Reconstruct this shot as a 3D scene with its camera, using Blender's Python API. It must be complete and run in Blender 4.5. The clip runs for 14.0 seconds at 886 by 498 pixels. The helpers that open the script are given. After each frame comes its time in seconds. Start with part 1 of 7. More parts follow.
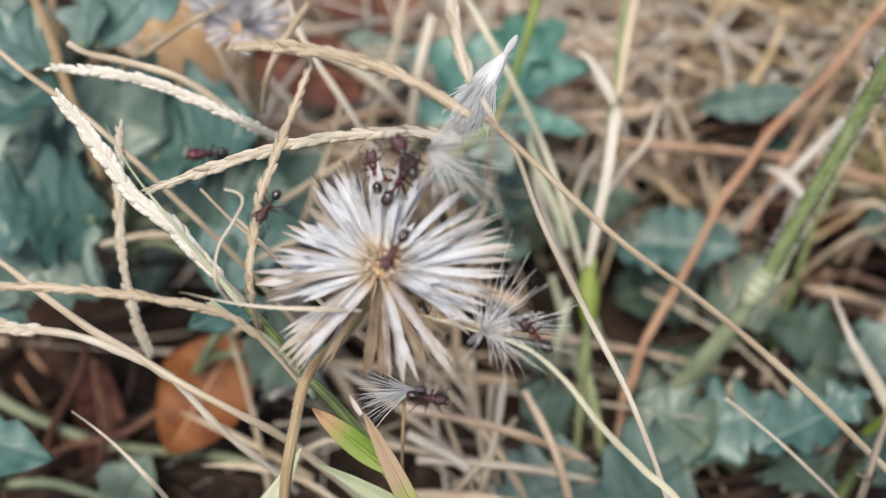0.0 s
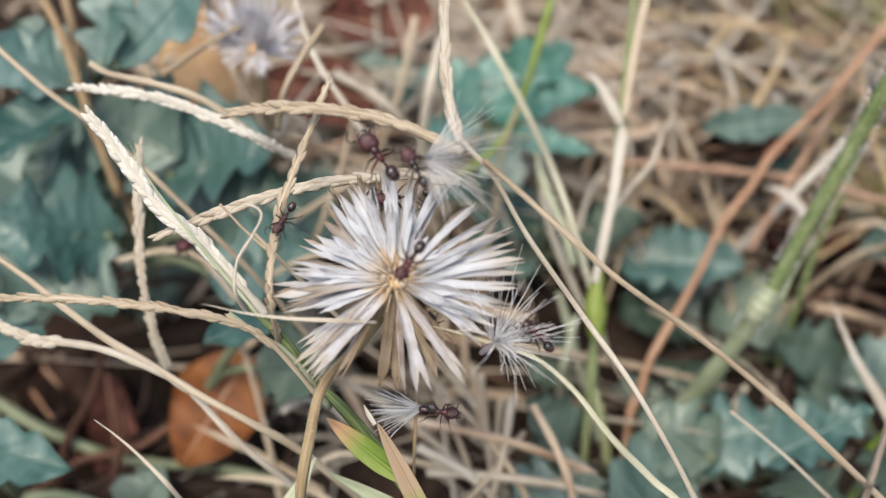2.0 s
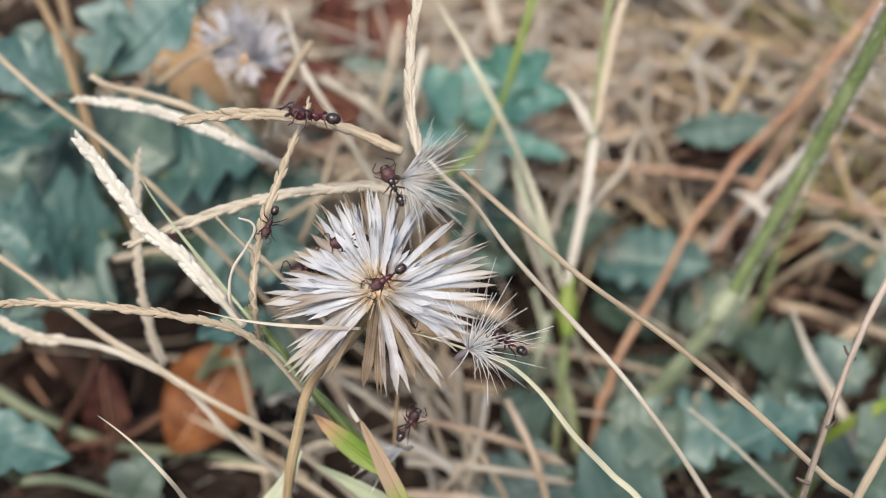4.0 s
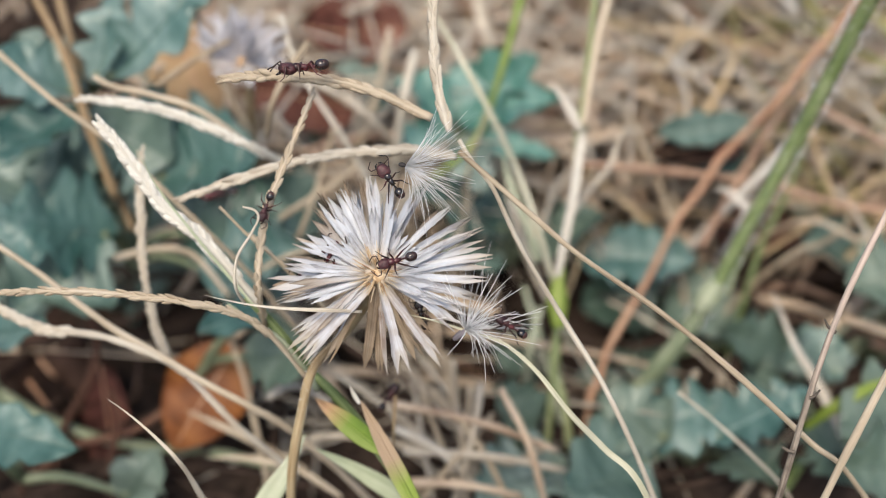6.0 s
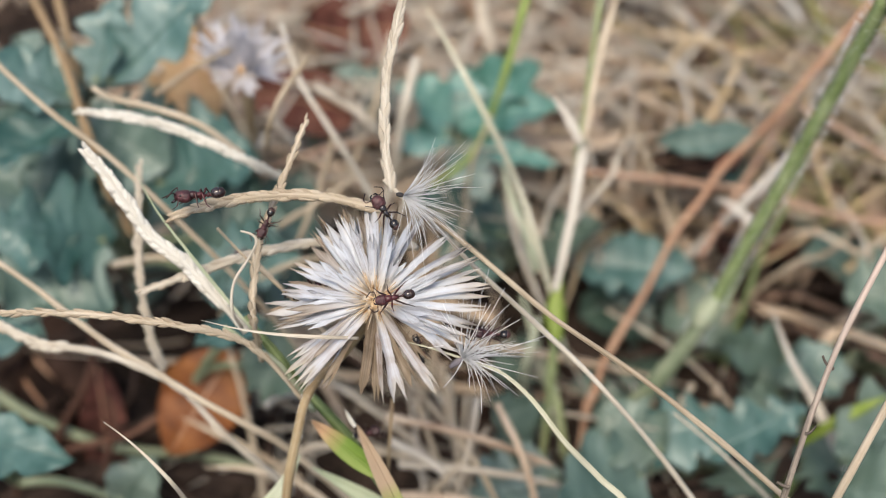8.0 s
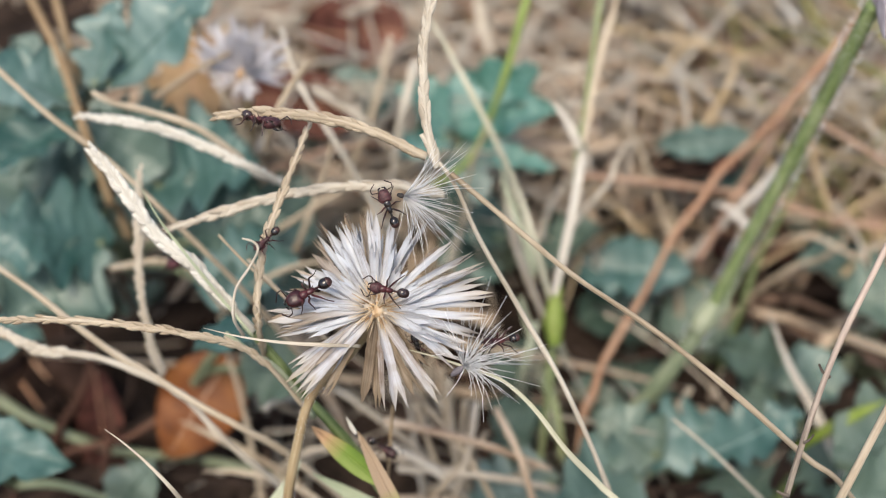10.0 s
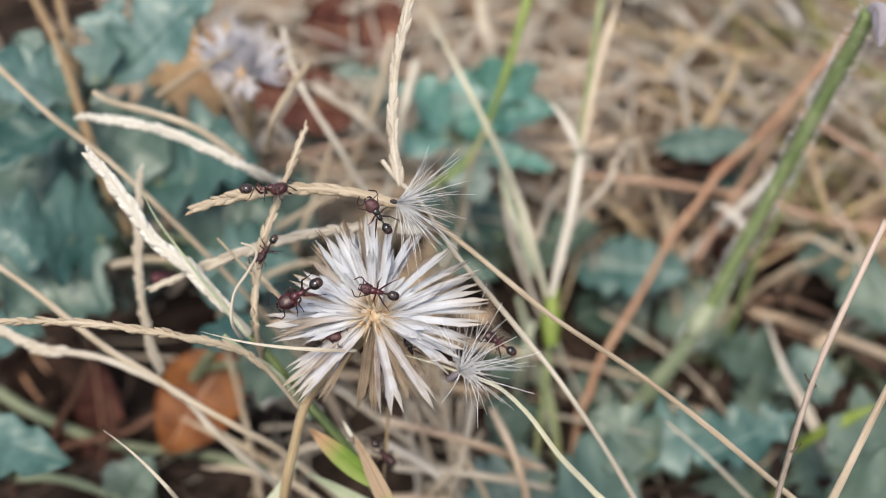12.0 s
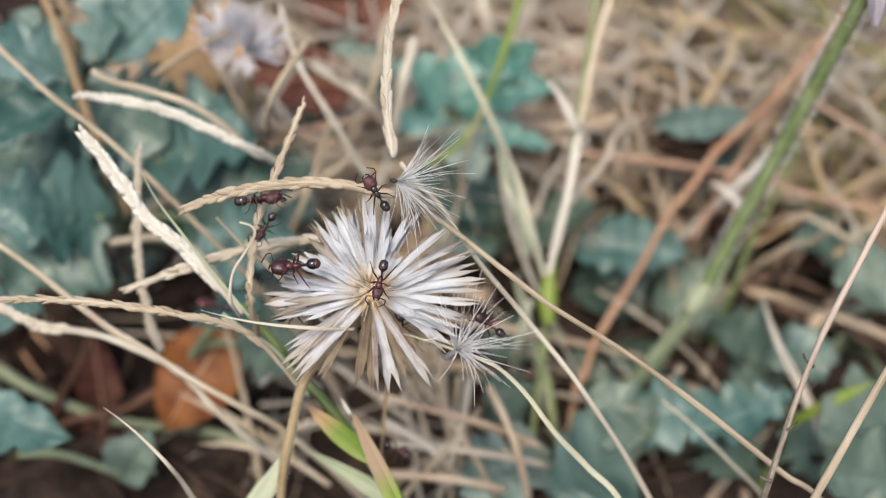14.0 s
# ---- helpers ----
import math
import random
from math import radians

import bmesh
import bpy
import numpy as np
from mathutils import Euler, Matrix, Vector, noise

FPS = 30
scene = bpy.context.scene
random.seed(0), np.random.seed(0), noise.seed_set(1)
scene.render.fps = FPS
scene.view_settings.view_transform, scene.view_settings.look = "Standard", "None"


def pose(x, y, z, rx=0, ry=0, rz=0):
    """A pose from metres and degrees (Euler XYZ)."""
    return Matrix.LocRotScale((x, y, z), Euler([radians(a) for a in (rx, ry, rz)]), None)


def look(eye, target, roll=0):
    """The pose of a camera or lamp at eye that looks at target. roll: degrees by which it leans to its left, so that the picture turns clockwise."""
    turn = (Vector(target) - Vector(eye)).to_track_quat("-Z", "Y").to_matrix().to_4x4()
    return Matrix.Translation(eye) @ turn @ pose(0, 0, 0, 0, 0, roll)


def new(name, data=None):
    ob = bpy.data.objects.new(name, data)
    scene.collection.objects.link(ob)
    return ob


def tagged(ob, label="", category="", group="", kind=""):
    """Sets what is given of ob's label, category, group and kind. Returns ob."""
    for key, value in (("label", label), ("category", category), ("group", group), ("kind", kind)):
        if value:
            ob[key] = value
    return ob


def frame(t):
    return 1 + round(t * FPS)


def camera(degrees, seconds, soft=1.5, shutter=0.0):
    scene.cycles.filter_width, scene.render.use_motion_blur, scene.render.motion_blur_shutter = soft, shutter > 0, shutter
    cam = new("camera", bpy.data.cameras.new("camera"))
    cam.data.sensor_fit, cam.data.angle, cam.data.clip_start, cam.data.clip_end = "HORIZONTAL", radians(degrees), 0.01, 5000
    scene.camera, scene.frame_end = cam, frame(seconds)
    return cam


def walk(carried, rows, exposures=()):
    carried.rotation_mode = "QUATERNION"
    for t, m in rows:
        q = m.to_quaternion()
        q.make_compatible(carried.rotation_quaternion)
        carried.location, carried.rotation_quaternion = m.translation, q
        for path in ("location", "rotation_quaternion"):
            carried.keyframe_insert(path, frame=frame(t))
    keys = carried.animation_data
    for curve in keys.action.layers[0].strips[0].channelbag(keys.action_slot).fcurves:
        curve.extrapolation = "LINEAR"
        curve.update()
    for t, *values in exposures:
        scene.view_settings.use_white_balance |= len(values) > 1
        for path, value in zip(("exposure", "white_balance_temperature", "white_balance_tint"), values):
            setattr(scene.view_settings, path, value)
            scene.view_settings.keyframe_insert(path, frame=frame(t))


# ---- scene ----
cam = camera(45, 14.0, soft=1.0)
cam.data.dof.use_dof = True
cam.data.dof.focus_distance = 0.1362
cam.data.dof.aperture_fstop = 12.6
walk(cam, [
    (0, pose(0.00240, -0.08822, 0.18012, 47.67, 1.47, 1.04)),
    (0.5, pose(0.00216, -0.08974, 0.18065, 48.03, 1.49, 1.06)),
    (1, pose(0.00279, -0.08845, 0.18285, 47.58, 1.50, 1.47)),
    (1.5, pose(0.00190, -0.08997, 0.18152, 48.47, 1.57, 1.39)),
    (2, pose(0.00147, -0.09172, 0.18183, 48.89, 1.51, 1.28)),
    (2.5, pose(0.00242, -0.09182, 0.18593, 48.15, 1.34, 1.57)),
    (3, pose(0.00167, -0.09489, 0.18669, 48.58, 1.28, 1.09)),
    (3.5, pose(0.00243, -0.09589, 0.19169, 47.65, 0.73, 1.24)),
    (6, pose(0.00080, -0.10383, 0.19266, 48.66, 0.48, -0.08)),
    (6.5, pose(0.00054, -0.10419, 0.19291, 48.74, 0.34, -0.07)),
    (7, pose(0.00112, -0.10110, 0.19499, 47.98, 0.14, 0.26)),
    (7.5, pose(-0.00000, -0.10000, 0.19500, 48.00, 0.00, -0.00)),
    (8, pose(0.00088, -0.09898, 0.19718, 47.47, -0.22, 0.47)),
    (10.5, pose(-0.00042, -0.09795, 0.19892, 47.19, -0.64, 0.29)),
    (11, pose(-0.00027, -0.09771, 0.20002, 46.95, -0.75, 0.46)),
    (11.5, pose(-0.00008, -0.09671, 0.20117, 46.49, -1.01, 0.74)),
    (12, pose(0.00026, -0.09693, 0.20122, 46.50, -0.98, 0.78)),
    (12.5, pose(0.00090, -0.09760, 0.20279, 46.07, -1.06, 0.84)),
    (13, pose(0.00074, -0.09784, 0.20340, 45.68, -1.19, 0.81)),
    (13.5, pose(0.00061, -0.09777, 0.20338, 45.32, -1.21, 0.79)),
    (14, pose(0.00035, -0.09730, 0.20220, 45.22, -1.13, 0.79)),
], exposures=[(0.0, 0.3, 6700, 8), (14.0, 0.3, 6700, 8)])

# ---- daylight: open shade under a bright sky ----
SUN_EL, SUN_AZ = radians(62), radians(200)
world = bpy.data.worlds.new("sky")
scene.world = world
world.use_nodes = True
wn = world.node_tree.nodes
sky = wn.new("ShaderNodeTexSky")
sky.sky_type, sky.sun_disc = "NISHITA", False
sky.sun_elevation, sky.sun_rotation = SUN_EL, SUN_AZ
sky.air_density, sky.dust_density, sky.ozone_density = 1.0, 3.0, 0.6
wn["Background"].inputs["Strength"].default_value = 0.16
world.node_tree.links.new(sky.outputs["Color"], wn["Background"].inputs["Color"])
sun = new("sun", bpy.data.lights.new("sun", "SUN"))
sun.data.energy, sun.data.angle, sun.data.color = 2.2, radians(25), (1.0, 0.895, 0.745)
SUN_DIR = Vector((math.sin(SUN_AZ) * math.cos(SUN_EL), math.cos(SUN_AZ) * math.cos(SUN_EL), math.sin(SUN_EL)))
sun.matrix_world = look(SUN_DIR, (0, 0, 0))


# ---- materials ----
def material(name, stops, scale=(900, 60), blotch=120, rough=0.6, bump=0.2, translucent=0.0, coords="UV", spec=0.4, along=None, root=None, rim=None):
    """Fibre or grain at a fine scale over blotches at a coarse one. stops: colours from dark to light.
    along: an optional second set of (place, colour) along the length of the piece, mixed over its tip."""
    m = bpy.data.materials.new(name)
    m.use_nodes = True
    nt = m.node_tree
    n, ln = nt.nodes, nt.links.new
    p = n["Principled BSDF"]
    tc = n.new("ShaderNodeTexCoord")
    mp = n.new("ShaderNodeMapping")
    mp.inputs["Scale"].default_value = (scale[0], scale[1], scale[0])
    ln(tc.outputs["UV" if coords == "UV" else "Object"], mp.inputs["Vector"])
    fine = n.new("ShaderNodeTexNoise")
    fine.inputs["Scale"].default_value, fine.inputs["Detail"].default_value = 1.0, 4.0
    ln(mp.outputs["Vector"], fine.inputs["Vector"])
    coarse = n.new("ShaderNodeTexNoise")
    coarse.inputs["Scale"].default_value, coarse.inputs["Detail"].default_value = blotch, 5.0
    info = n.new("ShaderNodeObjectInfo")
    shift = n.new("ShaderNodeVectorMath")
    shift.operation = "ADD"
    ln(tc.outputs["Object"], shift.inputs[0])
    ln(info.outputs["Random"], shift.inputs[1])
    ln(shift.outputs["Vector"], coarse.inputs["Vector"])
    mix = n.new("ShaderNodeMath")
    mix.operation = "ADD"
    half = n.new("ShaderNodeMath")
    half.operation = "MULTIPLY_ADD"
    half.inputs[1].default_value, half.inputs[2].default_value = 0.5, 0.0
    ln(fine.outputs["Fac"], half.inputs[0])
    half2 = n.new("ShaderNodeMath")
    half2.operation = "MULTIPLY"
    half2.inputs[1].default_value = 0.5
    ln(coarse.outputs["Fac"], half2.inputs[0])
    ln(half.outputs[0], mix.inputs[0])
    ln(half2.outputs[0], mix.inputs[1])
    vary = n.new("ShaderNodeMath")
    vary.operation = "MULTIPLY_ADD"
    vary.inputs[1].default_value, vary.inputs[2].default_value = 0.16, -0.08
    ln(info.outputs["Random"], vary.inputs[0])
    tot = n.new("ShaderNodeMath")
    tot.operation = "ADD"
    ln(mix.outputs[0], tot.inputs[0])
    ln(vary.outputs[0], tot.inputs[1])
    ramp = n.new("ShaderNodeValToRGB")
    el = ramp.color_ramp.elements
    lo, hi = 0.33, 0.67
    for i, c in enumerate(stops):
        e = el[i] if i < 2 else el.new(0.5)
        e.position = lo + (hi - lo) * i / max(1, len(stops) - 1)
        e.color = (*c, 1)
    ln(tot.outputs[0], ramp.inputs["Fac"])
    colour = ramp.outputs["Color"]
    if along:
        sep = n.new("ShaderNodeSeparateXYZ")
        ln(tc.outputs["UV"], sep.inputs[0])
        wob = n.new("ShaderNodeMath")
        wob.operation = "MULTIPLY_ADD"
        wob.inputs[1].default_value = along[2]
        ln(fine.outputs["Fac"], wob.inputs[0])
        ln(sep.outputs["Y"], wob.inputs[2])
        r2 = n.new("ShaderNodeValToRGB")
        r2.color_ramp.elements[0].position, r2.color_ramp.elements[1].position = along[0], along[1]
        r2.color_ramp.elements[0].color, r2.color_ramp.elements[1].color = (0, 0, 0, 1), (1, 1, 1, 1)
        ln(wob.outputs[0], r2.inputs["Fac"])
        mx = n.new("ShaderNodeMix")
        mx.data_type = "RGBA"
        ln(r2.outputs["Color"], mx.inputs["Factor"])
        ln(colour, mx.inputs["A"])
        mx.inputs["B"].default_value = (*along[3], 1)
        colour = mx.outputs["Result"]
    if root:
        sep2 = n.new("ShaderNodeSeparateXYZ")
        ln(tc.outputs["UV"], sep2.inputs[0])
        r3 = n.new("ShaderNodeValToRGB")
        r3.color_ramp.elements[0].position, r3.color_ramp.elements[1].position = root[0], root[1]
        r3.color_ramp.elements[0].color, r3.color_ramp.elements[1].color = (1, 1, 1, 1), (0, 0, 0, 1)
        ln(sep2.outputs["Y"], r3.inputs["Fac"])
        mx2 = n.new("ShaderNodeMix")
        mx2.data_type = "RGBA"
        ln(r3.outputs["Color"], mx2.inputs["Factor"])
        ln(colour, mx2.inputs["A"])
        mx2.inputs["B"].default_value = (*root[2], 1)
        colour = mx2.outputs["Result"]
    if rim:
        sep3 = n.new("ShaderNodeSeparateXYZ")
        ln(tc.outputs["UV"], sep3.inputs[0])
        ab = n.new("ShaderNodeMath")
        ab.operation = "ABSOLUTE"
        ln(sep3.outputs["X"], ab.inputs[0])
        ragged = n.new("ShaderNodeMath")
        ragged.operation = "MULTIPLY_ADD"
        ragged.inputs[1].default_value = 0.0007
        ln(coarse.outputs["Fac"], ragged.inputs[0])
        ln(ab.outputs[0], ragged.inputs[2])
        r4 = n.new("ShaderNodeValToRGB")
        r4.color_ramp.elements[0].position, r4.color_ramp.elements[1].position = rim[0], rim[1]
        r4.color_ramp.elements[0].color, r4.color_ramp.elements[1].color = (0, 0, 0, 1), (1, 1, 1, 1)
        ln(ragged.outputs[0], r4.inputs["Fac"])
        mx3 = n.new("ShaderNodeMix")
        mx3.data_type = "RGBA"
        ln(r4.outputs["Color"], mx3.inputs["Factor"])
        ln(colour, mx3.inputs["A"])
        mx3.inputs["B"].default_value = (*rim[2], 1)
        colour = mx3.outputs["Result"]
    ln(colour, p.inputs["Base Color"])
    p.inputs["Roughness"].default_value = rough
    p.inputs["Specular IOR Level"].default_value = spec
    if bump:
        b = n.new("ShaderNodeBump")
        b.inputs["Strength"].default_value, b.inputs["Distance"].default_value = bump, 0.0003
        ln(tot.outputs[0], b.inputs["Height"])
        ln(b.outputs["Normal"], p.inputs["Normal"])
    if translucent:
        tr = n.new("ShaderNodeBsdfTranslucent")
        ln(colour, tr.inputs["Color"])
        ms = n.new("ShaderNodeMixShader")
        ms.inputs["Fac"].default_value = translucent
        ln(p.outputs[0], ms.inputs[1])
        ln(tr.outputs[0], ms.inputs[2])
        ln(ms.outputs[0], n["Material Output"].inputs["Surface"])
    return m


STRAW = material("straw", [(0.3, 0.23, 0.155), (0.505, 0.42, 0.31), (0.665, 0.585, 0.47)], translucent=0.15)
THATCH = material("warm_thatch", [(0.34, 0.22, 0.15), (0.56, 0.43, 0.31), (0.72, 0.61, 0.48)], translucent=0.1)
STRAW_PALE = material("pale_straw", [(0.42, 0.35, 0.265), (0.61, 0.55, 0.455), (0.74, 0.7, 0.62)], translucent=0.2)
STRAW_WHITE = material("bleached_straw", [(0.4, 0.355, 0.295), (0.58, 0.54, 0.475), (0.72, 0.69, 0.63)], translucent=0.2)
STRAW_SAGE = material("greenish_straw", [(0.36, 0.36, 0.24), (0.53, 0.52, 0.39), (0.67, 0.65, 0.54)], translucent=0.2)
STRAW_GOLD = material("golden_straw", [(0.4, 0.27, 0.13), (0.58, 0.43, 0.24), (0.7, 0.56, 0.36)], translucent=0.15)
STEM_GREEN = material("green_stem", [(0.1, 0.142, 0.047), (0.201, 0.266, 0.106), (0.342, 0.395, 0.212)], scale=(2600, 140), blotch=260, translucent=0.08, bump=0.8)
STEM_LIGHT = material("light_green_stem", [(0.2, 0.28, 0.06), (0.33, 0.42, 0.12), (0.45, 0.5, 0.22)], translucent=0.15)
STEM_MOSS = material("moss_green_stem", [(0.11, 0.145, 0.08), (0.2, 0.24, 0.15), (0.31, 0.345, 0.24)], translucent=0.08)
STEM_PALE = material("pale_green_stem", [(0.2, 0.25, 0.1), (0.33, 0.38, 0.19), (0.46, 0.49, 0.3)], translucent=0.15)
STEM_SAGE = material("sage_stem", [(0.27, 0.32, 0.2), (0.4, 0.44, 0.31), (0.52, 0.54, 0.42)], translucent=0.1)
STEM_BROWN = material("brown_stem", [(0.2, 0.095, 0.055), (0.37, 0.205, 0.125), (0.49, 0.325, 0.22)])
OLIVE = material("olive_straw", [(0.17, 0.16, 0.06), (0.32, 0.3, 0.13), (0.48, 0.44, 0.24)], translucent=0.15)
STEM_PINK = material("pinkish_stem", [(0.26, 0.15, 0.1), (0.42, 0.27, 0.19), (0.54, 0.39, 0.3)])
STEM_DARK = material("dark_brown_stem", [(0.04, 0.02, 0.014), (0.1, 0.05, 0.035), (0.18, 0.1, 0.07)], rough=0.8, spec=0.15)
STEM_DEEP = material("deep_green_sheath", [(0.03, 0.05, 0.015), (0.095, 0.14, 0.045), (0.26, 0.32, 0.15)], scale=(2600, 40), blotch=160, translucent=0.08, bump=0.6)
STEM_OLIVE = material("olive_tan_stalk", [(0.17, 0.105, 0.055), (0.32, 0.235, 0.13), (0.45, 0.375, 0.245)], scale=(2200, 90))
KNOT = material("blackened_stem", [(0.03, 0.026, 0.022), (0.13, 0.105, 0.085), (0.33, 0.28, 0.23)], scale=(1700, 200), blotch=330, bump=0.8, along=(0.098, 0.122, 0.008, (0.5, 0.4, 0.34)))
STEM_TAN = material("tan_stem", [(0.165, 0.105, 0.055), (0.31, 0.215, 0.12), (0.45, 0.345, 0.215)])
BRACT = material("silvery_bract", [(0.32, 0.3, 0.31), (0.65, 0.685, 0.76), (0.77, 0.825, 0.92), (0.83, 0.89, 0.97)], scale=(6500, 110), blotch=420, rough=0.42, bump=0.5, translucent=0.3, spec=0.35, along=(0.0132, 0.018, 0.006, (0.55, 0.46, 0.35)), root=(0.0002, 0.0034, (0.84, 0.73, 0.58)), rim=(0.00128, 0.0016, (0.45, 0.37, 0.31)))
BRACT_OLD = material("weathered_bract", [(0.16, 0.11, 0.07), (0.45, 0.36, 0.27), (0.68, 0.61, 0.52)], scale=(5200, 80), blotch=260, rough=0.45, bump=0.6, translucent=0.35, root=(0.0045, 0.0095, (0.78, 0.78, 0.8)), rim=(0.0014, 0.0018, (0.25, 0.16, 0.1)))
BRACT_BROWN = material("brown_bract", [(0.12, 0.085, 0.055), (0.33, 0.26, 0.185), (0.56, 0.48, 0.39)], scale=(5200, 80), blotch=260, rough=0.5, bump=0.6, translucent=0.3, rim=(0.0013, 0.0017, (0.2, 0.12, 0.06)))
BRACT_STREAKED = material("streaked_bract", [(0.22, 0.16, 0.12), (0.47, 0.43, 0.42), (0.65, 0.68, 0.76), (0.75, 0.8, 0.89)], scale=(5200, 130), blotch=520, rough=0.42, bump=0.6, translucent=0.3, spec=0.35, along=(0.0146, 0.0185, 0.006, (0.55, 0.5, 0.34)), root=(0.0002, 0.003, (0.8, 0.68, 0.52)), rim=(0.00106, 0.00128, (0.34, 0.24, 0.17)))
BRACT_BASE = material("receptacle", [(0.3, 0.16, 0.07), (0.55, 0.38, 0.22), (0.72, 0.58, 0.4)], scale=(1500, 1500), blotch=900, coords="Object", bump=0.8)
BRACT_CREAM = material("cream_chaff", [(0.6, 0.46, 0.3), (0.78, 0.67, 0.52), (0.86, 0.8, 0.7)], scale=(1500, 1500), blotch=900, coords="Object", translucent=0.3)
SPIKE_WHITE = material("white_floret", [(0.62, 0.58, 0.5), (0.8, 0.775, 0.71), (0.9, 0.885, 0.84)], translucent=0.25)
PAPPUS = material("white_chaff", [(0.66, 0.65, 0.65), (0.78, 0.77, 0.78), (0.86, 0.86, 0.88)], rough=0.5, translucent=0.5)
FLUFF = material("fluffy_bract", [(0.7, 0.68, 0.7), (0.83, 0.82, 0.86), (0.9, 0.9, 0.94)], rough=0.5, translucent=0.35)
HAIR = material("pappus_hair", [(0.88, 0.88, 0.88), (0.93, 0.93, 0.94), (0.97, 0.97, 0.98)], rough=0.35, bump=0.0, translucent=0.35)
# Litter colour lowered so that it holds the shade among the plants.
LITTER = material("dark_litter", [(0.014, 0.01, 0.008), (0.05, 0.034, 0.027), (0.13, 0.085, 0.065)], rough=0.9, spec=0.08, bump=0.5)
SEED = material("grey_seed", [(0.07, 0.06, 0.07), (0.22, 0.2, 0.23), (0.42, 0.4, 0.43)], scale=(3000, 200), bump=0.4)
SEED_DARK = material("black_seed", [(0.012, 0.01, 0.01), (0.035, 0.03, 0.03), (0.09, 0.08, 0.08)], scale=(3000, 200), bump=0.3)
LEAF = material("teal_leaf", [(0.044, 0.091, 0.074), (0.124, 0.193, 0.164), (0.287, 0.365, 0.326)], scale=(260, 260), blotch=55, rough=0.4, bump=0.5, translucent=0.18, spec=0.6)
LEAF_TEAL = material("bluish_leaf", [(0.026, 0.085, 0.073), (0.085, 0.172, 0.157), (0.226, 0.326, 0.306)], scale=(260, 260), blotch=55, rough=0.38, bump=0.5, translucent=0.18, spec=0.6)
LEAF_DARK = material("dark_leaf", [(0.04, 0.075, 0.054), (0.098, 0.15, 0.116), (0.2, 0.26, 0.21)], scale=(260, 260), blotch=60, rough=0.4, bump=0.5, translucent=0.15, spec=0.6)
LEAF_BRIGHT = material("bright_leaf", [(0.045, 0.17, 0.13), (0.14, 0.3, 0.255), (0.32, 0.47, 0.43)], scale=(260, 260), blotch=70, rough=0.36, bump=0.4, translucent=0.22, spec=0.6)
LEAF_LIME = material("lime_blade", [(0.12, 0.19, 0.03), (0.22, 0.31, 0.05), (0.36, 0.42, 0.13)], translucent=0.25)
LEAF_DRYING = material("lime_leaf_with_dry_tip", [(0.09, 0.16, 0.025), (0.17, 0.27, 0.04), (0.29, 0.36, 0.1)], translucent=0.25, along=(0.0084, 0.0089, 0.0006, (0.52, 0.33, 0.19)))
LEAF_DRIED = material("tan_leaf_with_lime_foot", [(0.14, 0.21, 0.035), (0.25, 0.34, 0.06), (0.38, 0.44, 0.14)], translucent=0.25, along=(0.0098, 0.0103, 0.0006, (0.42, 0.31, 0.21)))
LEAF_ORANGE = material("orange_dead_leaf", [(0.05, 0.014, 0.005), (0.19, 0.06, 0.013), (0.3, 0.12, 0.033)], scale=(300, 300), blotch=90, bump=0.5, translucent=0.1)
LEAF_TAN = material("tan_dead_leaf", [(0.26, 0.15, 0.07), (0.42, 0.28, 0.15), (0.56, 0.42, 0.27)], scale=(300, 300), blotch=60, bump=0.5, translucent=0.12)
# Brown dead leaf taken near black: shade of the deep gaps is in the colour.
LEAF_SHADE_UMBER = material("shade_dark_umber_leaf", [(0.008, 0.005, 0.004), (0.022, 0.013, 0.01), (0.06, 0.036, 0.028)], scale=(300, 300), blotch=90, rough=0.9, spec=0.08, bump=0.6)
LEAF_RUST = material("rusty_dead_leaf", [(0.028, 0.011, 0.009), (0.095, 0.036, 0.028), (0.2, 0.095, 0.072)], scale=(300, 300), blotch=90, rough=0.85, spec=0.12, bump=0.6)
# Brown soil, its albedo cut to include the shade dense plants would cast.
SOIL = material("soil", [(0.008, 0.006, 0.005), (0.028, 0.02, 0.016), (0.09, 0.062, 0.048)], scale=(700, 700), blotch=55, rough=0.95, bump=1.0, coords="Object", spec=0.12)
ANT_RED = material("ant_red", [(0.016, 0.003, 0.004), (0.052, 0.008, 0.011), (0.12, 0.026, 0.03)], scale=(14, 14), blotch=5, rough=0.34, bump=0.5, coords="Object", spec=0.55)
ANT_DARK = material("ant_dark", [(0.005, 0.004, 0.004), (0.013, 0.008, 0.008), (0.045, 0.028, 0.028)], scale=(12, 12), blotch=4, rough=0.22, bump=0.25, coords="Object", spec=0.8)
ANT_LEG = material("ant_leg", [(0.012, 0.005, 0.005), (0.03, 0.012, 0.011), (0.08, 0.03, 0.027)], scale=(14, 14), blotch=5, rough=0.4, bump=0.2, coords="Object", spec=0.5)
ANT_HEAD = material("ant_head", [(0.012, 0.003, 0.004), (0.04, 0.009, 0.012), (0.105, 0.034, 0.038)], scale=(30, 9), blotch=6, rough=0.42, bump=0.9, coords="Object", spec=0.55)

TO_EYE = Vector((0.0, -0.74, 0.67))


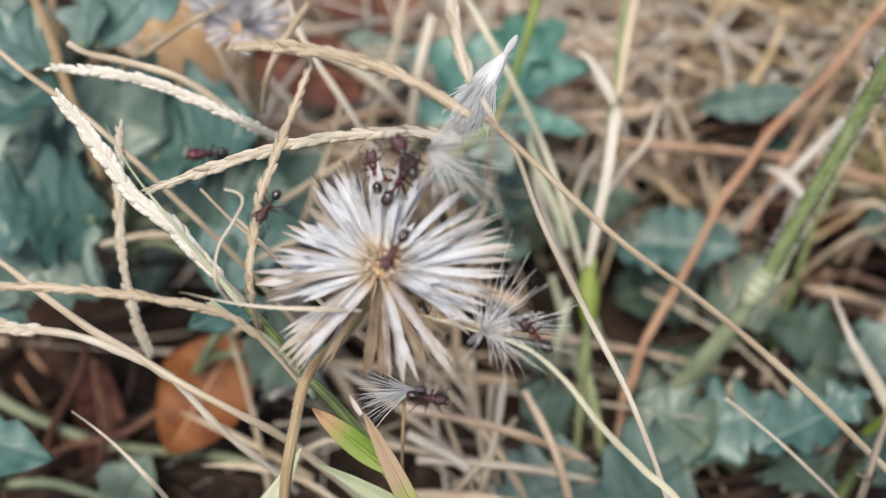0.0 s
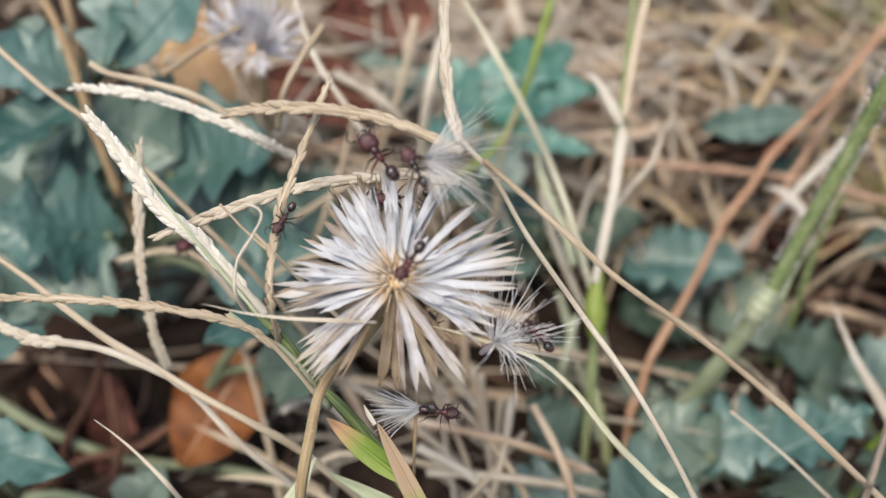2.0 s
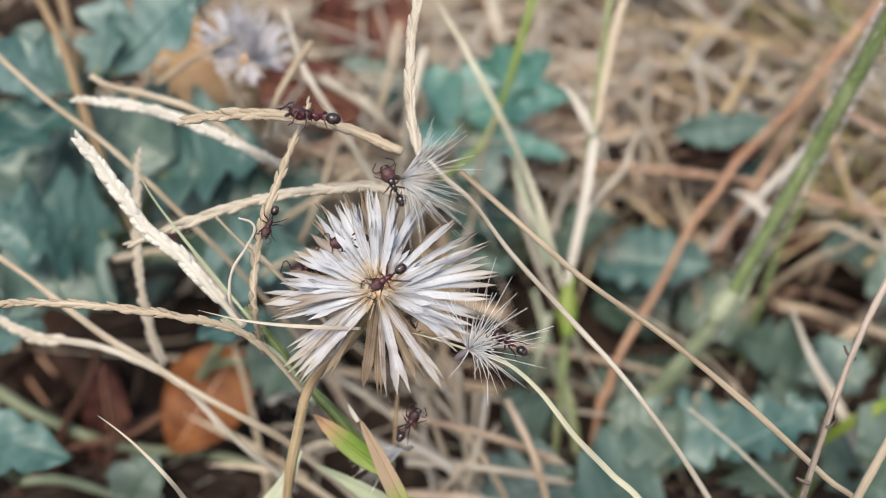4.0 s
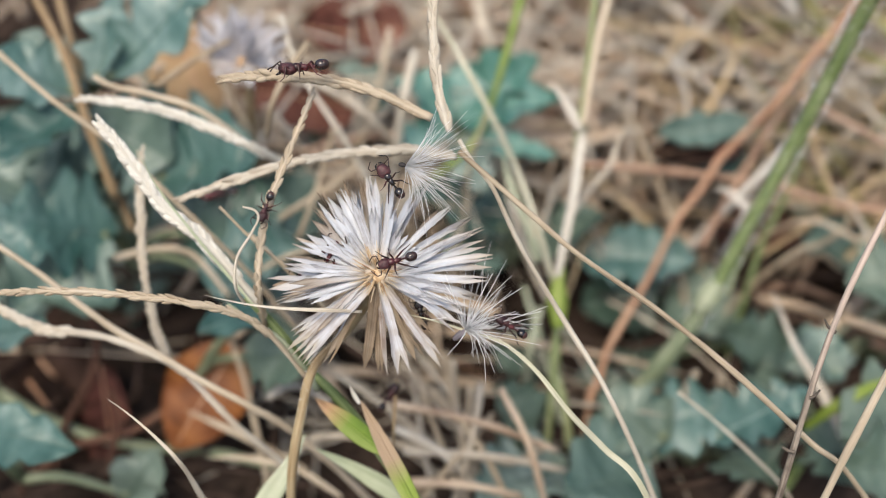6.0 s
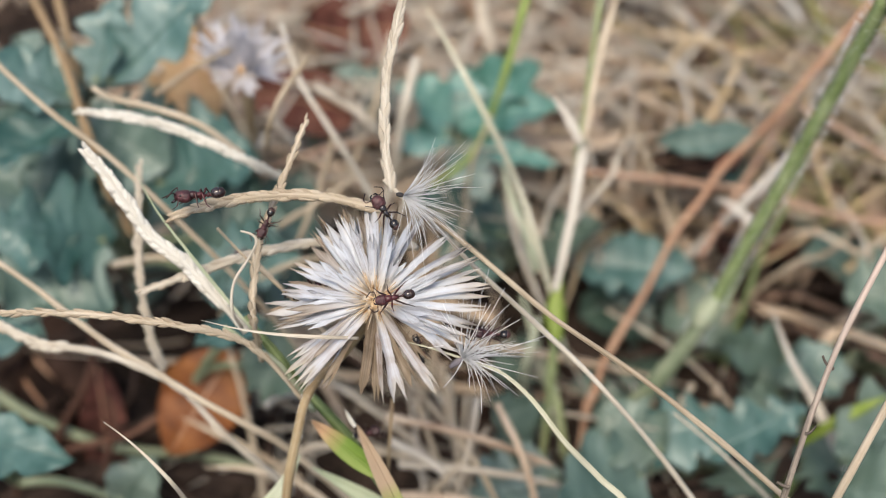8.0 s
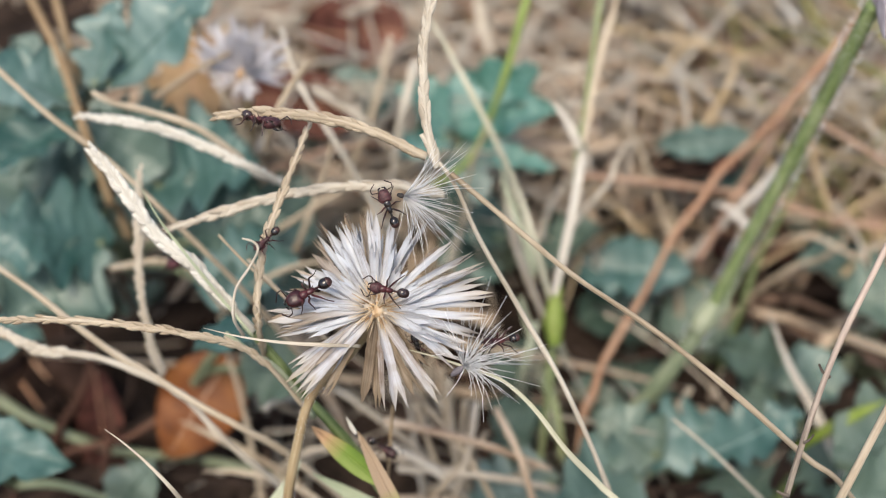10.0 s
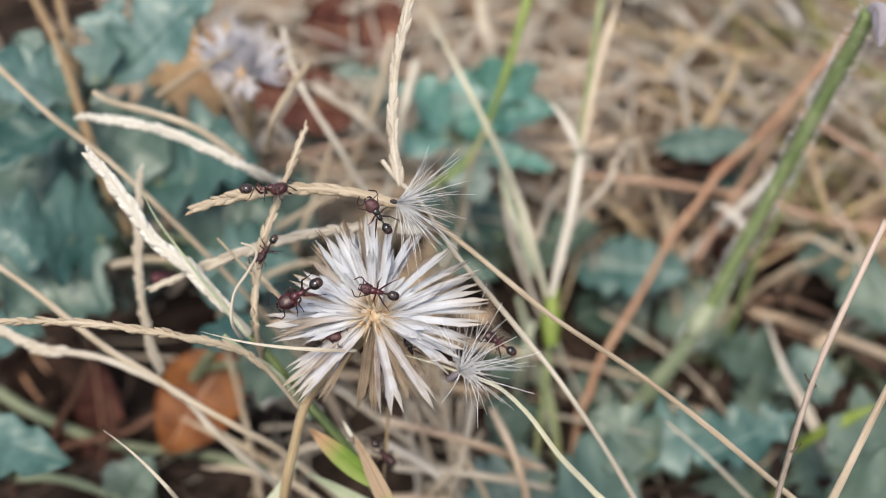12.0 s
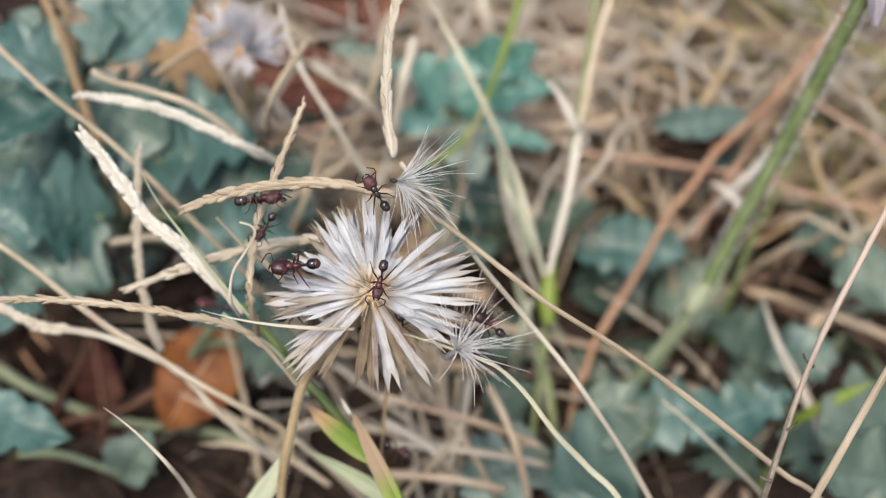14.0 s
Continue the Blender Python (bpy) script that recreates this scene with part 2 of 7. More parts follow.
# ---- shapes ----
def spline(points, per=7):
    """A smooth curve through the control points, evenly sampled."""
    c = [Vector(p) for p in points]
    if len(c) == 2:
        c.insert(1, (c[0] + c[1]) / 2)
    c = [2 * c[0] - c[1], *c, 2 * c[-1] - c[-2]]
    out = []
    for a, b, d, e in zip(c, c[1:], c[2:], c[3:]):
        for i in range(per):
            t = i / per
            out.append(0.5 * (2 * b + (d - a) * t + (2 * a - 5 * b + 4 * d - e) * t * t + (3 * b - a - 3 * d + e) * t ** 3))
    out.append(c[-2])
    return out


def sweep(line, section, hint=TO_EYE):
    """Verts, faces and uvs of a closed section carried along a line. section(s) gives the (side, normal) outline at 0..1."""
    verts, faces, uvs = [], [], []
    run, total = 0.0, sum((b - a).length for a, b in zip(line, line[1:]))
    for i, c in enumerate(line):
        t = (line[min(i + 1, len(line) - 1)] - line[max(i - 1, 0)]).normalized()
        side = t.cross(hint)
        side = side.normalized() if side.length > 1e-4 else t.orthogonal().normalized()
        up = side.cross(t)
        if i:
            run += (c - line[i - 1]).length
        ring = section(run / total)
        k = len(ring)
        for j, (a, b) in enumerate(ring):
            verts.append(c + side * a + up * b)
            uvs.append((j / k * 0.006, run))
        if i:
            o = (i - 1) * k
            for j in range(k):
                faces.append((o + j, o + (j + 1) % k, o + k + (j + 1) % k, o + k + j))
    k = len(section(0))
    faces.append(tuple(range(k - 1, -1, -1)))
    faces.append(tuple(range(len(verts) - k, len(verts))))
    return verts, faces, uvs


def mesh_of(name, verts, faces, uvs, mat, smooth=True):
    me = bpy.data.meshes.new(name)
    me.from_pydata([tuple(v) for v in verts], [], faces)
    if uvs:
        uv = me.uv_layers.new(name="UVMap")
        for lo in me.loops:
            uv.data[lo.index].uv = uvs[lo.vertex_index]
    if smooth:
        me.polygons.foreach_set("use_smooth", [True] * len(me.polygons))
    for m in (mat if isinstance(mat, (list, tuple)) else [mat]):
        me.materials.append(m)
    me.update()
    return me


def put(name, data, parent=None, at=(0, 0, 0), label=""):
    verts, faces, uvs, mat = data
    o = Vector(at)
    ob = new(name, mesh_of(name, [Vector(v) - o for v in verts], faces, uvs, mat))
    if parent:
        ob.parent = parent
    else:
        ob.location = o
    return tagged(ob, label)


def round_section(r0, r1, sides=8, wobble=0.08, seed=0, swell=()):
    rnd = random.Random(seed)
    ph = rnd.uniform(0, 6)

    def section(s):
        r = (r0 + (r1 - r0) * s) * (1 + wobble * math.sin(s * 23 + ph) + wobble * 0.6 * math.sin(s * 61 + 2 * ph))
        for at, width, gain in swell:
            r *= 1 + gain * math.exp(-((s - at) / width) ** 2)
        return [(r * math.cos(a * math.tau / sides), r * math.sin(a * math.tau / sides)) for a in range(sides)]
    return section


def blade_section(width, fold=0.3, tip=0.25, thick=0.00012, base=0.7, twist=0.0):
    """A channelled grass blade that narrows to its tip."""
    def section(s):
        w = width / 2 * min(1.0, base + (1 - base) * s * 4) * (1.0 if s < 1 - tip else max(0.03, (1 - s) / tip) ** 0.8)
        up = [(-w, fold * w), (-w * 0.5, fold * w * 0.35), (0, 0), (w * 0.5, fold * w * 0.35), (w, fold * w)]
        ring = up + [(x, z - thick - 0.12 * (w - abs(x))) for x, z in reversed(up)]
        a = twist * s
        return [(x * math.cos(a) - z * math.sin(a), x * math.sin(a) + z * math.cos(a)) for x, z in ring]
    return section


COUNT = [0]


def stalk(points, r0, r1, mat, label, name="straw", category="straw", swell=(), wobble=0.08, at=None, group="", rooted=False):
    COUNT[0] += 1
    points = [Vector(p) for p in points]
    if rooted or points[0].z < 0.03:
        away = (points[0] - points[1]).normalized()
        away.z = 0
        foot = points[0] + away * points[0].z * 0.7
        foot.z = -0.004
        points = [foot, points[0].lerp(foot, 0.45) + away * points[0].z * 0.12, *points]
    line = spline(points)
    r0, r1 = r0 * 0.68, r1 * 0.68
    ob = put(name, (*sweep(line, round_section(r0, r1, 9, wobble, COUNT[0], swell)), mat), at=at or points[0])
    return tagged(ob, label, category, group)


def blade(points, width, mat, label, fold=0.3, tip=0.3, twist=0.0, name="straw", category="dry grass", hint=TO_EYE, base=0.7, at=None):
    line, width = spline(points, 9), width * 0.78
    ob = put(name, (*sweep(line, blade_section(width, fold, tip, base=base, twist=twist), Vector(hint)), mat), at=at or points[0])
    return tagged(ob, label, category)


def grain_mesh(name, mat):
    """A husked floret, one unit long, pointed, keeled, lying along x."""
    verts, faces, uvs = [], [], []
    n, k = 7, 7
    for i in range(n + 1):
        s = i / n
        r = 0.19 * math.sin(math.pi * min(1, s * 0.93 + 0.07)) ** 0.75 * (1 - 0.25 * s) + 0.004
        for j in range(k):
            a = j * math.tau / k
            keel = 1.25 if j == 0 else 1.0
            verts.append(Vector((s, r * math.cos(a) * keel, r * 0.8 * math.sin(a) + 0.1 * s * s)))
            uvs.append((j / k * 0.003, s * 0.003))
    for i in range(n):
        for j in range(k):
            faces.append((i * k + j, (i + 1) * k + j, (i + 1) * k + (j + 1) % k, i * k + (j + 1) % k))
    faces.append(tuple(range(k)))
    faces.append(tuple(range(len(verts) - 1, len(verts) - 1 - k, -1)))
    return mesh_of(name, verts, faces, uvs, mat)


def spike(points, r, mat, label, gap=0.0011, size=0.0034, spread=15, start=0.0, stop=1.0, r_end=None, name="grass_spike", category="grass spike"):
    """A finger of finger grass: a bent axis with two close rows of overlapping florets. points run from the foot to the tip."""
    COUNT[0] += 1
    r, size, gap = r * 0.64, size * 0.6, gap * 0.66
    rnd = random.Random(COUNT[0])
    line = spline(points, 10)
    foot = Vector(points[0])
    root = new(name)
    root.location = foot
    tagged(root, label, category, "grass spikes")
    put("axis", (*sweep(line, round_section(r * 1.15, r * 0.7, 8, 0.12, COUNT[0])), mat), root, foot)
    me = grain_mesh("floret", mat)
    lens = [0.0]
    for a, b in zip(line, line[1:]):
        lens.append(lens[-1] + (b - a).length)
    total = lens[-1]
    d, side_sign = total * start, 1
    while d < total * stop:
        i = max(k for k, v in enumerate(lens) if v <= d)
        i = min(i, len(line) - 2)
        u = (d - lens[i]) / max(1e-9, lens[i + 1] - lens[i])
        c = line[i].lerp(line[i + 1], u)
        t = (line[i + 1] - line[i]).normalized()
        side = t.cross(TO_EYE).normalized()
        up = side.cross(t)
        tilt = radians(spread + 3 + rnd.uniform(-5, 9))
        roll = rnd.uniform(-0.5, 0.5)
        out = side * side_sign * math.cos(roll) + up * math.sin(roll)
        x = (t * math.cos(tilt) + out * math.sin(tilt)).normalized()
        z = (up - x * up.dot(x)).normalized()
        y = z.cross(x)
        fade = 1.0 - 0.35 * max(0.0, d / total - 0.75) / 0.25
        sc = size * rnd.uniform(0.85, 1.15) * fade
        wide = sc * r / 0.0007 * rnd.uniform(1.45, 1.85)
        m = Matrix((x * sc, y * wide, z * wide)).transposed().to_4x4()
        m.translation = c + out * r * 0.35 - foot
        ob = new("floret", me)
        ob.parent = root
        ob.matrix_local = m
        side_sign = -side_sign
        d += gap * rnd.uniform(0.85, 1.15)
    return root


def leaf_data(length, width, lobes, depth, fold, droop, wave, mat, seed, thick=0.00025, nx=64, ny=8):
    """A leaf along +x with its base at the origin: uneven rounded lobes, folded midrib, drooping and wavy, with a real thickness.
    Also its midrib."""
    rnd = random.Random(seed)
    ph, ph2, ph3 = rnd.uniform(0, 6), rnd.uniform(0, 6), rnd.uniform(0, 6)

    def surface(s, v):
        sgn = 1 if v > 0 else -1
        env = (math.sin(math.pi * min(1, s ** 0.8)) ** 0.7) * 0.94 + 0.05 * (1 - s)
        lob = 1.0
        if lobes:
            warp = s + 0.035 * math.sin(s * 11 + ph3 * sgn)
            saw = 0.5 + 0.5 * math.cos((warp * lobes + (0.17 if sgn > 0 else 0)) * math.tau + ph)
            uneven = depth * (1 + 0.45 * math.sin(s * 7 + ph2 + sgn))
            lob = 1 - uneven * (1 - saw ** 0.6) * (0.45 + 0.55 * abs(v))
            lob += 0.02 * math.sin(s * lobes * 2.7 * math.tau + ph2 * sgn)
        y = v * width / 2 * env * lob
        x = s * length + abs(v) * 0.12 * length * env * (1 if lobes else 0.4) * (1 - s)
        z = fold * abs(y) + droop * length * s * s
        z += wave * width * (math.sin(s * 9 + ph + 2 * v) * 0.6 * abs(v) + 0.5 * math.sin(s * 17 + ph2 * sgn) * v * v)
        if lobes:
            # side veins run forward from the midrib, the blade puckers up between them
            vein = math.sin((s * 1.0 - abs(v) * 0.22) * math.tau * lobes * 2 + ph)
            z += width * 0.011 * vein * min(1.0, abs(v) * 3) * (1.2 - abs(v)) + width * 0.05 * math.sin(s * 5 + ph3 + v * 2.5)
        return Vector((x, y, z))

    verts, faces, uvs = [], [], []
    cols = 2 * ny + 1
    for lower in (0, 1):
        for i in range(nx + 1):
            for j in range(-ny, ny + 1):
                p = surface(i / nx, j / ny)
                verts.append(p - Vector((0, 0, thick * lower)))
                uvs.append((0.5 * p.y + 1, p.x))
    n1 = (nx + 1) * cols
    for i in range(nx):
        for j in range(cols - 1):
            a, b, c, d = i * cols + j, i * cols + j + 1, (i + 1) * cols + j + 1, (i + 1) * cols + j
            faces.append((a, d, c, b))
            faces.append((n1 + a, n1 + b, n1 + c, n1 + d))
    rim = [i * cols for i in range(nx + 1)] + [nx * cols + j for j in range(1, cols)] + [i * cols + cols - 1 for i in range(nx - 1, -1, -1)] + [j for j in range(cols - 2, 0, -1)]
    for a, b in zip(rim, rim[1:] + rim[:1]):
        faces.append((a, b, n1 + b, n1 + a))
    vv, vf, vu = sweep([surface(s, 0) for s in (0.0, 0.15, 0.3, 0.45, 0.6, 0.75, 0.95)], round_section(0.00045, 0.00015, 6, 0), Vector((0, 0, 1)))
    return (verts, faces, uvs, mat), (vv, vf, vu)


def aim(base, tip, normal):
    x = (Vector(tip) - Vector(base)).normalized()
    z = Vector(normal)
    z = (z - x * z.dot(x)).normalized()
    m = Matrix((x, z.cross(x), z)).transposed().to_4x4()
    m.translation = base
    return m


def leaf(base, tip, width, mat, label="", lobes=4, depth=0.45, fold=0.25, droop=-0.06, wave=0.05, normal=(0, -0.6, 0.78), name="leaf", category="leaf", parent=None):
    COUNT[0] += 1
    length = (Vector(tip) - Vector(base)).length
    (v, f, u, m), veins = leaf_data(length, width, lobes, depth, fold, droop, wave, mat, COUNT[0])
    ob = new(name, mesh_of(name, v, f, u, m))
    rib = new("midrib", mesh_of("midrib", *veins, STEM_BROWN if name == "dead_leaf" else mat))
    rib.parent = ob
    mat4 = aim(base, tip, normal)
    if parent:
        ob.parent = parent
        mat4.translation = Vector(base) - parent.location
    ob.matrix_local = mat4
    return tagged(ob, label, category if not parent else "")


def weed(foot, label, leaves, stem_mat=None):
    """A low weed: a short stem on the ground and its leaves, each (base, tip, width, material, lobes, depth)."""
    root = new("weed")
    root.location = foot
    tagged(root, label, "weed", "weeds")
    rnd = random.Random(len(label))
    for base, tip, width, mat, lobes, depth in leaves:
        normal = (rnd.uniform(-0.4, 0.4), rnd.uniform(-0.7, -0.15), 0.8)
        leaf(base, tip, width * 1.4, mat, lobes=lobes, depth=min(0.6, depth * 1.1), fold=0.34, wave=0.06, normal=normal, parent=root)
        a, b = Vector(foot), Vector(base)
        mid = a.lerp(b, 0.5) + Vector((0, 0, 0.004))
        put("petiole", (*sweep(spline([a, mid, b + (Vector(tip) - b) * 0.1], 5), round_section(0.0011, 0.0007, 6)), stem_mat or STEM_MOSS), root, foot)
    return root


# ---- ground ----
def ground():
    verts, faces = [], []
    cx, cy, sectors = 0.05, 0.14, 120
    radii = [0.006 * i for i in range(1, 70)] + [0.42 * 1.32 ** i for i in range(1, 24)]
    verts.append(Vector((cx, cy, 0)))
    for r in radii:
        for k in range(sectors):
            a = k * math.tau / sectors
            x, y = cx + r * math.cos(a), cy + r * math.sin(a)
            z = 0.010 * noise.noise((x * 14, y * 14, 0.3)) + 0.004 * noise.noise((x * 60, y * 60, 2.1)) + 0.0015 * noise.noise((x * 190, y * 190, 5.0))
            verts.append(Vector((x, y, z * min(1, 0.6 / max(r, 0.01)) - 0.004)))
    for k in range(sectors):
        faces.append((0, 1 + k, 1 + (k + 1) % sectors))
    for i in range(len(radii) - 1):
        o = 1 + i * sectors
        for k in range(sectors):
            faces.append((o + k, o + sectors + k, o + sectors + (k + 1) % sectors, o + (k + 1) % sectors))
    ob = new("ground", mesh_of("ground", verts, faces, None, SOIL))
    tagged(ob, "dark crumbly brown soil with dry plant litter", "ground", kind="structure")


ground()


def scatter(name, label, count, xs, ys, zs, length, width, mat, seed, lift=0.5, lean=None):
    """Many fallen or leaning straws in one mesh."""
    rnd = random.Random(seed)
    verts, faces, uvs = [], [], []
    for _ in range(count):
        while True:
            p = Vector((rnd.uniform(*xs), rnd.uniform(*ys), rnd.uniform(*zs)))
            u = (2 * p.x - xs[0] - xs[1]) / (xs[1] - xs[0])
            v = (2 * p.y - ys[0] - ys[1]) / (ys[1] - ys[0])
            if rnd.random() < 2.2 * (1 - (u * u + v * v) * (1 + 0.35 * noise.noise((p.x * 12, p.y * 12, seed)))):
                break
        a = rnd.uniform(0, math.tau) if lean is None else rnd.gauss(lean, 0.5)
        el = rnd.uniform(-0.15, lift)
        d = Vector((math.cos(a) * math.cos(el), math.sin(a) * math.cos(el), math.sin(el)))
        ln, w = rnd.uniform(*length), rnd.uniform(*width)
        bend = Vector((rnd.uniform(-1, 1), rnd.uniform(-1, 1), rnd.uniform(-0.9, 0.3))) * ln * 0.6
        side = d.cross(Vector((rnd.uniform(-0.5, 0.5), rnd.uniform(-0.5, 0.5), 1))).normalized()
        up = side.cross(d)
        o, n = len(verts), 7
        for i in range(n + 1):
            s = i / n
            c = p + d * ln * (s - 0.4) + bend * (s - 0.3) ** 2
            if c.z < 0.001:
                c.z = 0.001 + 0.2 * abs(c.z)
            ww = w * (1 - s ** 3 * 0.9) / 2
            for x, z in ((-ww, 0), (0, ww * 0.5), (ww, 0), (0, -ww * 0.35)):
                verts.append(c + side * x + up * z)
                uvs.append((x + o * 0.01, s * ln))
            if i:
                q = o + (i - 1) * 4
                for j in range(4):
                    faces.append((q + j, q + (j + 1) % 4, q + 4 + (j + 1) % 4, q + 4 + j))
    ob = new(name, mesh_of(name, verts, faces, uvs, mat))
    return tagged(ob, label, "dry grass", kind="stuff")


scatter("dry_grass", "tangle of tan dry grass straws lying on the soil", 1300, (-0.02, 0.36), (0.05, 0.52), (0.004, 0.04), (0.03, 0.10), (0.001, 0.0026), STRAW, 11, 0.4)
scatter("dry_grass", "flat thatch of broad tan dead grass leaves", 2800, (-0.03, 0.38), (0.085, 0.54), (0.004, 0.018), (0.03, 0.08), (0.003, 0.007), THATCH, 18, 0.08)
scatter("dry_grass", "bleached dry straws over the soil", 1000, (-0.02, 0.36), (0.085, 0.52), (0.012, 0.055), (0.04, 0.12), (0.001, 0.0022), STRAW_PALE, 12, 0.6)
scatter("dry_grass", "long broad bleached grass leaves tangled over the litter", 420, (-0.01, 0.34), (0.1, 0.5), (0.025, 0.065), (0.05, 0.13), (0.0016, 0.003), STRAW_WHITE, 51, 0.7)
scatter("dry_grass", "golden dry straws over the soil", 700, (-0.01, 0.36), (0.06, 0.52), (0.01, 0.05), (0.04, 0.11), (0.001, 0.0024), STRAW_GOLD, 16, 0.6)
scatter("dry_grass", "dull pinkish-brown dead stems in the straw", 800, (-0.01, 0.36), (0.06, 0.5), (0.008, 0.045), (0.04, 0.11), (0.001, 0.0024), STEM_PINK, 41, 0.5)
scatter("dry_grass", "dull olive drying grass leaves in the straw", 420, (0.0, 0.36), (0.08, 0.52), (0.015, 0.055), (0.04, 0.11), (0.0016, 0.004), OLIVE, 42, 0.6)
scatter("dry_grass", "reddish-brown dead stems lying on the soil", 90, (0.04, 0.32), (0.04, 0.5), (0.0, 0.035), (0.03, 0.09), (0.001, 0.0024), STEM_PINK, 13, 0.3)
scatter("dry_grass", "thin cover of fallen straw on the ground around", 7000, (-2.6, 2.8), (-2.2, 3.2), (0.0, 0.02), (0.05, 0.14), (0.002, 0.005), THATCH, 31, 0.2)
scatter("dry_grass", "sparse dry straws among the weeds", 80, (-0.05, 0.08), (0.0, 0.45), (0.0, 0.03), (0.03, 0.07), (0.0008, 0.0018), STRAW, 26, 0.5)
scatter("dry_grass", "pale dry straws under the flower head", 28, (-0.05, 0.05), (0.02, 0.08), (0.0, 0.03), (0.03, 0.06), (0.0007, 0.0016), STRAW_PALE, 19, 0.5)
scatter("leaf_litter", "plant litter on the soil, darkened for shade between plants", 900, (-0.25, 0.3), (-0.04, 0.45), (0.0, 0.02), (0.01, 0.05), (0.0012, 0.004), LITTER, 15, 0.3)
scatter("dry_grass", "tan and rusty dead grass behind the flower head", 900, (-0.10, 0.07), (0.08, 0.34), (0.01, 0.04), (0.03, 0.07), (0.002, 0.005), THATCH, 20, 0.15)
scatter("dry_grass", "pinkish straws on the rusty litter", 160, (-0.1, 0.06), (0.1, 0.34), (0.01, 0.05), (0.03, 0.07), (0.001, 0.002), STEM_PINK, 21, 0.4)
scatter("dry_grass", "pale straws on the rusty litter", 420, (-0.075, 0.075), (0.07, 0.3), (0.02, 0.06), (0.03, 0.07), (0.0008, 0.0018), STRAW_PALE, 22, 0.5)

# ---- dead leaves on the ground ----
leaf((-0.0434, 0.0505, 0.0307), (-0.0561, 0.0331, 0.0182), 0.0185, LEAF_ORANGE, "curled orange-brown dead leaf lying on the soil", 0, 0, 0.2, -0.1, 0.08, (-0.1, -0.8, 0.6), "dead_leaf", "dead leaf")
leaf((-0.0631, 0.1184, 0.0687), (-0.0524, 0.0960, 0.0545), 0.01900, LEAF_TAN, "tan dead leaf standing among the weeds", 0, 0, 0.25, -0.08, 0.06, (0.1, -0.9, 0.5), "dead_leaf", "dead leaf")
leaf((-0.0095, 0.1476, 0.0485), (-0.0364, 0.1505, 0.0518), 0.02235, LEAF_RUST, "rusty brown dead leaf on the litter", 0, 0, 0.2, -0.08, 0.1, (0, -0.7, 0.7), "dead_leaf", "dead leaf")
leaf((-0.0193, 0.1102, 0.0492), (-0.0475, 0.1079, 0.0571), 0.01609, LEAF_RUST, "dark rusty dead leaf under the straws", 0, 0, 0.3, -0.08, 0.1, (0, -0.7, 0.7), "dead_leaf", "dead leaf")
# These umber leaves carry the shade under the weeds in their colour.
leaf((-0.0944, 0.0660, 0.0106), (-0.0752, 0.0477, 0.0008), 0.02406, LEAF_SHADE_UMBER, "umber dead leaf on the soil, darkened for shade", 0, 0, 0.2, -0.08, 0.1, (0, -0.5, 0.8), "dead_leaf", "dead leaf")
leaf((-0.1136, 0.0792, 0.0042), (-0.0864, 0.0708, 0.0053), 0.02280, LEAF_SHADE_UMBER, "umber dead leaf flat on the soil, darkened for shade", 0, 0, 0.15, -0.05, 0.08, (0, -0.3, 0.9), "dead_leaf", "dead leaf")
leaf((-0.0689, 0.0477, 0.0008), (-0.0816, 0.0351, -0.0026), 0.02153, LEAF_SHADE_UMBER, "dead leaf flat on the soil, blackened for shade", 0, 0, 0.15, -0.05, 0.08, (0.2, -0.3, 0.9), "dead_leaf", "dead leaf")
leaf((-0.0408, 0.0708, 0.0053), (-0.0609, 0.0743, 0.0093), 0.02011, LEAF_SHADE_UMBER, "dead leaf behind an orange one, darkened for shade", 0, 0, 0.15, -0.05, 0.08, (0.1, -0.5, 0.9), "dead_leaf", "dead leaf")
# Added near-black leaf: stands in for the shaded gap below the bracts.
leaf((-0.0006, 0.0755, 0.0001), (0.0209, 0.0636, -0.0026), 0.02280, LEAF_SHADE_UMBER, "blackish leaf standing in for shade under the flower head", 0, 0, 0.15, -0.05, 0.08, (0.1, -0.5, 0.9), "dead_leaf", "dead leaf")
leaf((0.0854, 0.1348, 0.0133), (0.0698, 0.1390, 0.0179), 0.00939, LEAF_ORANGE, "small orange-brown dead leaf on the litter", 0, 0, 0.2, -0.08, 0.1, (0, -0.5, 0.8), "dead_leaf", "dead leaf")

# Leaf shape added as the shadow below the broad weed leaf.
leaf((0.0686, 0.1032, 0.0432), (0.0487, 0.1002, 0.0429), 0.01000, LEAF_SHADE_UMBER, "dark leaf shape standing in for shadow under a weed", 0, 0, 0.15, -0.05, 0.08, (0.1, -0.5, 0.9), "dead_leaf", "dead leaf")
leaf((0.0677, 0.1083, 0.0154), (0.0910, 0.1022, 0.0150), 0.01698, LEAF_RUST, "dark reddish dead leaf in the straw", 0, 0, 0.15, -0.05, 0.08, (0.1, -0.5, 0.9), "dead_leaf", "dead leaf")

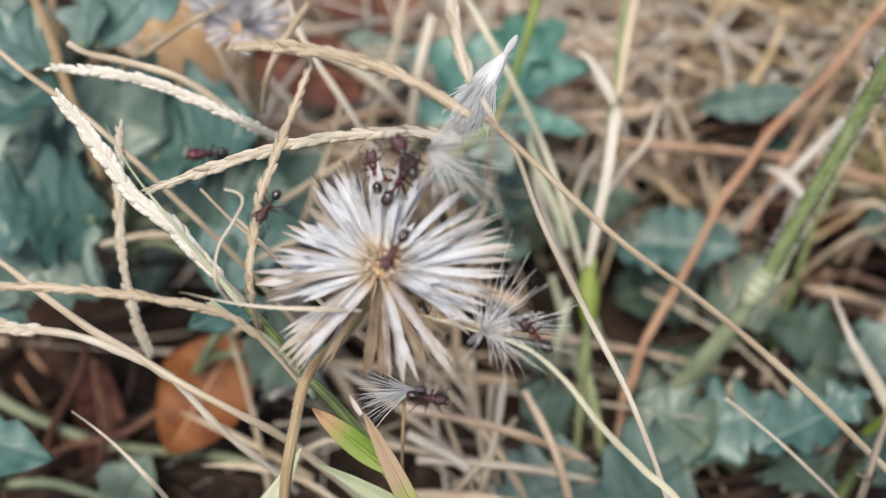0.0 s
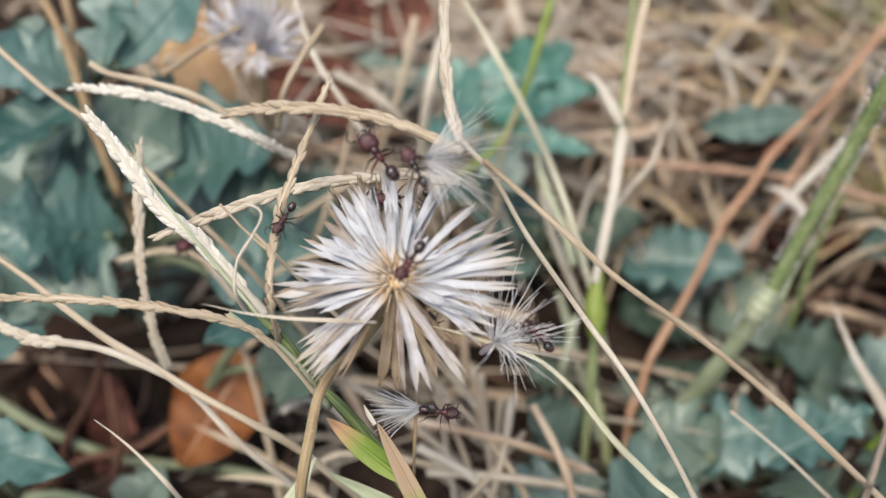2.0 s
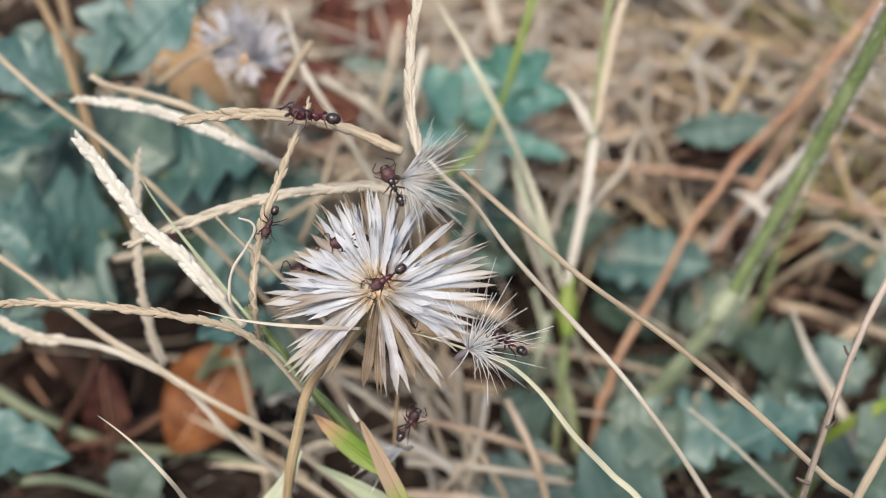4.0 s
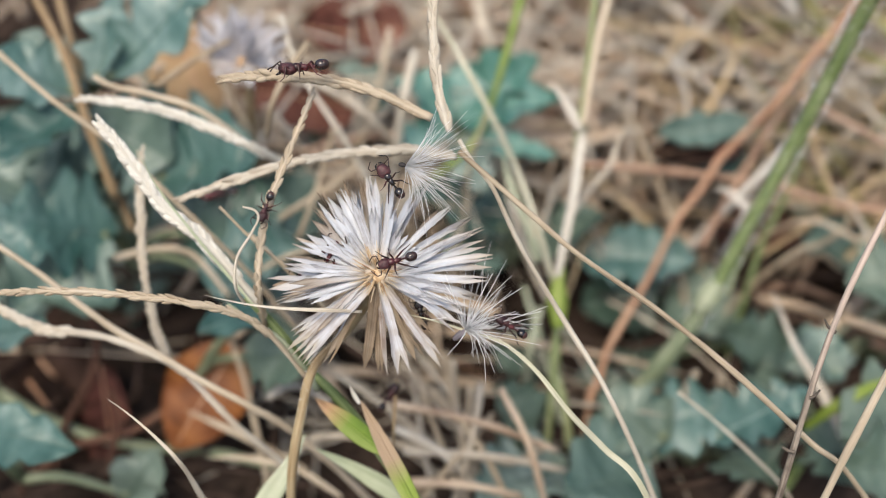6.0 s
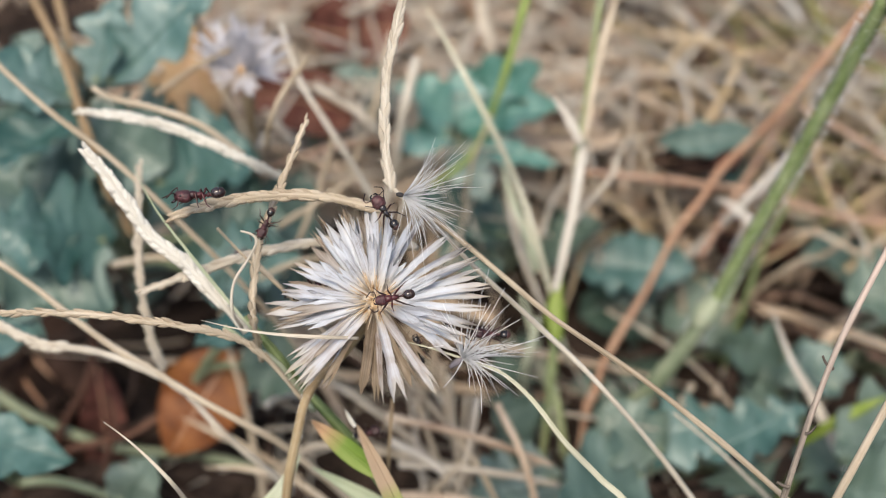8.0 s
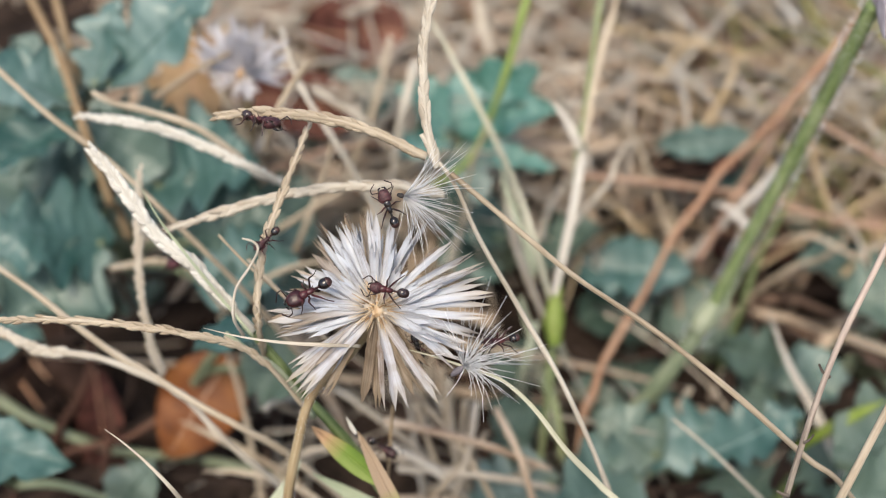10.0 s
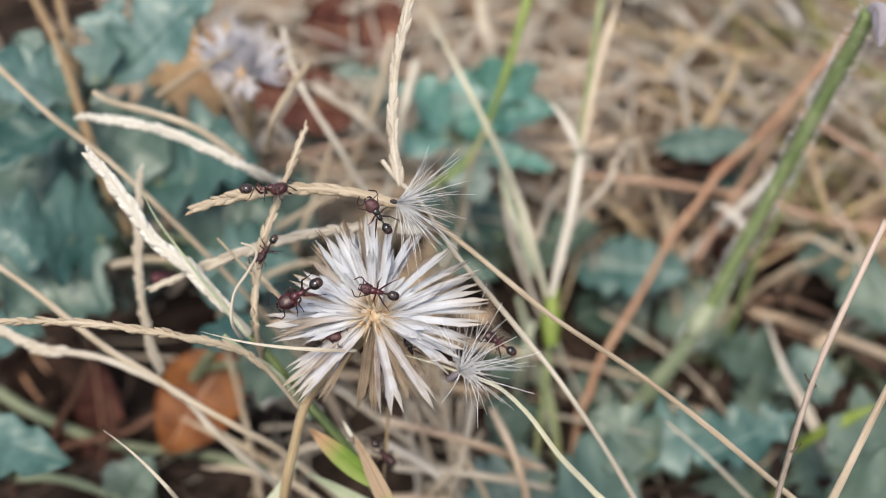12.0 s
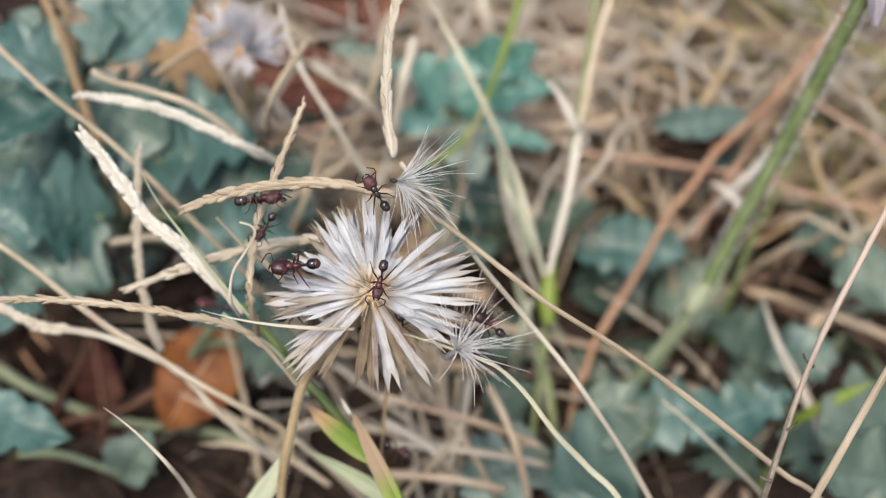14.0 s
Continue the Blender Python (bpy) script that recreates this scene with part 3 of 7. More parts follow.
# ---- weeds ----
weed((-0.0827, 0.1000, 0.0484), "grey-green weed with broad lobed leaves", [
    ((-0.0676, 0.0767, 0.0779), (-0.0437, 0.0830, 0.0975), 0.01292, LEAF_TEAL, 3, 0.40),
    ((-0.0687, 0.0767, 0.0779), (-0.0640, 0.0882, 0.0928), 0.00955, LEAF_TEAL, 3, 0.45),
    ((-0.0708, 0.0739, 0.0778), (-0.0874, 0.0718, 0.0872), 0.01166, LEAF_TEAL, 3, 0.25),
    ((-0.0711, 0.0703, 0.0770), (-0.0841, 0.0547, 0.0752), 0.00957, LEAF_TEAL, 3, 0.30),
    ((-0.0710, 0.0767, 0.0751), (-0.0868, 0.0877, 0.0835), 0.00892, LEAF, 3, 0.30)])
weed((-0.0702, 0.0748, 0.0309), "dull green weed with wide wavy leaves", [
    ((-0.0559, 0.0733, 0.0609), (-0.0720, 0.0744, 0.0727), 0.01889, LEAF, 4, 0.35),
    ((-0.0594, 0.0710, 0.0583), (-0.0384, 0.0707, 0.0685), 0.02179, LEAF_TEAL, 4, 0.35),
    ((-0.0674, 0.0671, 0.0540), (-0.0831, 0.0677, 0.0652), 0.02324, LEAF, 4, 0.35),
    ((-0.0653, 0.0580, 0.0544), (-0.0839, 0.0496, 0.0661), 0.01743, LEAF_TEAL, 4, 0.35),
    ((-0.0675, 0.0573, 0.0536), (-0.0807, 0.0384, 0.0537), 0.01889, LEAF, 3, 0.35),
    ((-0.0536, 0.0633, 0.0497), (-0.0317, 0.0617, 0.0585), 0.02324, LEAF, 4, 0.3),
    ((-0.0485, 0.0528, 0.0486), (-0.0285, 0.0520, 0.0583), 0.01452, LEAF_TEAL, 3, 0.3)])
weed((-0.0541, 0.0470, 0.0211), "small weed with rounded grey-green lobes", [
    ((-0.0324, 0.0369, 0.0540), (-0.0429, 0.0277, 0.0588), 0.00574, LEAF_TEAL, 2, 0.15),
    ((-0.0396, 0.0415, 0.0361), (-0.0234, 0.0328, 0.0475), 0.01229, LEAF_DARK, 3, 0.3)])
weed((-0.0871, 0.0300, 0.0128), "weed with bluish-green toothed leaves", [
    ((-0.0852, 0.0153, 0.0487), (-0.0615, 0.0077, 0.0510), 0.00821, LEAF_TEAL, 3, 0.22),
    ((-0.0921, 0.0453, 0.0403), (-0.0755, 0.0363, 0.0514), 0.00939, LEAF_TEAL, 3, 0.3),
    ((-0.0636, 0.0229, 0.0154), (-0.0550, 0.0249, 0.0282), 0.00894, LEAF_DARK, 3, 0.3)])
weed((0.0051, 0.1162, 0.0348), "bright blue-green weed with lobed leaves", [
    ((0.0029, 0.1007, 0.0512), (0.0259, 0.0970, 0.0618), 0.01009, LEAF_BRIGHT, 3, 0.40),
    ((0.0035, 0.1041, 0.0519), (0.0212, 0.1085, 0.0651), 0.01165, LEAF_BRIGHT, 3, 0.35),
    ((0.0022, 0.1016, 0.0521), (-0.0095, 0.1016, 0.0636), 0.01105, LEAF_BRIGHT, 3, 0.35),
    ((0.0016, 0.0982, 0.0514), (-0.0089, 0.0879, 0.0552), 0.00773, LEAF_BRIGHT, 2, 0.25),
    ((0.0043, 0.0976, 0.0495), (0.0248, 0.0860, 0.0533), 0.00565, LEAF_BRIGHT, 3, 0.30),
    ((0.0029, 0.0981, 0.0499), (0.0095, 0.0834, 0.0448), 0.00827, LEAF, 3, 0.35),
    ((0.0029, 0.1023, 0.0500), (0.0059, 0.1129, 0.0610), 0.01038, LEAF_BRIGHT, 3, 0.35)])
weed((0.0164, 0.0954, 0.0116), "dull green weed with drooping leaves", [
    ((0.0156, 0.0905, 0.0273), (-0.0056, 0.0867, 0.0441), 0.01520, LEAF, 3, 0.35),
    ((0.0129, 0.0878, 0.0243), (-0.0005, 0.0774, 0.0338), 0.01266, LEAF, 3, 0.35),
    ((0.0209, 0.0869, 0.0233), (0.0350, 0.0825, 0.0394), 0.01140, LEAF_DARK, 3, 0.3)])
weed((0.0649, 0.1460, 0.0046), "dull green weed with broad leaves among straw", [
    ((0.0742, 0.1031, 0.0481), (0.0490, 0.0999, 0.0491), 0.00756, LEAF, 3, 0.25),
    ((0.0578, 0.1035, 0.0375), (0.0740, 0.1044, 0.0385), 0.01073, LEAF_DARK, 3, 0.25)])
weed((0.0501, 0.1007, -0.0035), "grey-green weed with long lobed leaves", [
    ((0.0308, 0.0850, 0.0234), (0.0582, 0.0799, 0.0284), 0.01191, LEAF_TEAL, 5, 0.25),
    ((0.0518, 0.0884, 0.0144), (0.0330, 0.0779, 0.0133), 0.01743, LEAF_DARK, 3, 0.25),
    ((0.0546, 0.0866, 0.0124), (0.0692, 0.0743, 0.0093), 0.01743, LEAF_DARK, 3, 0.25)])
weed((0.0565, 0.0435, -0.0039), "grey-green weed with large toothed leaves", [
    ((0.0376, 0.0362, 0.0197), (0.0588, 0.0352, 0.0291), 0.01229, LEAF_TEAL, 4, 0.4),
    ((0.0521, 0.0303, 0.0237), (0.0698, 0.0325, 0.0366), 0.01006, LEAF_TEAL, 4, 0.45),
    ((0.0409, 0.0281, 0.0212), (0.0225, 0.0147, 0.0273), 0.01676, LEAF, 4, 0.3),
    ((0.0443, 0.0303, 0.0237), (0.0308, 0.0363, 0.0303), 0.01229, LEAF_DARK, 3, 0.4),
    ((0.0573, 0.0324, 0.0154), (0.0633, 0.0209, 0.0238), 0.01341, LEAF_DARK, 4, 0.4)])
weed((0.0174, 0.0310, 0.0034), "low weed with dark grey-green leaves", [
    ((0.0241, 0.0273, 0.0203), (0.0058, 0.0147, 0.0273), 0.01453, LEAF, 4, 0.4),
    ((0.0180, 0.0347, 0.0180), (0.0107, 0.0378, 0.0320), 0.01229, LEAF_DARK, 3, 0.3)])
weed((0.1042, 0.0802, -0.0052), "weed with rounded blue-green leaves", [
    ((0.0880, 0.0565, 0.0211), (0.0722, 0.0502, 0.0246), 0.01073, LEAF, 2, 0.2),
    ((0.0830, 0.0478, 0.0220), (0.0758, 0.0550, 0.0300), 0.00954, LEAF, 2, 0.2),
    ((0.1014, 0.0851, 0.0213), (0.0842, 0.0835, 0.0300), 0.01341, LEAF, 3, 0.3),
    ((0.1059, 0.0731, 0.0291), (0.0907, 0.0714, 0.0272), 0.01520, LEAF_DARK, 3, 0.3),
    ((0.0934, 0.0363, 0.0303), (0.0747, 0.0216, 0.0351), 0.01453, LEAF_DARK, 3, 0.3),
    ((0.0893, 0.0175, 0.0304), (0.0710, 0.0139, 0.0371), 0.01356, LEAF_DARK, 3, 0.3)])
weed((0.1137, 0.1935, 0.0152), "pale green weed half hidden in straw", [
    ((0.1108, 0.1570, 0.0168), (0.0895, 0.1624, 0.0229), 0.00983, LEAF_DARK, 3, 0.3),
    ((0.0918, 0.1137, 0.0108), (0.1022, 0.1166, 0.0142), 0.01043, LEAF, 3, 0.3)])

weed((-0.0325, 0.1005, 0.0068), "dull green weed behind the flower head", [
    ((-0.0284, 0.0799, 0.0366), (-0.0434, 0.0765, 0.0539), 0.01520, LEAF, 4, 0.3),
    ((-0.0300, 0.0664, 0.0321), (-0.0410, 0.0645, 0.0406), 0.00954, LEAF_DARK, 3, 0.3),
    ((-0.0332, 0.1176, 0.0484), (-0.0075, 0.1156, 0.0522), 0.01128, LEAF, 3, 0.25)])
weed((-0.1049, 0.1206, 0.0186), "shaded weed with wide green leaves", [
    ((-0.0917, 0.0858, 0.0432), (-0.1006, 0.0693, 0.0459), 0.01646, LEAF, 3, 0.3),
    ((-0.0905, 0.0957, 0.0436), (-0.0740, 0.0952, 0.0535), 0.01646, LEAF, 4, 0.3),
    ((-0.0609, 0.1120, 0.0512), (-0.0703, 0.1183, 0.0582), 0.01207, LEAF, 3, 0.3),
    ((-0.0841, 0.0664, 0.0321), (-0.0951, 0.0563, 0.0420), 0.01073, LEAF, 3, 0.3)])
weed((0.0829, 0.0793, -0.0062), "weed with scalloped grey-green leaves among runners", [
    ((0.0803, 0.0660, 0.0106), (0.0628, 0.0647, 0.0196), 0.01140, LEAF_DARK, 3, 0.3),
    ((0.0767, 0.0570, 0.0112), (0.0671, 0.0475, 0.0111), 0.01140, LEAF_DARK, 3, 0.35),
    ((0.0770, 0.0422, 0.0158), (0.0845, 0.0244, 0.0170), 0.01311, LEAF_DARK, 4, 0.35),
    ((0.0531, 0.0708, 0.0053), (0.0451, 0.0608, 0.0048), 0.01073, LEAF_DARK, 3, 0.3)])
weed((0.0306, 0.0746, -0.0115), "dark green weed between stems", [
    ((0.0229, 0.0643, 0.0087), (0.0109, 0.0630, 0.0178), 0.01140, LEAF_DARK, 3, 0.3),
    ((0.0324, 0.0545, 0.0084), (0.0426, 0.0613, 0.0159), 0.01013, LEAF_DARK, 3, 0.3),
    ((0.0216, 0.0467, 0.0102), (0.0111, 0.0347, 0.0180), 0.01192, LEAF_DARK, 3, 0.3)])

weed((-0.0727, 0.1168, -0.0172), "low dull green weed under taller ones", [
    ((-0.0676, 0.1067, 0.0031), (-0.0906, 0.1054, 0.0122), 0.02831, LEAF, 3, 0.2),
    ((-0.0632, 0.1067, 0.0031), (-0.0354, 0.1064, 0.0133), 0.02682, LEAF, 3, 0.2),
    ((-0.0770, 0.1159, 0.0028), (-0.0900, 0.1256, 0.0241), 0.02831, LEAF, 3, 0.2)])
weed((-0.1137, 0.1328, -0.0100), "low shaded weed with overlapping green leaves", [
    ((-0.1034, 0.1156, 0.0131), (-0.1226, 0.1015, 0.0079), 0.02831, LEAF, 3, 0.2),
    ((-0.1060, 0.1261, 0.0142), (-0.1228, 0.1326, 0.0319), 0.02831, LEAF, 3, 0.2),
    ((-0.1029, 0.1251, 0.0131), (-0.0840, 0.1336, 0.0330), 0.02682, LEAF, 3, 0.2),
    ((-0.1004, 0.1137, 0.0108), (-0.0805, 0.0966, 0.0025), 0.02384, LEAF, 3, 0.2)])
weed((0.0590, 0.0778, -0.0290), "low olive-green weed under toothed leaves", [
    ((0.0546, 0.0663, -0.0102), (0.0303, 0.0663, 0.0004), 0.02067, LEAF, 3, 0.2),
    ((0.0573, 0.0663, -0.0102), (0.0799, 0.0564, -0.0106), 0.02067, LEAF, 3, 0.2),
    ((0.0560, 0.0635, -0.0132), (0.0464, 0.0492, -0.0186), 0.02067, LEAF_DARK, 3, 0.2),
    ((0.0617, 0.0746, -0.0115), (0.0725, 0.0792, 0.0042), 0.01792, LEAF, 3, 0.2)])
# ---- stems and blades in the background ----
stalk([(-0.0653, 0.0632, 0.0602), (-0.0685, 0.0672, 0.0751), (-0.0728, 0.0759, 0.0848), (-0.0793, 0.0845, 0.0944), (-0.0825, 0.0881, 0.0984)], 0.00140, 0.00119, STEM_TAN, "brown dry stem among weeds")
stalk([(-0.0640, 0.0640, 0.0506), (-0.0715, 0.0779, 0.0660), (-0.0731, 0.0812, 0.0801), (-0.0775, 0.0924, 0.0926)], 0.00145, 0.00123, STEM_TAN, "tan dry stem leaning among weeds")
stalk([(-0.0374, 0.0789, 0.0565), (-0.0407, 0.0744, 0.0727), (-0.0463, 0.0819, 0.0810), (-0.0513, 0.0924, 0.0926)], 0.00101, 0.00078, STRAW, "tan dry grass stem leaning among weeds")
stalk([(-0.0105, 0.0602, 0.0569), (-0.0192, 0.0600, 0.0777), (-0.0265, 0.0677, 0.0862), (-0.0301, 0.0747, 0.0940)], 0.00104, 0.00063, STRAW_PALE, "pale dry grass stem rising from the litter")
stalk([(-0.0309, 0.0502, 0.0837), (-0.0286, 0.0483, 0.0921), (-0.0259, 0.0518, 0.0960), (-0.0224, 0.0552, 0.0997)], 0.00070, 0.00091, STRAW, "short dry grass shoot with a blunt tip")
stalk([(-0.0125, 0.1545, 0.0562), (-0.0334, 0.1495, 0.0507), (-0.0542, 0.1505, 0.0518), (-0.0651, 0.1045, 0.0639)], 0.00179, 0.00089, STRAW_PALE, "pale dry stem lying across the litter")
stalk([(-0.0182, 0.0799, 0.0366), (-0.0119, 0.0875, 0.0451), (-0.0086, 0.0869, 0.0654), (-0.0058, 0.0948, 0.0742)], 0.00107, 0.00167, STRAW_PALE, "broad bleached grass blade standing upright")
stalk([(-0.0005, 0.0680, 0.0234), (0.0039, 0.0799, 0.0366), (0.0057, 0.0789, 0.0565), (0.0097, 0.0810, 0.0694)], 0.00089, 0.00056, STRAW, "thin tan stem behind the flower head")
stalk([(-0.0029, 0.0820, 0.0495), (0.0055, 0.0809, 0.0587), (0.0098, 0.0865, 0.0649), (0.0134, 0.0888, 0.0780), (0.0174, 0.0988, 0.0892)], 0.00081, 0.00139, STEM_LIGHT, "green grass stem with a tan foot")
blade([(0.0261, 0.0470, 0.0317), (0.0190, 0.0513, 0.0575), (0.0147, 0.0600, 0.0671), (0.0090, 0.0621, 0.0800), (0.0017, 0.0712, 0.0901), (-0.0046, 0.0782, 0.0979)], 0.00146, STRAW_SAGE, "long pale greenish grass blade, bleached towards its tip", 0.2, 0.2)
blade([(0.0198, 0.0645, 0.0406), (0.0180, 0.0693, 0.0459), (0.0138, 0.0765, 0.0539), (0.0126, 0.0805, 0.0583)], 0.00191, STEM_SAGE, "sage-green grass leaf bending upward", 0.3)
blade([(0.0129, 0.1304, 0.0506), (0.0100, 0.1361, 0.0569), (0.0079, 0.1437, 0.0653)], 0.00368, STRAW_PALE, "bleached grass blade among distant weeds")
blade([(0.0108, 0.1679, 0.0290), (0.0084, 0.1745, 0.0363), (0.0067, 0.1833, 0.0460)], 0.00492, LEAF_TAN, "tan dead grass blade standing upright", name="straw")
sheathed = stalk([(0.0204, 0.0310, 0.0034), (0.0215, 0.0385, 0.0222), (0.0225, 0.0460, 0.0411), (0.0232, 0.0528, 0.0486), (0.0253, 0.0602, 0.0569), (0.0273, 0.0715, 0.0693), (0.0292, 0.0819, 0.0810), (0.0311, 0.0924, 0.0926)], 0.00101, 0.00089, STEM_PALE, "green grass culm with a bleached papery sheath", "grass_shoot", "grass", swell=((0.35, 0.03, 0.9), (0.72, 0.03, 0.6)), rooted=True)
put("sheath", (*sweep(spline([(0.0218, 0.0480, 0.0517), (0.0235, 0.0531, 0.0573), (0.0255, 0.0596, 0.0646), (0.0271, 0.0672, 0.0731)], 9), blade_section(0.00174, 0.5, 0.08)), STRAW_WHITE), sheathed, sheathed.location, "bleached papery sheath")
put("leaf_tip", (*sweep(spline([(0.0264, 0.0657, 0.0735), (0.0246, 0.0683, 0.0763), (0.0223, 0.0708, 0.0791), (0.0199, 0.0722, 0.0808)], 9), blade_section(0.00184, 0.4, 0.6)), STRAW_WHITE), sheathed, sheathed.location, "short bleached leaf tip")
put("dry_leaf", (*sweep(spline([(0.0271, 0.0665, 0.0743), (0.0287, 0.0730, 0.0816), (0.0307, 0.0795, 0.0888), (0.0336, 0.0860, 0.0960)], 9), blade_section(0.00140, 0.4, 0.2)), STRAW), sheathed, sheathed.location, "tan dry leaf")
put("swelling", (*sweep(spline([(0.0223, 0.0424, 0.0434), (0.0221, 0.0453, 0.0466), (0.0223, 0.0482, 0.0499), (0.0230, 0.0501, 0.0519)], 9), round_section(0.00099, 0.00077, 10, 0.03, 2, ((0.45, 0.35, 1.3),))), LEAF_LIME), sheathed, sheathed.location, "lime-green swollen base")
stalk([(0.0261, 0.0656, 0.0523), (0.0301, 0.0693, 0.0564), (0.0342, 0.0725, 0.0600), (0.0363, 0.0762, 0.0641), (0.0382, 0.0781, 0.0662)], 0.00092, 0.00058, STRAW_PALE, "hooked pale dry twig on a culm")
stalk([(0.0544, 0.0905, 0.0273), (0.0504, 0.0995, 0.0372), (0.0464, 0.1057, 0.0442), (0.0430, 0.1111, 0.0502)], 0.00121, 0.00094, STRAW, "pale dry stem standing in the litter")
stalk([(0.0166, 0.0409, -0.0067), (0.0179, 0.0545, 0.0084), (0.0180, 0.0518, 0.0264), (0.0204, 0.0582, 0.0335)], 0.00107, 0.00119, STEM_SAGE, "pale green stem behind the flower head", rooted=True)
stalk([(0.0274, 0.0460, -0.0011), (0.0255, 0.0528, 0.0065), (0.0223, 0.0613, 0.0159), (0.0179, 0.0714, 0.0272)], 0.00167, 0.00095, STEM_SAGE, "sage-green stem leaning behind the flower head")
stalk([(0.0040, 0.0225, 0.0149), (0.0033, 0.0245, 0.0278), (0.0024, 0.0303, 0.0342), (0.0017, 0.0314, 0.0459)], 0.00097, 0.00076, STRAW, "tan dry stem under the flower head")
stalk([(-0.0016, 0.0258, 0.0187), (0.0071, 0.0237, 0.0268), (0.0131, 0.0232, 0.0263), (0.0190, 0.0249, 0.0282)], 0.00108, 0.00086, STRAW, "tan dry stem lying over the litter")
stalk([(0.0074, 0.0225, 0.0149), (0.0047, 0.0318, 0.0253), (0.0051, 0.0378, 0.0320)], 0.00089, 0.00078, STRAW, "thin tan dry stem in the shade")
stalk([(0.0263, 0.0342, 0.0069), (0.0249, 0.0378, 0.0214), (0.0224, 0.0455, 0.0300)], 0.00139, 0.00115, STEM_PALE, "pale green stem in the weeds")
blade([(0.0711, 0.0318, 0.0253), (0.0763, 0.0307, 0.0346), (0.0860, 0.0339, 0.0382)], 0.00281, LEAF_LIME, "yellow-green grass blade among weeds", 0.2)
stalk([(-0.0803, 0.0422, 0.0158), (-0.0746, 0.0459, 0.0242), (-0.0729, 0.0515, 0.0303), (-0.0746, 0.0562, 0.0355)], 0.00143, 0.00119, STEM_DARK, "dark reddish-brown stem over dark litter")
stalk([(-0.0887, 0.0342, 0.0069), (-0.0770, 0.0373, 0.0145), (-0.0664, 0.0389, 0.0163), (-0.0570, 0.0428, 0.0207)], 0.00131, 0.00107, STEM_DARK, "dark brown stem lying on dark litter")
stalk([(-0.0640, 0.0270, 0.0094), (-0.0686, 0.0324, 0.0154), (-0.0669, 0.0378, 0.0214), (-0.0686, 0.0424, 0.0265)], 0.00115, 0.00092, STEM_DARK, "dark brown dead stem leaning over litter")
stalk([(-0.0443, 0.0594, 0.0454), (-0.0340, 0.0595, 0.0561), (-0.0217, 0.0647, 0.0619), (-0.0161, 0.0677, 0.0652)], 0.00101, 0.00089, STRAW, "tan straw slanting behind the spikes")
stalk([(-0.0328, 0.0586, 0.0446), (-0.0273, 0.0602, 0.0569), (-0.0234, 0.0677, 0.0652), (-0.0217, 0.0722, 0.0702)], 0.00089, 0.00078, STRAW, "thin tan straw standing behind spikes")
stalk([(-0.0240, 0.0922, 0.0397), (-0.0182, 0.0943, 0.0526), (-0.0144, 0.1019, 0.0611), (-0.0119, 0.1104, 0.0705)], 0.00127, 0.00114, STRAW, "tan dry stem standing in rusty litter")
stalk([(-0.0408, 0.1013, 0.0392), (-0.0292, 0.0983, 0.0465), (-0.0162, 0.1000, 0.0484), (-0.0031, 0.0996, 0.0479)], 0.00130, 0.00117, STEM_PINK, "pinkish dry stem lying on rusty litter")
stalk([(-0.0440, 0.0483, 0.0436), (-0.0361, 0.0477, 0.0535), (-0.0285, 0.0502, 0.0563), (-0.0199, 0.0513, 0.0575)], 0.00086, 0.00076, STRAW, "tan straw crossing behind the flower head")
green_shoot = stalk([(0.0495, 0.0460, 0.0398), (0.0527, 0.0479, 0.0478), (0.0558, 0.0492, 0.0605), (0.0585, 0.0499, 0.0727), (0.0608, 0.0502, 0.0843), (0.0627, 0.0499, 0.0954), (0.0642, 0.0492, 0.1060), (0.0653, 0.0479, 0.1160)], 0.00205, 0.00186, STEM_GREEN, "ribbed green stem with a swollen node", "green_shoot", "plant stem", wobble=0.015)
put("lower_stem", (*sweep(spline([(0.0324, 0.0409, 0.0116), (0.0381, 0.0426, 0.0185), (0.0438, 0.0437, 0.0279), (0.0495, 0.0460, 0.0398), (0.0527, 0.0479, 0.0478)]), round_section(0.00195, 0.00185, 10, 0.06, 8)), STEM_MOSS), green_shoot, green_shoot.location, "pale sage lower stem")
put("node", (*sweep(spline([(0.0508, 0.0466, 0.0440), (0.0517, 0.0471, 0.0463), (0.0525, 0.0475, 0.0485), (0.0532, 0.0479, 0.0504)]), round_section(0.00195, 0.0018, 12, 0.08, 5, ((0.45, 0.3, 0.28),))), STEM_SAGE), green_shoot, green_shoot.location, "pale swollen node")
put("side_leaf", (*sweep(spline([(0.0519, 0.0474, 0.0468), (0.0552, 0.0479, 0.0474), (0.0574, 0.0515, 0.0514), (0.0607, 0.0552, 0.0554)], 9), blade_section(0.00081, 0.4, 0.4)), STEM_GREEN), green_shoot, green_shoot.location)


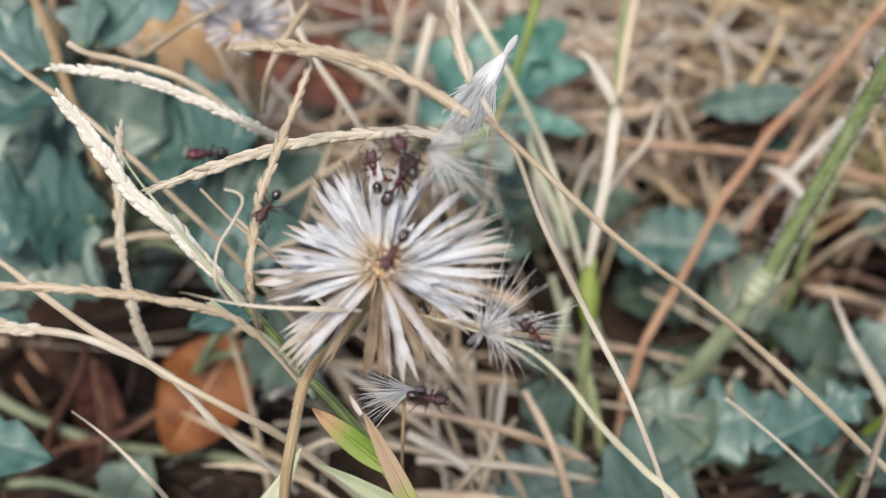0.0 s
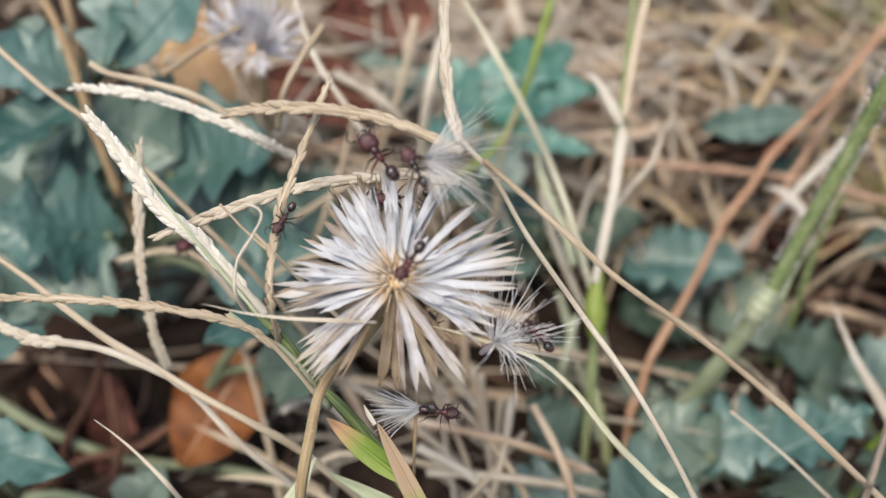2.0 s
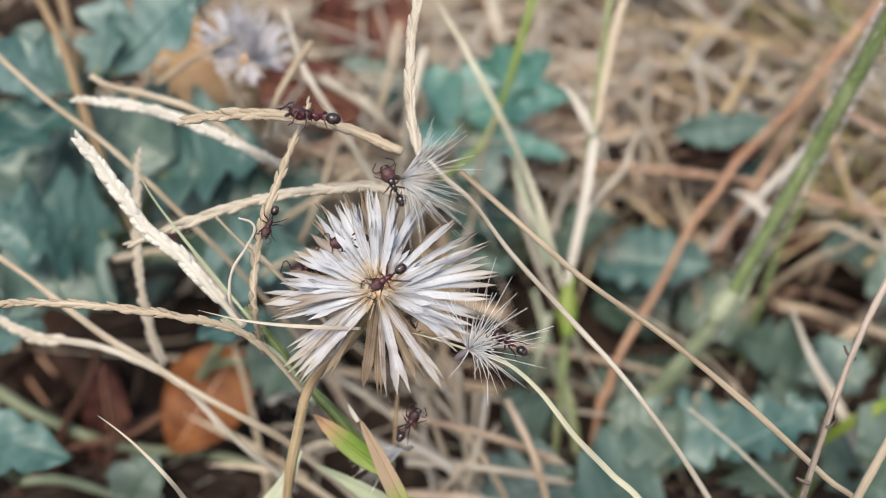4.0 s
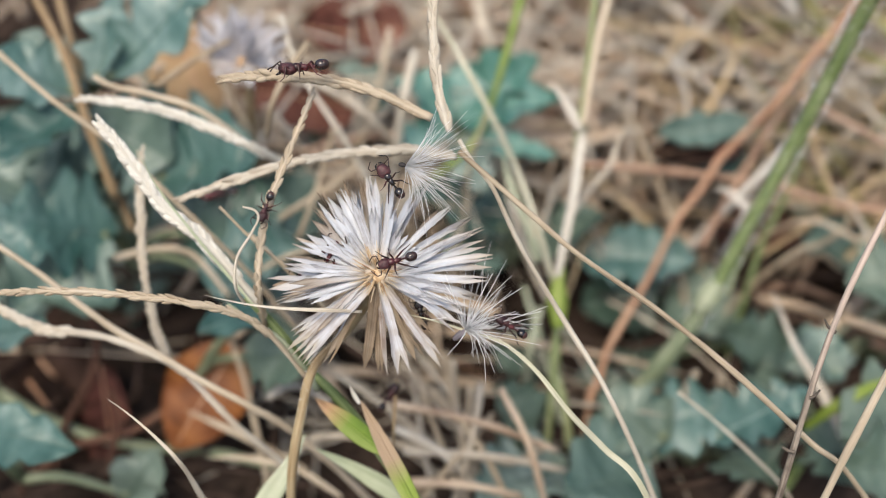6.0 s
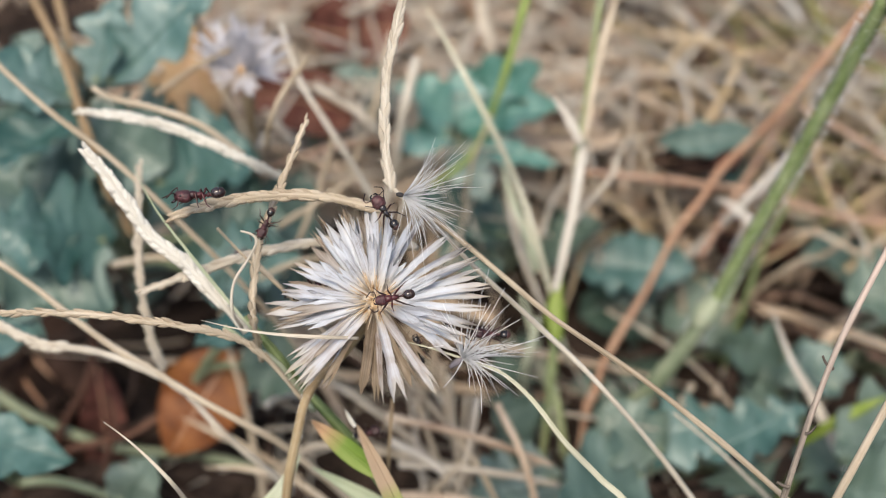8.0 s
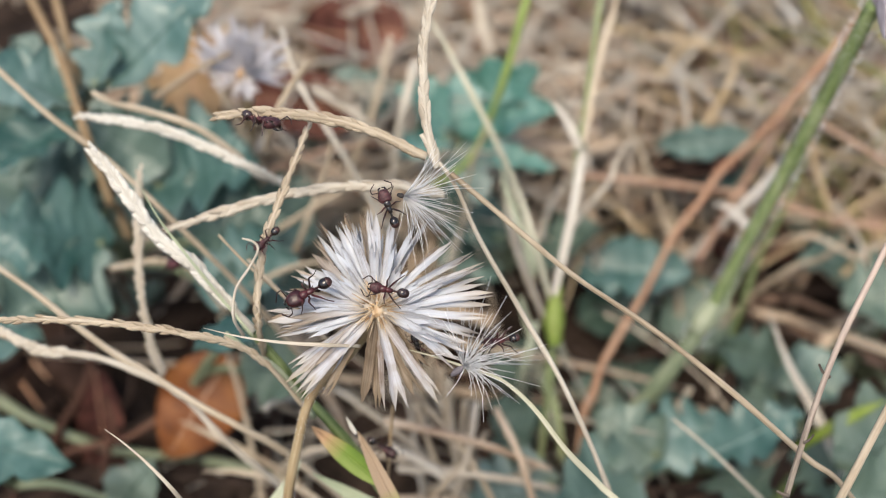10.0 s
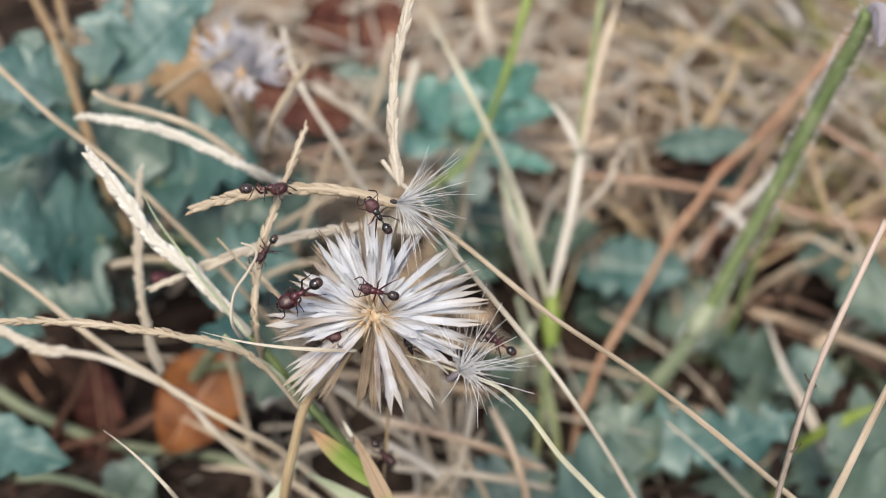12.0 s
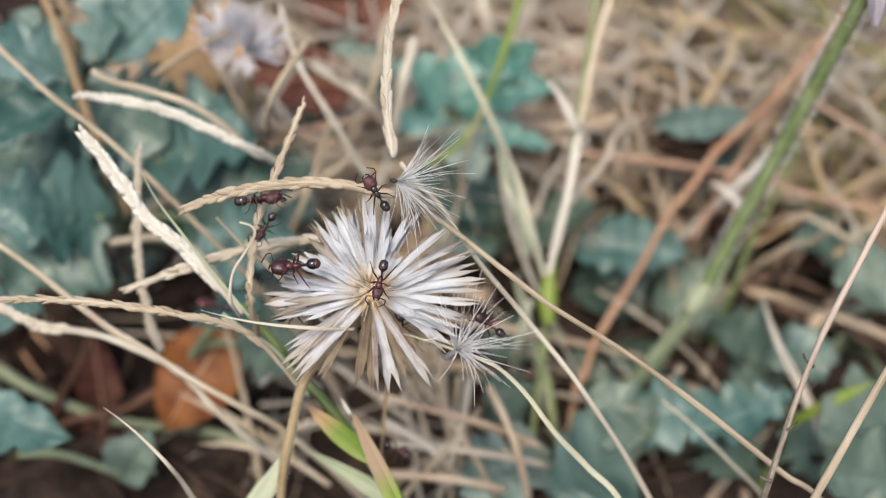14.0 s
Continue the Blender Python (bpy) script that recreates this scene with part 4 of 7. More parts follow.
def bristles(thing, points, radius, count, seed, size=1.0):
    """Fine stiff hairs standing off a stem."""
    rnd = random.Random(seed)
    line, verts, faces, uvs = spline(points, 24), [], [], []
    for _ in range(count):
        i = rnd.randrange(1, len(line))
        t = (line[i] - line[i - 1]).normalized()
        o = t.orthogonal().normalized()
        d = Matrix.Rotation(rnd.uniform(0, math.tau), 3, t) @ o
        p = line[i].lerp(line[i - 1], rnd.random()) + d * radius * 0.9
        v, f, u = sweep([p, p + (d * 0.0002 + t * 0.0001) * size, p + (d * rnd.uniform(0.0003, 0.0006) + t * 0.0003) * size], round_section(0.00004 * size, 0.00002 * size, 3, 0))
        k = len(verts)
        verts += v
        uvs += u
        faces += [tuple(q + k for q in face) for face in f]
    put("bristles", (verts, faces, uvs, HAIR), thing, thing.location, "fine pale hairs")


bud = [(0.0648, 0.0474, 0.1161), (0.0658, 0.0474, 0.1169), (0.0662, 0.0455, 0.1163), (0.0657, 0.0416, 0.1135)]
put("bud", (*sweep(spline(bud, 8), lambda s: [(0.00138 * math.sin(math.pi * (0.12 + 0.82 * s)) * (1 + 0.15 * math.cos(6 * k * math.tau / 18)) * math.cos(k * math.tau / 18), 0.00138 * math.sin(math.pi * (0.12 + 0.82 * s)) * (1 + 0.15 * math.cos(6 * k * math.tau / 18)) * math.sin(k * math.tau / 18)) for k in range(18)]), SEED), green_shoot, green_shoot.location, "drooping ribbed grey-purple bud")
bristles(green_shoot, [(0.0495, 0.0460, 0.0398), (0.0527, 0.0479, 0.0478), (0.0558, 0.0492, 0.0605), (0.0585, 0.0499, 0.0727), (0.0608, 0.0502, 0.0843), (0.0627, 0.0499, 0.0954), (0.0642, 0.0492, 0.1060), (0.0653, 0.0479, 0.1160)], 0.0020, 1500, 3, 1.4)
stalk([(0.0724, 0.0813, 0.0212), (0.0751, 0.0866, 0.0272), (0.0804, 0.0937, 0.0350), (0.0857, 0.1026, 0.0449)], 0.00107, 0.00072, STEM_GREEN, "thin green side stem beside a thick one")
stalk([(0.0285, 0.0335, 0.0096), (0.0307, 0.0453, 0.0185), (0.0329, 0.0498, 0.0197), (0.0349, 0.0550, 0.0224), (0.0381, 0.0600, 0.0251), (0.0463, 0.0727, 0.0296), (0.0523, 0.0810, 0.0379), (0.0587, 0.0876, 0.0427), (0.0639, 0.0937, 0.0470), (0.0752, 0.1015, 0.0545), (0.0813, 0.1067, 0.0600), (0.0886, 0.1125, 0.0666), (0.1000, 0.1220, 0.0768)], 0.00114, 0.00130, STEM_BROWN, "long bent orange-brown dry stem", "dry_stem", "plant stem", swell=((0.22, 0.03, 0.4),), rooted=True)
stalk([(0.0326, 0.0988, 0.0408), (0.0552, 0.0974, 0.0392), (0.0737, 0.0958, 0.0374), (0.0896, 0.0928, 0.0341), (0.1109, 0.0902, 0.0311)], 0.00127, 0.00113, STEM_PINK, "pinkish dry stem lying across the litter")
stalk([(0.0730, 0.0897, 0.0053), (0.0872, 0.0916, 0.0074), (0.0985, 0.0892, 0.0048), (0.1098, 0.0869, 0.0022)], 0.00127, 0.00099, STEM_PINK, "pinkish dry runner on the soil")
stalk([(0.0730, 0.0831, -0.0020), (0.0829, 0.0864, 0.0016), (0.0957, 0.0850, 0.0001), (0.1127, 0.0802, -0.0052)], 0.00127, 0.00099, STEM_PINK, "reddish dry runner curving over the soil")
stalk([(0.0598, 0.0887, 0.0253), (0.0660, 0.0887, 0.0358), (0.0738, 0.0939, 0.0416), (0.0803, 0.0983, 0.0465)], 0.00117, 0.00156, STRAW_WHITE, "bleached broken stub of dry grass")
blade([(0.0698, 0.0816, 0.0385), (0.0666, 0.0841, 0.0413), (0.0634, 0.0857, 0.0430), (0.0605, 0.0860, 0.0434)], 0.00253, STRAW_WHITE, "short curled white dry leaf", 0.4, 0.5)
stalk([(0.0438, 0.0570, 0.0112), (0.0407, 0.0583, 0.0126), (0.0375, 0.0579, 0.0121), (0.0350, 0.0570, 0.0112)], 0.00101, 0.00076, STRAW_WHITE, "short bleached bent straw")
stalk([(0.0502, 0.0454, 0.0193), (0.0522, 0.0478, 0.0220), (0.0534, 0.0490, 0.0233)], 0.00083, 0.00095, STRAW_PALE, "short pale stub of dry grass")
blade([(0.0822, 0.0188, 0.0214), (0.0789, 0.0311, 0.0245), (0.0748, 0.0396, 0.0298), (0.0703, 0.0450, 0.0357), (0.0660, 0.0521, 0.0437)], 0.00268, STRAW_WHITE, "bleached grass blade bent upward to a fine tip", 0.35, 0.5)
stalk([(0.0587, 0.0065, 0.0393), (0.0508, 0.0064, 0.0498), (0.0453, 0.0099, 0.0536), (0.0387, 0.0135, 0.0576)], 0.00063, 0.00036, STRAW_PALE, "thin pale straw with a bare tip", rooted=True)
stalk([(0.0880, 0.0708, 0.0053), (0.0960, 0.0752, 0.0103), (0.1051, 0.0779, 0.0133)], 0.00121, 0.00121, STEM_SAGE, "pale stem in the litter")
stalk([(0.0806, 0.0406, 0.0140), (0.0889, 0.0454, 0.0193), (0.0973, 0.0478, 0.0220)], 0.00167, 0.00143, STEM_GREEN, "green stem low over the soil")
stalk([(-0.1013, 0.0524, 0.0166), (-0.0890, 0.0479, 0.0116), (-0.0696, 0.0394, 0.0127), (-0.0482, 0.0378, 0.0109), (-0.0315, 0.0350, 0.0078)], 0.0019, 0.0013, STEM_MOSS, "green-brown runner on the soil", rooted=True)
blade([(-0.0273, 0.0266, 0.0195), (-0.0407, 0.0315, 0.0249), (-0.0518, 0.0348, 0.0286)], 0.00168, STRAW, "pale grass blade near the soil", 0.3, 0.3)
blade([(-0.0192, 0.0147, 0.0273), (-0.0275, 0.0182, 0.0312), (-0.0369, 0.0196, 0.0328), (-0.0442, 0.0196, 0.0328)], 0.00146, STRAW, "pale curved dry blade near the soil", 0.3, 0.3)
stalk([(-0.0351, 0.0363, 0.0303), (-0.0317, 0.0377, 0.0318), (-0.0273, 0.0374, 0.0316), (-0.0228, 0.0356, 0.0295)], 0.00089, 0.00078, STRAW_WHITE, "bleached arched straw over dead leaves")
stalk([(-0.0362, 0.0281, 0.0212), (-0.0384, 0.0348, 0.0286), (-0.0407, 0.0408, 0.0353), (-0.0429, 0.0453, 0.0403)], 0.00101, 0.00078, STRAW, "tan straw leaning over a dead leaf")
stalk([(-0.0046, 0.0286, 0.0428), (-0.0025, 0.0244, 0.0382), (0.0006, 0.0189, 0.0320), (0.0027, 0.0147, 0.0273)], 0.00073, 0.00073, STRAW, "thin dry stem under the flower head")
stalk([(0.0001, 0.0423, 0.0370), (0.0018, 0.0348, 0.0286), (0.0046, 0.0281, 0.0212), (0.0074, 0.0221, 0.0145)], 0.00112, 0.00134, STRAW, "broad tan straw under the flower head")
stalk([(-0.0250, 0.0311, 0.0245), (-0.0116, 0.0303, 0.0237), (0.0018, 0.0288, 0.0220), (0.0107, 0.0277, 0.0208)], 0.00101, 0.00078, STRAW, "tan straw lying low")
stalk([(-0.0631, 0.0498, 0.0559), (-0.0526, 0.0457, 0.0618), (-0.0463, 0.0447, 0.0607), (-0.0400, 0.0398, 0.0552)], 0.00104, 0.00083, STRAW, "arched tan straw behind a white spike")

# ---- stalks of the middle ground ----
stalk([(-0.0225, 0.0274, 0.0520), (-0.0311, 0.0261, 0.0716), (-0.0413, 0.0303, 0.0827), (-0.0522, 0.0354, 0.0925), (-0.0629, 0.0408, 0.0985), (-0.0728, 0.0467, 0.1051)], 0.00063, 0.00072, STRAW, "long thin tan grass stem leaning across the weeds")
stalk([(-0.0139, 0.0065, 0.0393), (-0.0236, 0.0046, 0.0583), (-0.0303, 0.0032, 0.0673), (-0.0372, 0.0057, 0.0700), (-0.0440, 0.0085, 0.0732), (-0.0500, 0.0108, 0.0757), (-0.0560, 0.0137, 0.0789), (-0.0620, 0.0168, 0.0824), (-0.0697, 0.0203, 0.0862)], 0.00107, 0.00069, STRAW, "long tan grass stem with a fork", rooted=True)
spike([(-0.0392, 0.0072, 0.0696), (-0.0440, 0.0082, 0.0729), (-0.0517, 0.0101, 0.0750), (-0.0586, 0.0108, 0.0757), (-0.0612, 0.0110, 0.0760), (-0.0663, 0.0126, 0.0778), (-0.0706, 0.0145, 0.0799)], 0.00094, STRAW_PALE, "pale dry grass spike lying among stems", spread=7, start=0.55)
stalk([(-0.0256, 0.0084, 0.0415), (-0.0274, 0.0061, 0.0495), (-0.0334, 0.0058, 0.0596), (-0.0406, 0.0108, 0.0652)], 0.00080, 0.00072, STRAW_PALE, "pale dry stem crossing under the spikes")
spike([(-0.0460, 0.0176, 0.0623), (-0.0474, 0.0200, 0.0712), (-0.0479, 0.0234, 0.0792), (-0.0482, 0.0294, 0.0858), (-0.0481, 0.0348, 0.0918)], 0.00080, STRAW_PALE, "thin pale grass spike standing upright", spread=8)
spike([(-0.0264, 0.0391, 0.0861), (-0.0316, 0.0357, 0.0928), (-0.0397, 0.0381, 0.0955), (-0.0477, 0.0397, 0.0973), (-0.0576, 0.0406, 0.0983)], 0.00080, SPIKE_WHITE, "pale grass spike arching over weeds", spread=10)
stalk([(-0.0335, 0.0439, 0.0872), (-0.0401, 0.0439, 0.0935), (-0.0475, 0.0456, 0.0954), (-0.0544, 0.0467, 0.0966), (-0.0575, 0.0478, 0.0978)], 0.00099, 0.00069, STRAW, "tan grass spike stalk with a hooked tip")
blade([(-0.0300, -0.0100, -0.0030), (-0.0326, -0.0110, 0.0480), (-0.0343, -0.0140, 0.0693), (-0.0353, -0.0156, 0.0780), (-0.0390, -0.0131, 0.0808), (-0.0420, -0.0114, 0.0827), (-0.0445, -0.0102, 0.0840)], 0.00135, STRAW_PALE, "sharp pale grass blade tip", 0.3, 0.3)

# ---- loose straws in the litter under the flower ----
stalk([(-0.0099, 0.0244, 0.0424), (0.0061, 0.0196, 0.0428), (0.0210, 0.0211, 0.0324)], 0.0012, 0.00096, THATCH, "tan straw in the litter")
stalk([(-0.0074, 0.0186, 0.0358), (0.0081, 0.0155, 0.0382), (0.0225, 0.0187, 0.0296)], 0.0011, 0.00088, STRAW_PALE, "pale straw in the litter")
stalk([(-0.0022, 0.0261, 0.0443), (0.0059, 0.0171, 0.0399), (0.0125, 0.0142, 0.0245)], 0.001, 0.0008, STRAW, "tan straw in the litter")
stalk([(0.0067, 0.0268, 0.0450), (0.0049, 0.0174, 0.0403), (0.0014, 0.0142, 0.0245)], 0.0012, 0.00096, STRAW_PALE, "pale straw in the litter")
stalk([(-0.0100, 0.0149, 0.0315), (0.0028, 0.0122, 0.0344), (0.0141, 0.0155, 0.0261)], 0.0013, 0.00104, THATCH, "tan straw in the litter")
stalk([(0.0103, 0.0261, 0.0442), (0.0150, 0.0170, 0.0399), (0.0188, 0.0141, 0.0244)], 0.0011, 0.00088, THATCH, "tan straw in the litter")
stalk([(-0.0054, 0.0118, 0.0280), (0.0026, 0.0156, 0.0383), (0.0089, 0.0257, 0.0376)], 0.001, 0.0008, STRAW, "tan straw in the litter")
stalk([(-0.0089, 0.0214, 0.0389), (-0.0007, 0.0161, 0.0388), (0.0056, 0.0170, 0.0277)], 0.0014, 0.00112, STRAW_PALE, "pale straw in the litter")
stalk([(-0.0378, 0.0882, 0.0560), (-0.0263, 0.0824, 0.0554), (-0.0183, 0.0847, 0.0459)], 0.0011, 0.00088, THATCH, "tan straw in the litter")
stalk([(-0.0278, 0.0963, 0.0653), (-0.0177, 0.0892, 0.0632), (-0.0107, 0.0906, 0.0525)], 0.0012, 0.00096, STRAW_PALE, "pale straw in the litter")
stalk([(-0.0390, 0.0931, 0.0616), (-0.0318, 0.0848, 0.0582), (-0.0284, 0.0848, 0.0460)], 0.0011, 0.00088, STRAW_PALE, "pale straw in the litter")

stalk([(0.0909, 0.1403, 0.0444), (0.0983, 0.1310, 0.0461), (0.1117, 0.1250, 0.0398)], 0.00086, 0.00060, STRAW_PALE, "curved pale straw on the litter")
stalk([(0.1022, 0.1458, 0.0463), (0.0932, 0.1294, 0.0457), (0.0916, 0.1163, 0.0370)], 0.00086, 0.00060, STRAW_WHITE, "bleached curved straw on the litter")
stalk([(0.1048, 0.1353, 0.0429), (0.1080, 0.1154, 0.0393), (0.1088, 0.1050, 0.0340)], 0.00101, 0.00070, STRAW_PALE, "curved pale straw on the litter")
stalk([(0.0891, 0.1180, 0.0374), (0.0958, 0.1106, 0.0387), (0.1087, 0.1099, 0.0354)], 0.00081, 0.00057, THATCH, "reddish-tan straw on the litter")
stalk([(0.0911, 0.1048, 0.0337), (0.0976, 0.1099, 0.0399), (0.1115, 0.1183, 0.0378)], 0.00079, 0.00055, STRAW_PALE, "curved pale straw on the litter")
stalk([(0.0860, 0.0903, 0.0300), (0.0956, 0.0824, 0.0306), (0.1031, 0.0828, 0.0285)], 0.00102, 0.00072, THATCH, "reddish-tan straw on the litter")
stalk([(0.0944, 0.1000, 0.0325), (0.0966, 0.0841, 0.0331), (0.0982, 0.0721, 0.0262)], 0.00082, 0.00058, STRAW_PALE, "curved pale straw on the litter")
stalk([(0.0804, 0.0810, 0.0278), (0.0878, 0.0819, 0.0307), (0.0967, 0.0905, 0.0302)], 0.00104, 0.00073, STRAW, "tan straw on the litter")
stalk([(0.0587, 0.1434, 0.0450), (0.0611, 0.1246, 0.0437), (0.0605, 0.1093, 0.0346)], 0.00094, 0.00066, STRAW_WHITE, "bleached curved straw on the litter")
stalk([(0.0588, 0.1277, 0.0399), (0.0544, 0.1126, 0.0388), (0.0496, 0.1042, 0.0330)], 0.00077, 0.00054, STRAW_PALE, "curved pale straw on the litter")

# ---- the culm below the flower with its white spike ----
stalk([(-0.0053, -0.0083, 0.0609), (-0.0118, -0.0039, 0.0700), (-0.0163, -0.0003, 0.0739), (-0.0200, 0.0022, 0.0767), (-0.0237, 0.0038, 0.0827), (-0.0281, 0.0070, 0.0863)], 0.00285, 0.00085, STEM_DEEP, "green culm running under the flower head", rooted=True)
white_spike = spike([(-0.0266, 0.0051, 0.0863), (-0.0303, 0.0072, 0.0906), (-0.0351, 0.0106, 0.0945), (-0.0398, 0.0132, 0.0974), (-0.0434, 0.0164, 0.1009), (-0.0465, 0.0193, 0.1041), (-0.0491, 0.0213, 0.1063)], 0.00092, SPIKE_WHITE, "bleached feathery white grass spike", spread=18, start=0.12, gap=0.0006, size=0.0032)
blade([(-0.0261, 0.0030, 0.0881), (-0.0308, 0.0067, 0.0922), (-0.0352, 0.0095, 0.0975), (-0.0394, 0.0132, 0.1015), (-0.0423, 0.0167, 0.1055)], 0.00060, STEM_SAGE, "narrow grey-green leaf along a white spike", 0.5, 0.6)
stalk([(-0.0184, -0.0000, 0.0742), (-0.0224, 0.0006, 0.0833), (-0.0272, 0.0027, 0.0857), (-0.0303, 0.0043, 0.0874)], 0.00067, 0.00052, STEM_SAGE, "pale green stem beside the culm")
spike([(-0.0196, -0.0008, 0.0776), (-0.0239, -0.0006, 0.0863), (-0.0277, -0.0007, 0.0904), (-0.0338, -0.0016, 0.0935), (-0.0413, -0.0009, 0.0943), (-0.0502, -0.0005, 0.0948), (-0.0606, -0.0006, 0.0947)], 0.00052, STRAW, "slender twisted tan grass spike", spread=4, start=0.18, size=0.0034, gap=0.001)
blade([(-0.0107, -0.0025, 0.0925), (-0.0149, -0.0044, 0.0947), (-0.0207, -0.0042, 0.0949), (-0.0258, -0.0038, 0.0954), (-0.0310, -0.0030, 0.0962)], 0.00067, STRAW_PALE, "thin straw tip touching the flower head", 0.3, 0.7)
stalk([(-0.0270, 0.0012, 0.0904), (-0.0275, -0.0002, 0.0952), (-0.0273, 0.0023, 0.0979), (-0.0255, 0.0043, 0.1002), (-0.0244, 0.0058, 0.1018), (-0.0249, 0.0066, 0.1026), (-0.0265, 0.0069, 0.1030)], 0.00037, 0.00022, STRAW_PALE, "thin pale straw with a curled tip")
stalk([(-0.0184, 0.0087, 0.0840), (-0.0222, 0.0069, 0.0925), (-0.0269, 0.0096, 0.0954), (-0.0311, 0.0124, 0.0986)], 0.00037, 0.00026, STRAW, "thin tan straw tip")
stalk([(-0.0137, 0.0074, 0.0782), (-0.0184, 0.0087, 0.0840), (-0.0233, 0.0120, 0.0876), (-0.0282, 0.0153, 0.0913)], 0.00045, 0.00037, STRAW, "tan straw behind the flower head")
up_spike = spike([(-0.0257, 0.0054, 0.0803), (-0.0248, 0.0016, 0.0929), (-0.0246, 0.0054, 0.0971), (-0.0236, 0.0090, 0.1011), (-0.0216, 0.0125, 0.1050), (-0.0195, 0.0161, 0.1090), (-0.0173, 0.0196, 0.1129)], 0.00060, STRAW, "tan grass spike standing upright with parted florets", spread=3, start=0.1, gap=0.0012, size=0.0034)
leaf((-0.0076, -0.0097, 0.0710), (-0.0186, -0.0023, 0.0749), 0.0031, LEAF_DRYING, "broad lime-green leaf with a dry orange-tan tip", 0, 0, 0.3, -0.04, 0.03, (0.1, -0.75, 0.65), "green_leaf", "leaf")
leaf((-0.0020, -0.0192, 0.0661), (-0.0117, -0.0033, 0.0752), 0.0026, LEAF_DRIED, "drying tan leaf with a lime-green foot", 0, 0, 0.35, 0.06, 0.03, (0.1, -0.75, 0.65), "green_leaf", "leaf")
blade([(-0.0010, -0.0086, 0.0502), (-0.0074, -0.0058, 0.0565), (-0.0135, -0.0032, 0.0594), (-0.0198, 0.0001, 0.0602)], 0.0036, STEM_SAGE, "pale green blade near the soil", 0.3, 0.45)
blade([(-0.0297, -0.0140, 0.0563), (-0.0263, -0.0101, 0.0607), (-0.0235, -0.0065, 0.0633), (-0.0207, -0.0022, 0.0666)], 0.0042, STEM_SAGE, "pale bluish blade beside a flower stalk", 0.25, 0.5)
stalk([(-0.0088, 0.0024, 0.0453), (-0.0076, 0.0011, 0.0649), (-0.0072, 0.0057, 0.0700)], 0.00043, 0.00034, STEM_TAN, "thin tan stem under the flower head", rooted=True)

blade([(-0.0118, -0.0050, 0.0768), (-0.0125, -0.0046, 0.0782), (-0.0131, -0.0042, 0.0797)], 0.0008, SPIKE_WHITE, "white dry leaf edge on a green sheath", 0.3, 0.5)
leaf((-0.0781, 0.0607, 0.0137), (-0.0688, 0.0294, 0.0000), 0.0105, LEAF_RUST, "long reddish-brown dead leaf leaning over dark soil", 0, 0, 0.2, -0.05, 0.08, (0.1, -0.8, 0.6), "dead_leaf", "dead leaf")
# Added dark leaf whose colour gives the gap behind the straws its shade.
leaf((-0.0975, 0.0628, 0.0086), (-0.0817, 0.0451, 0.0047), 0.0120, LEAF_SHADE_UMBER, "dark purple-brown leaf filling a shaded gap behind straws", 0, 0, 0.2, -0.05, 0.08, (0.1, -0.7, 0.6), "dead_leaf", "dead leaf")

leaf((0.0699, 0.1022, 0.0458), (0.0631, 0.0978, 0.0427), 0.0062, LEAF_RUST, "small rusty-red dead leaf under a weed", 0, 0, 0.2, -0.05, 0.08, (0.1, -0.7, 0.6), "dead_leaf", "dead leaf")
leaf((-0.0207, 0.1391, 0.0520), (-0.0368, 0.1370, 0.0570), 0.0105, LEAF_RUST, "dark maroon dead leaf in the litter", 0, 0, 0.2, -0.05, 0.08, (0.0, -0.7, 0.6), "dead_leaf", "dead leaf")
stalk([(-0.0378, 0.0715, 0.0914), (-0.0448, 0.0680, 0.0892), (-0.0526, 0.0634, 0.0858)], 0.00065, 0.0009, STRAW, "short pale twig across a tan dead leaf")

# ---- finger grass with its drooping spikes ----
long_culm = stalk([(0.0560, -0.0145, 0.0687), (0.0483, -0.0133, 0.0763), (0.0377, -0.0092, 0.0851), (0.0276, -0.0037, 0.0912), (0.0168, 0.0013, 0.0968), (0.0109, 0.0046, 0.1004), (0.0057, 0.0076, 0.1038), (0.0004, 0.0095, 0.1080)], 0.00076, 0.00052, STRAW, "long straight tan culm of finger grass", swell=((0.42, 0.008, 0.35),), rooted=True)
thin_culm = stalk([(0.0300, -0.0094, 0.0639), (0.0208, -0.0035, 0.0809), (0.0138, 0.0033, 0.0884), (0.0065, 0.0069, 0.0988), (0.0023, 0.0096, 0.1060), (-0.0007, 0.0118, 0.1085), (-0.0027, 0.0137, 0.1106)], 0.00078, 0.00045, STRAW_PALE, "thin straight pale grass stem", rooted=True)
gold_spike = spike([(-0.0051, 0.0117, 0.1083), (-0.0122, 0.0134, 0.1102), (-0.0182, 0.0141, 0.1110), (-0.0234, 0.0143, 0.1112), (-0.0286, 0.0140, 0.1109), (-0.0334, 0.0134, 0.1102)], 0.00074, STRAW, "tan drooping grass spike with tight florets", spread=5, size=0.0036, gap=0.0009)
cream_spike = spike([(0.0013, 0.0161, 0.1006), (-0.0051, 0.0192, 0.0998), (-0.0096, 0.0191, 0.0997), (-0.0156, 0.0189, 0.0994), (-0.0228, 0.0180, 0.0984), (-0.0309, 0.0163, 0.0966), (-0.0381, 0.0147, 0.0948)], 0.00067, STRAW_PALE, "cream arching grass spike with tight florets", spread=4, size=0.0040, gap=0.00095)
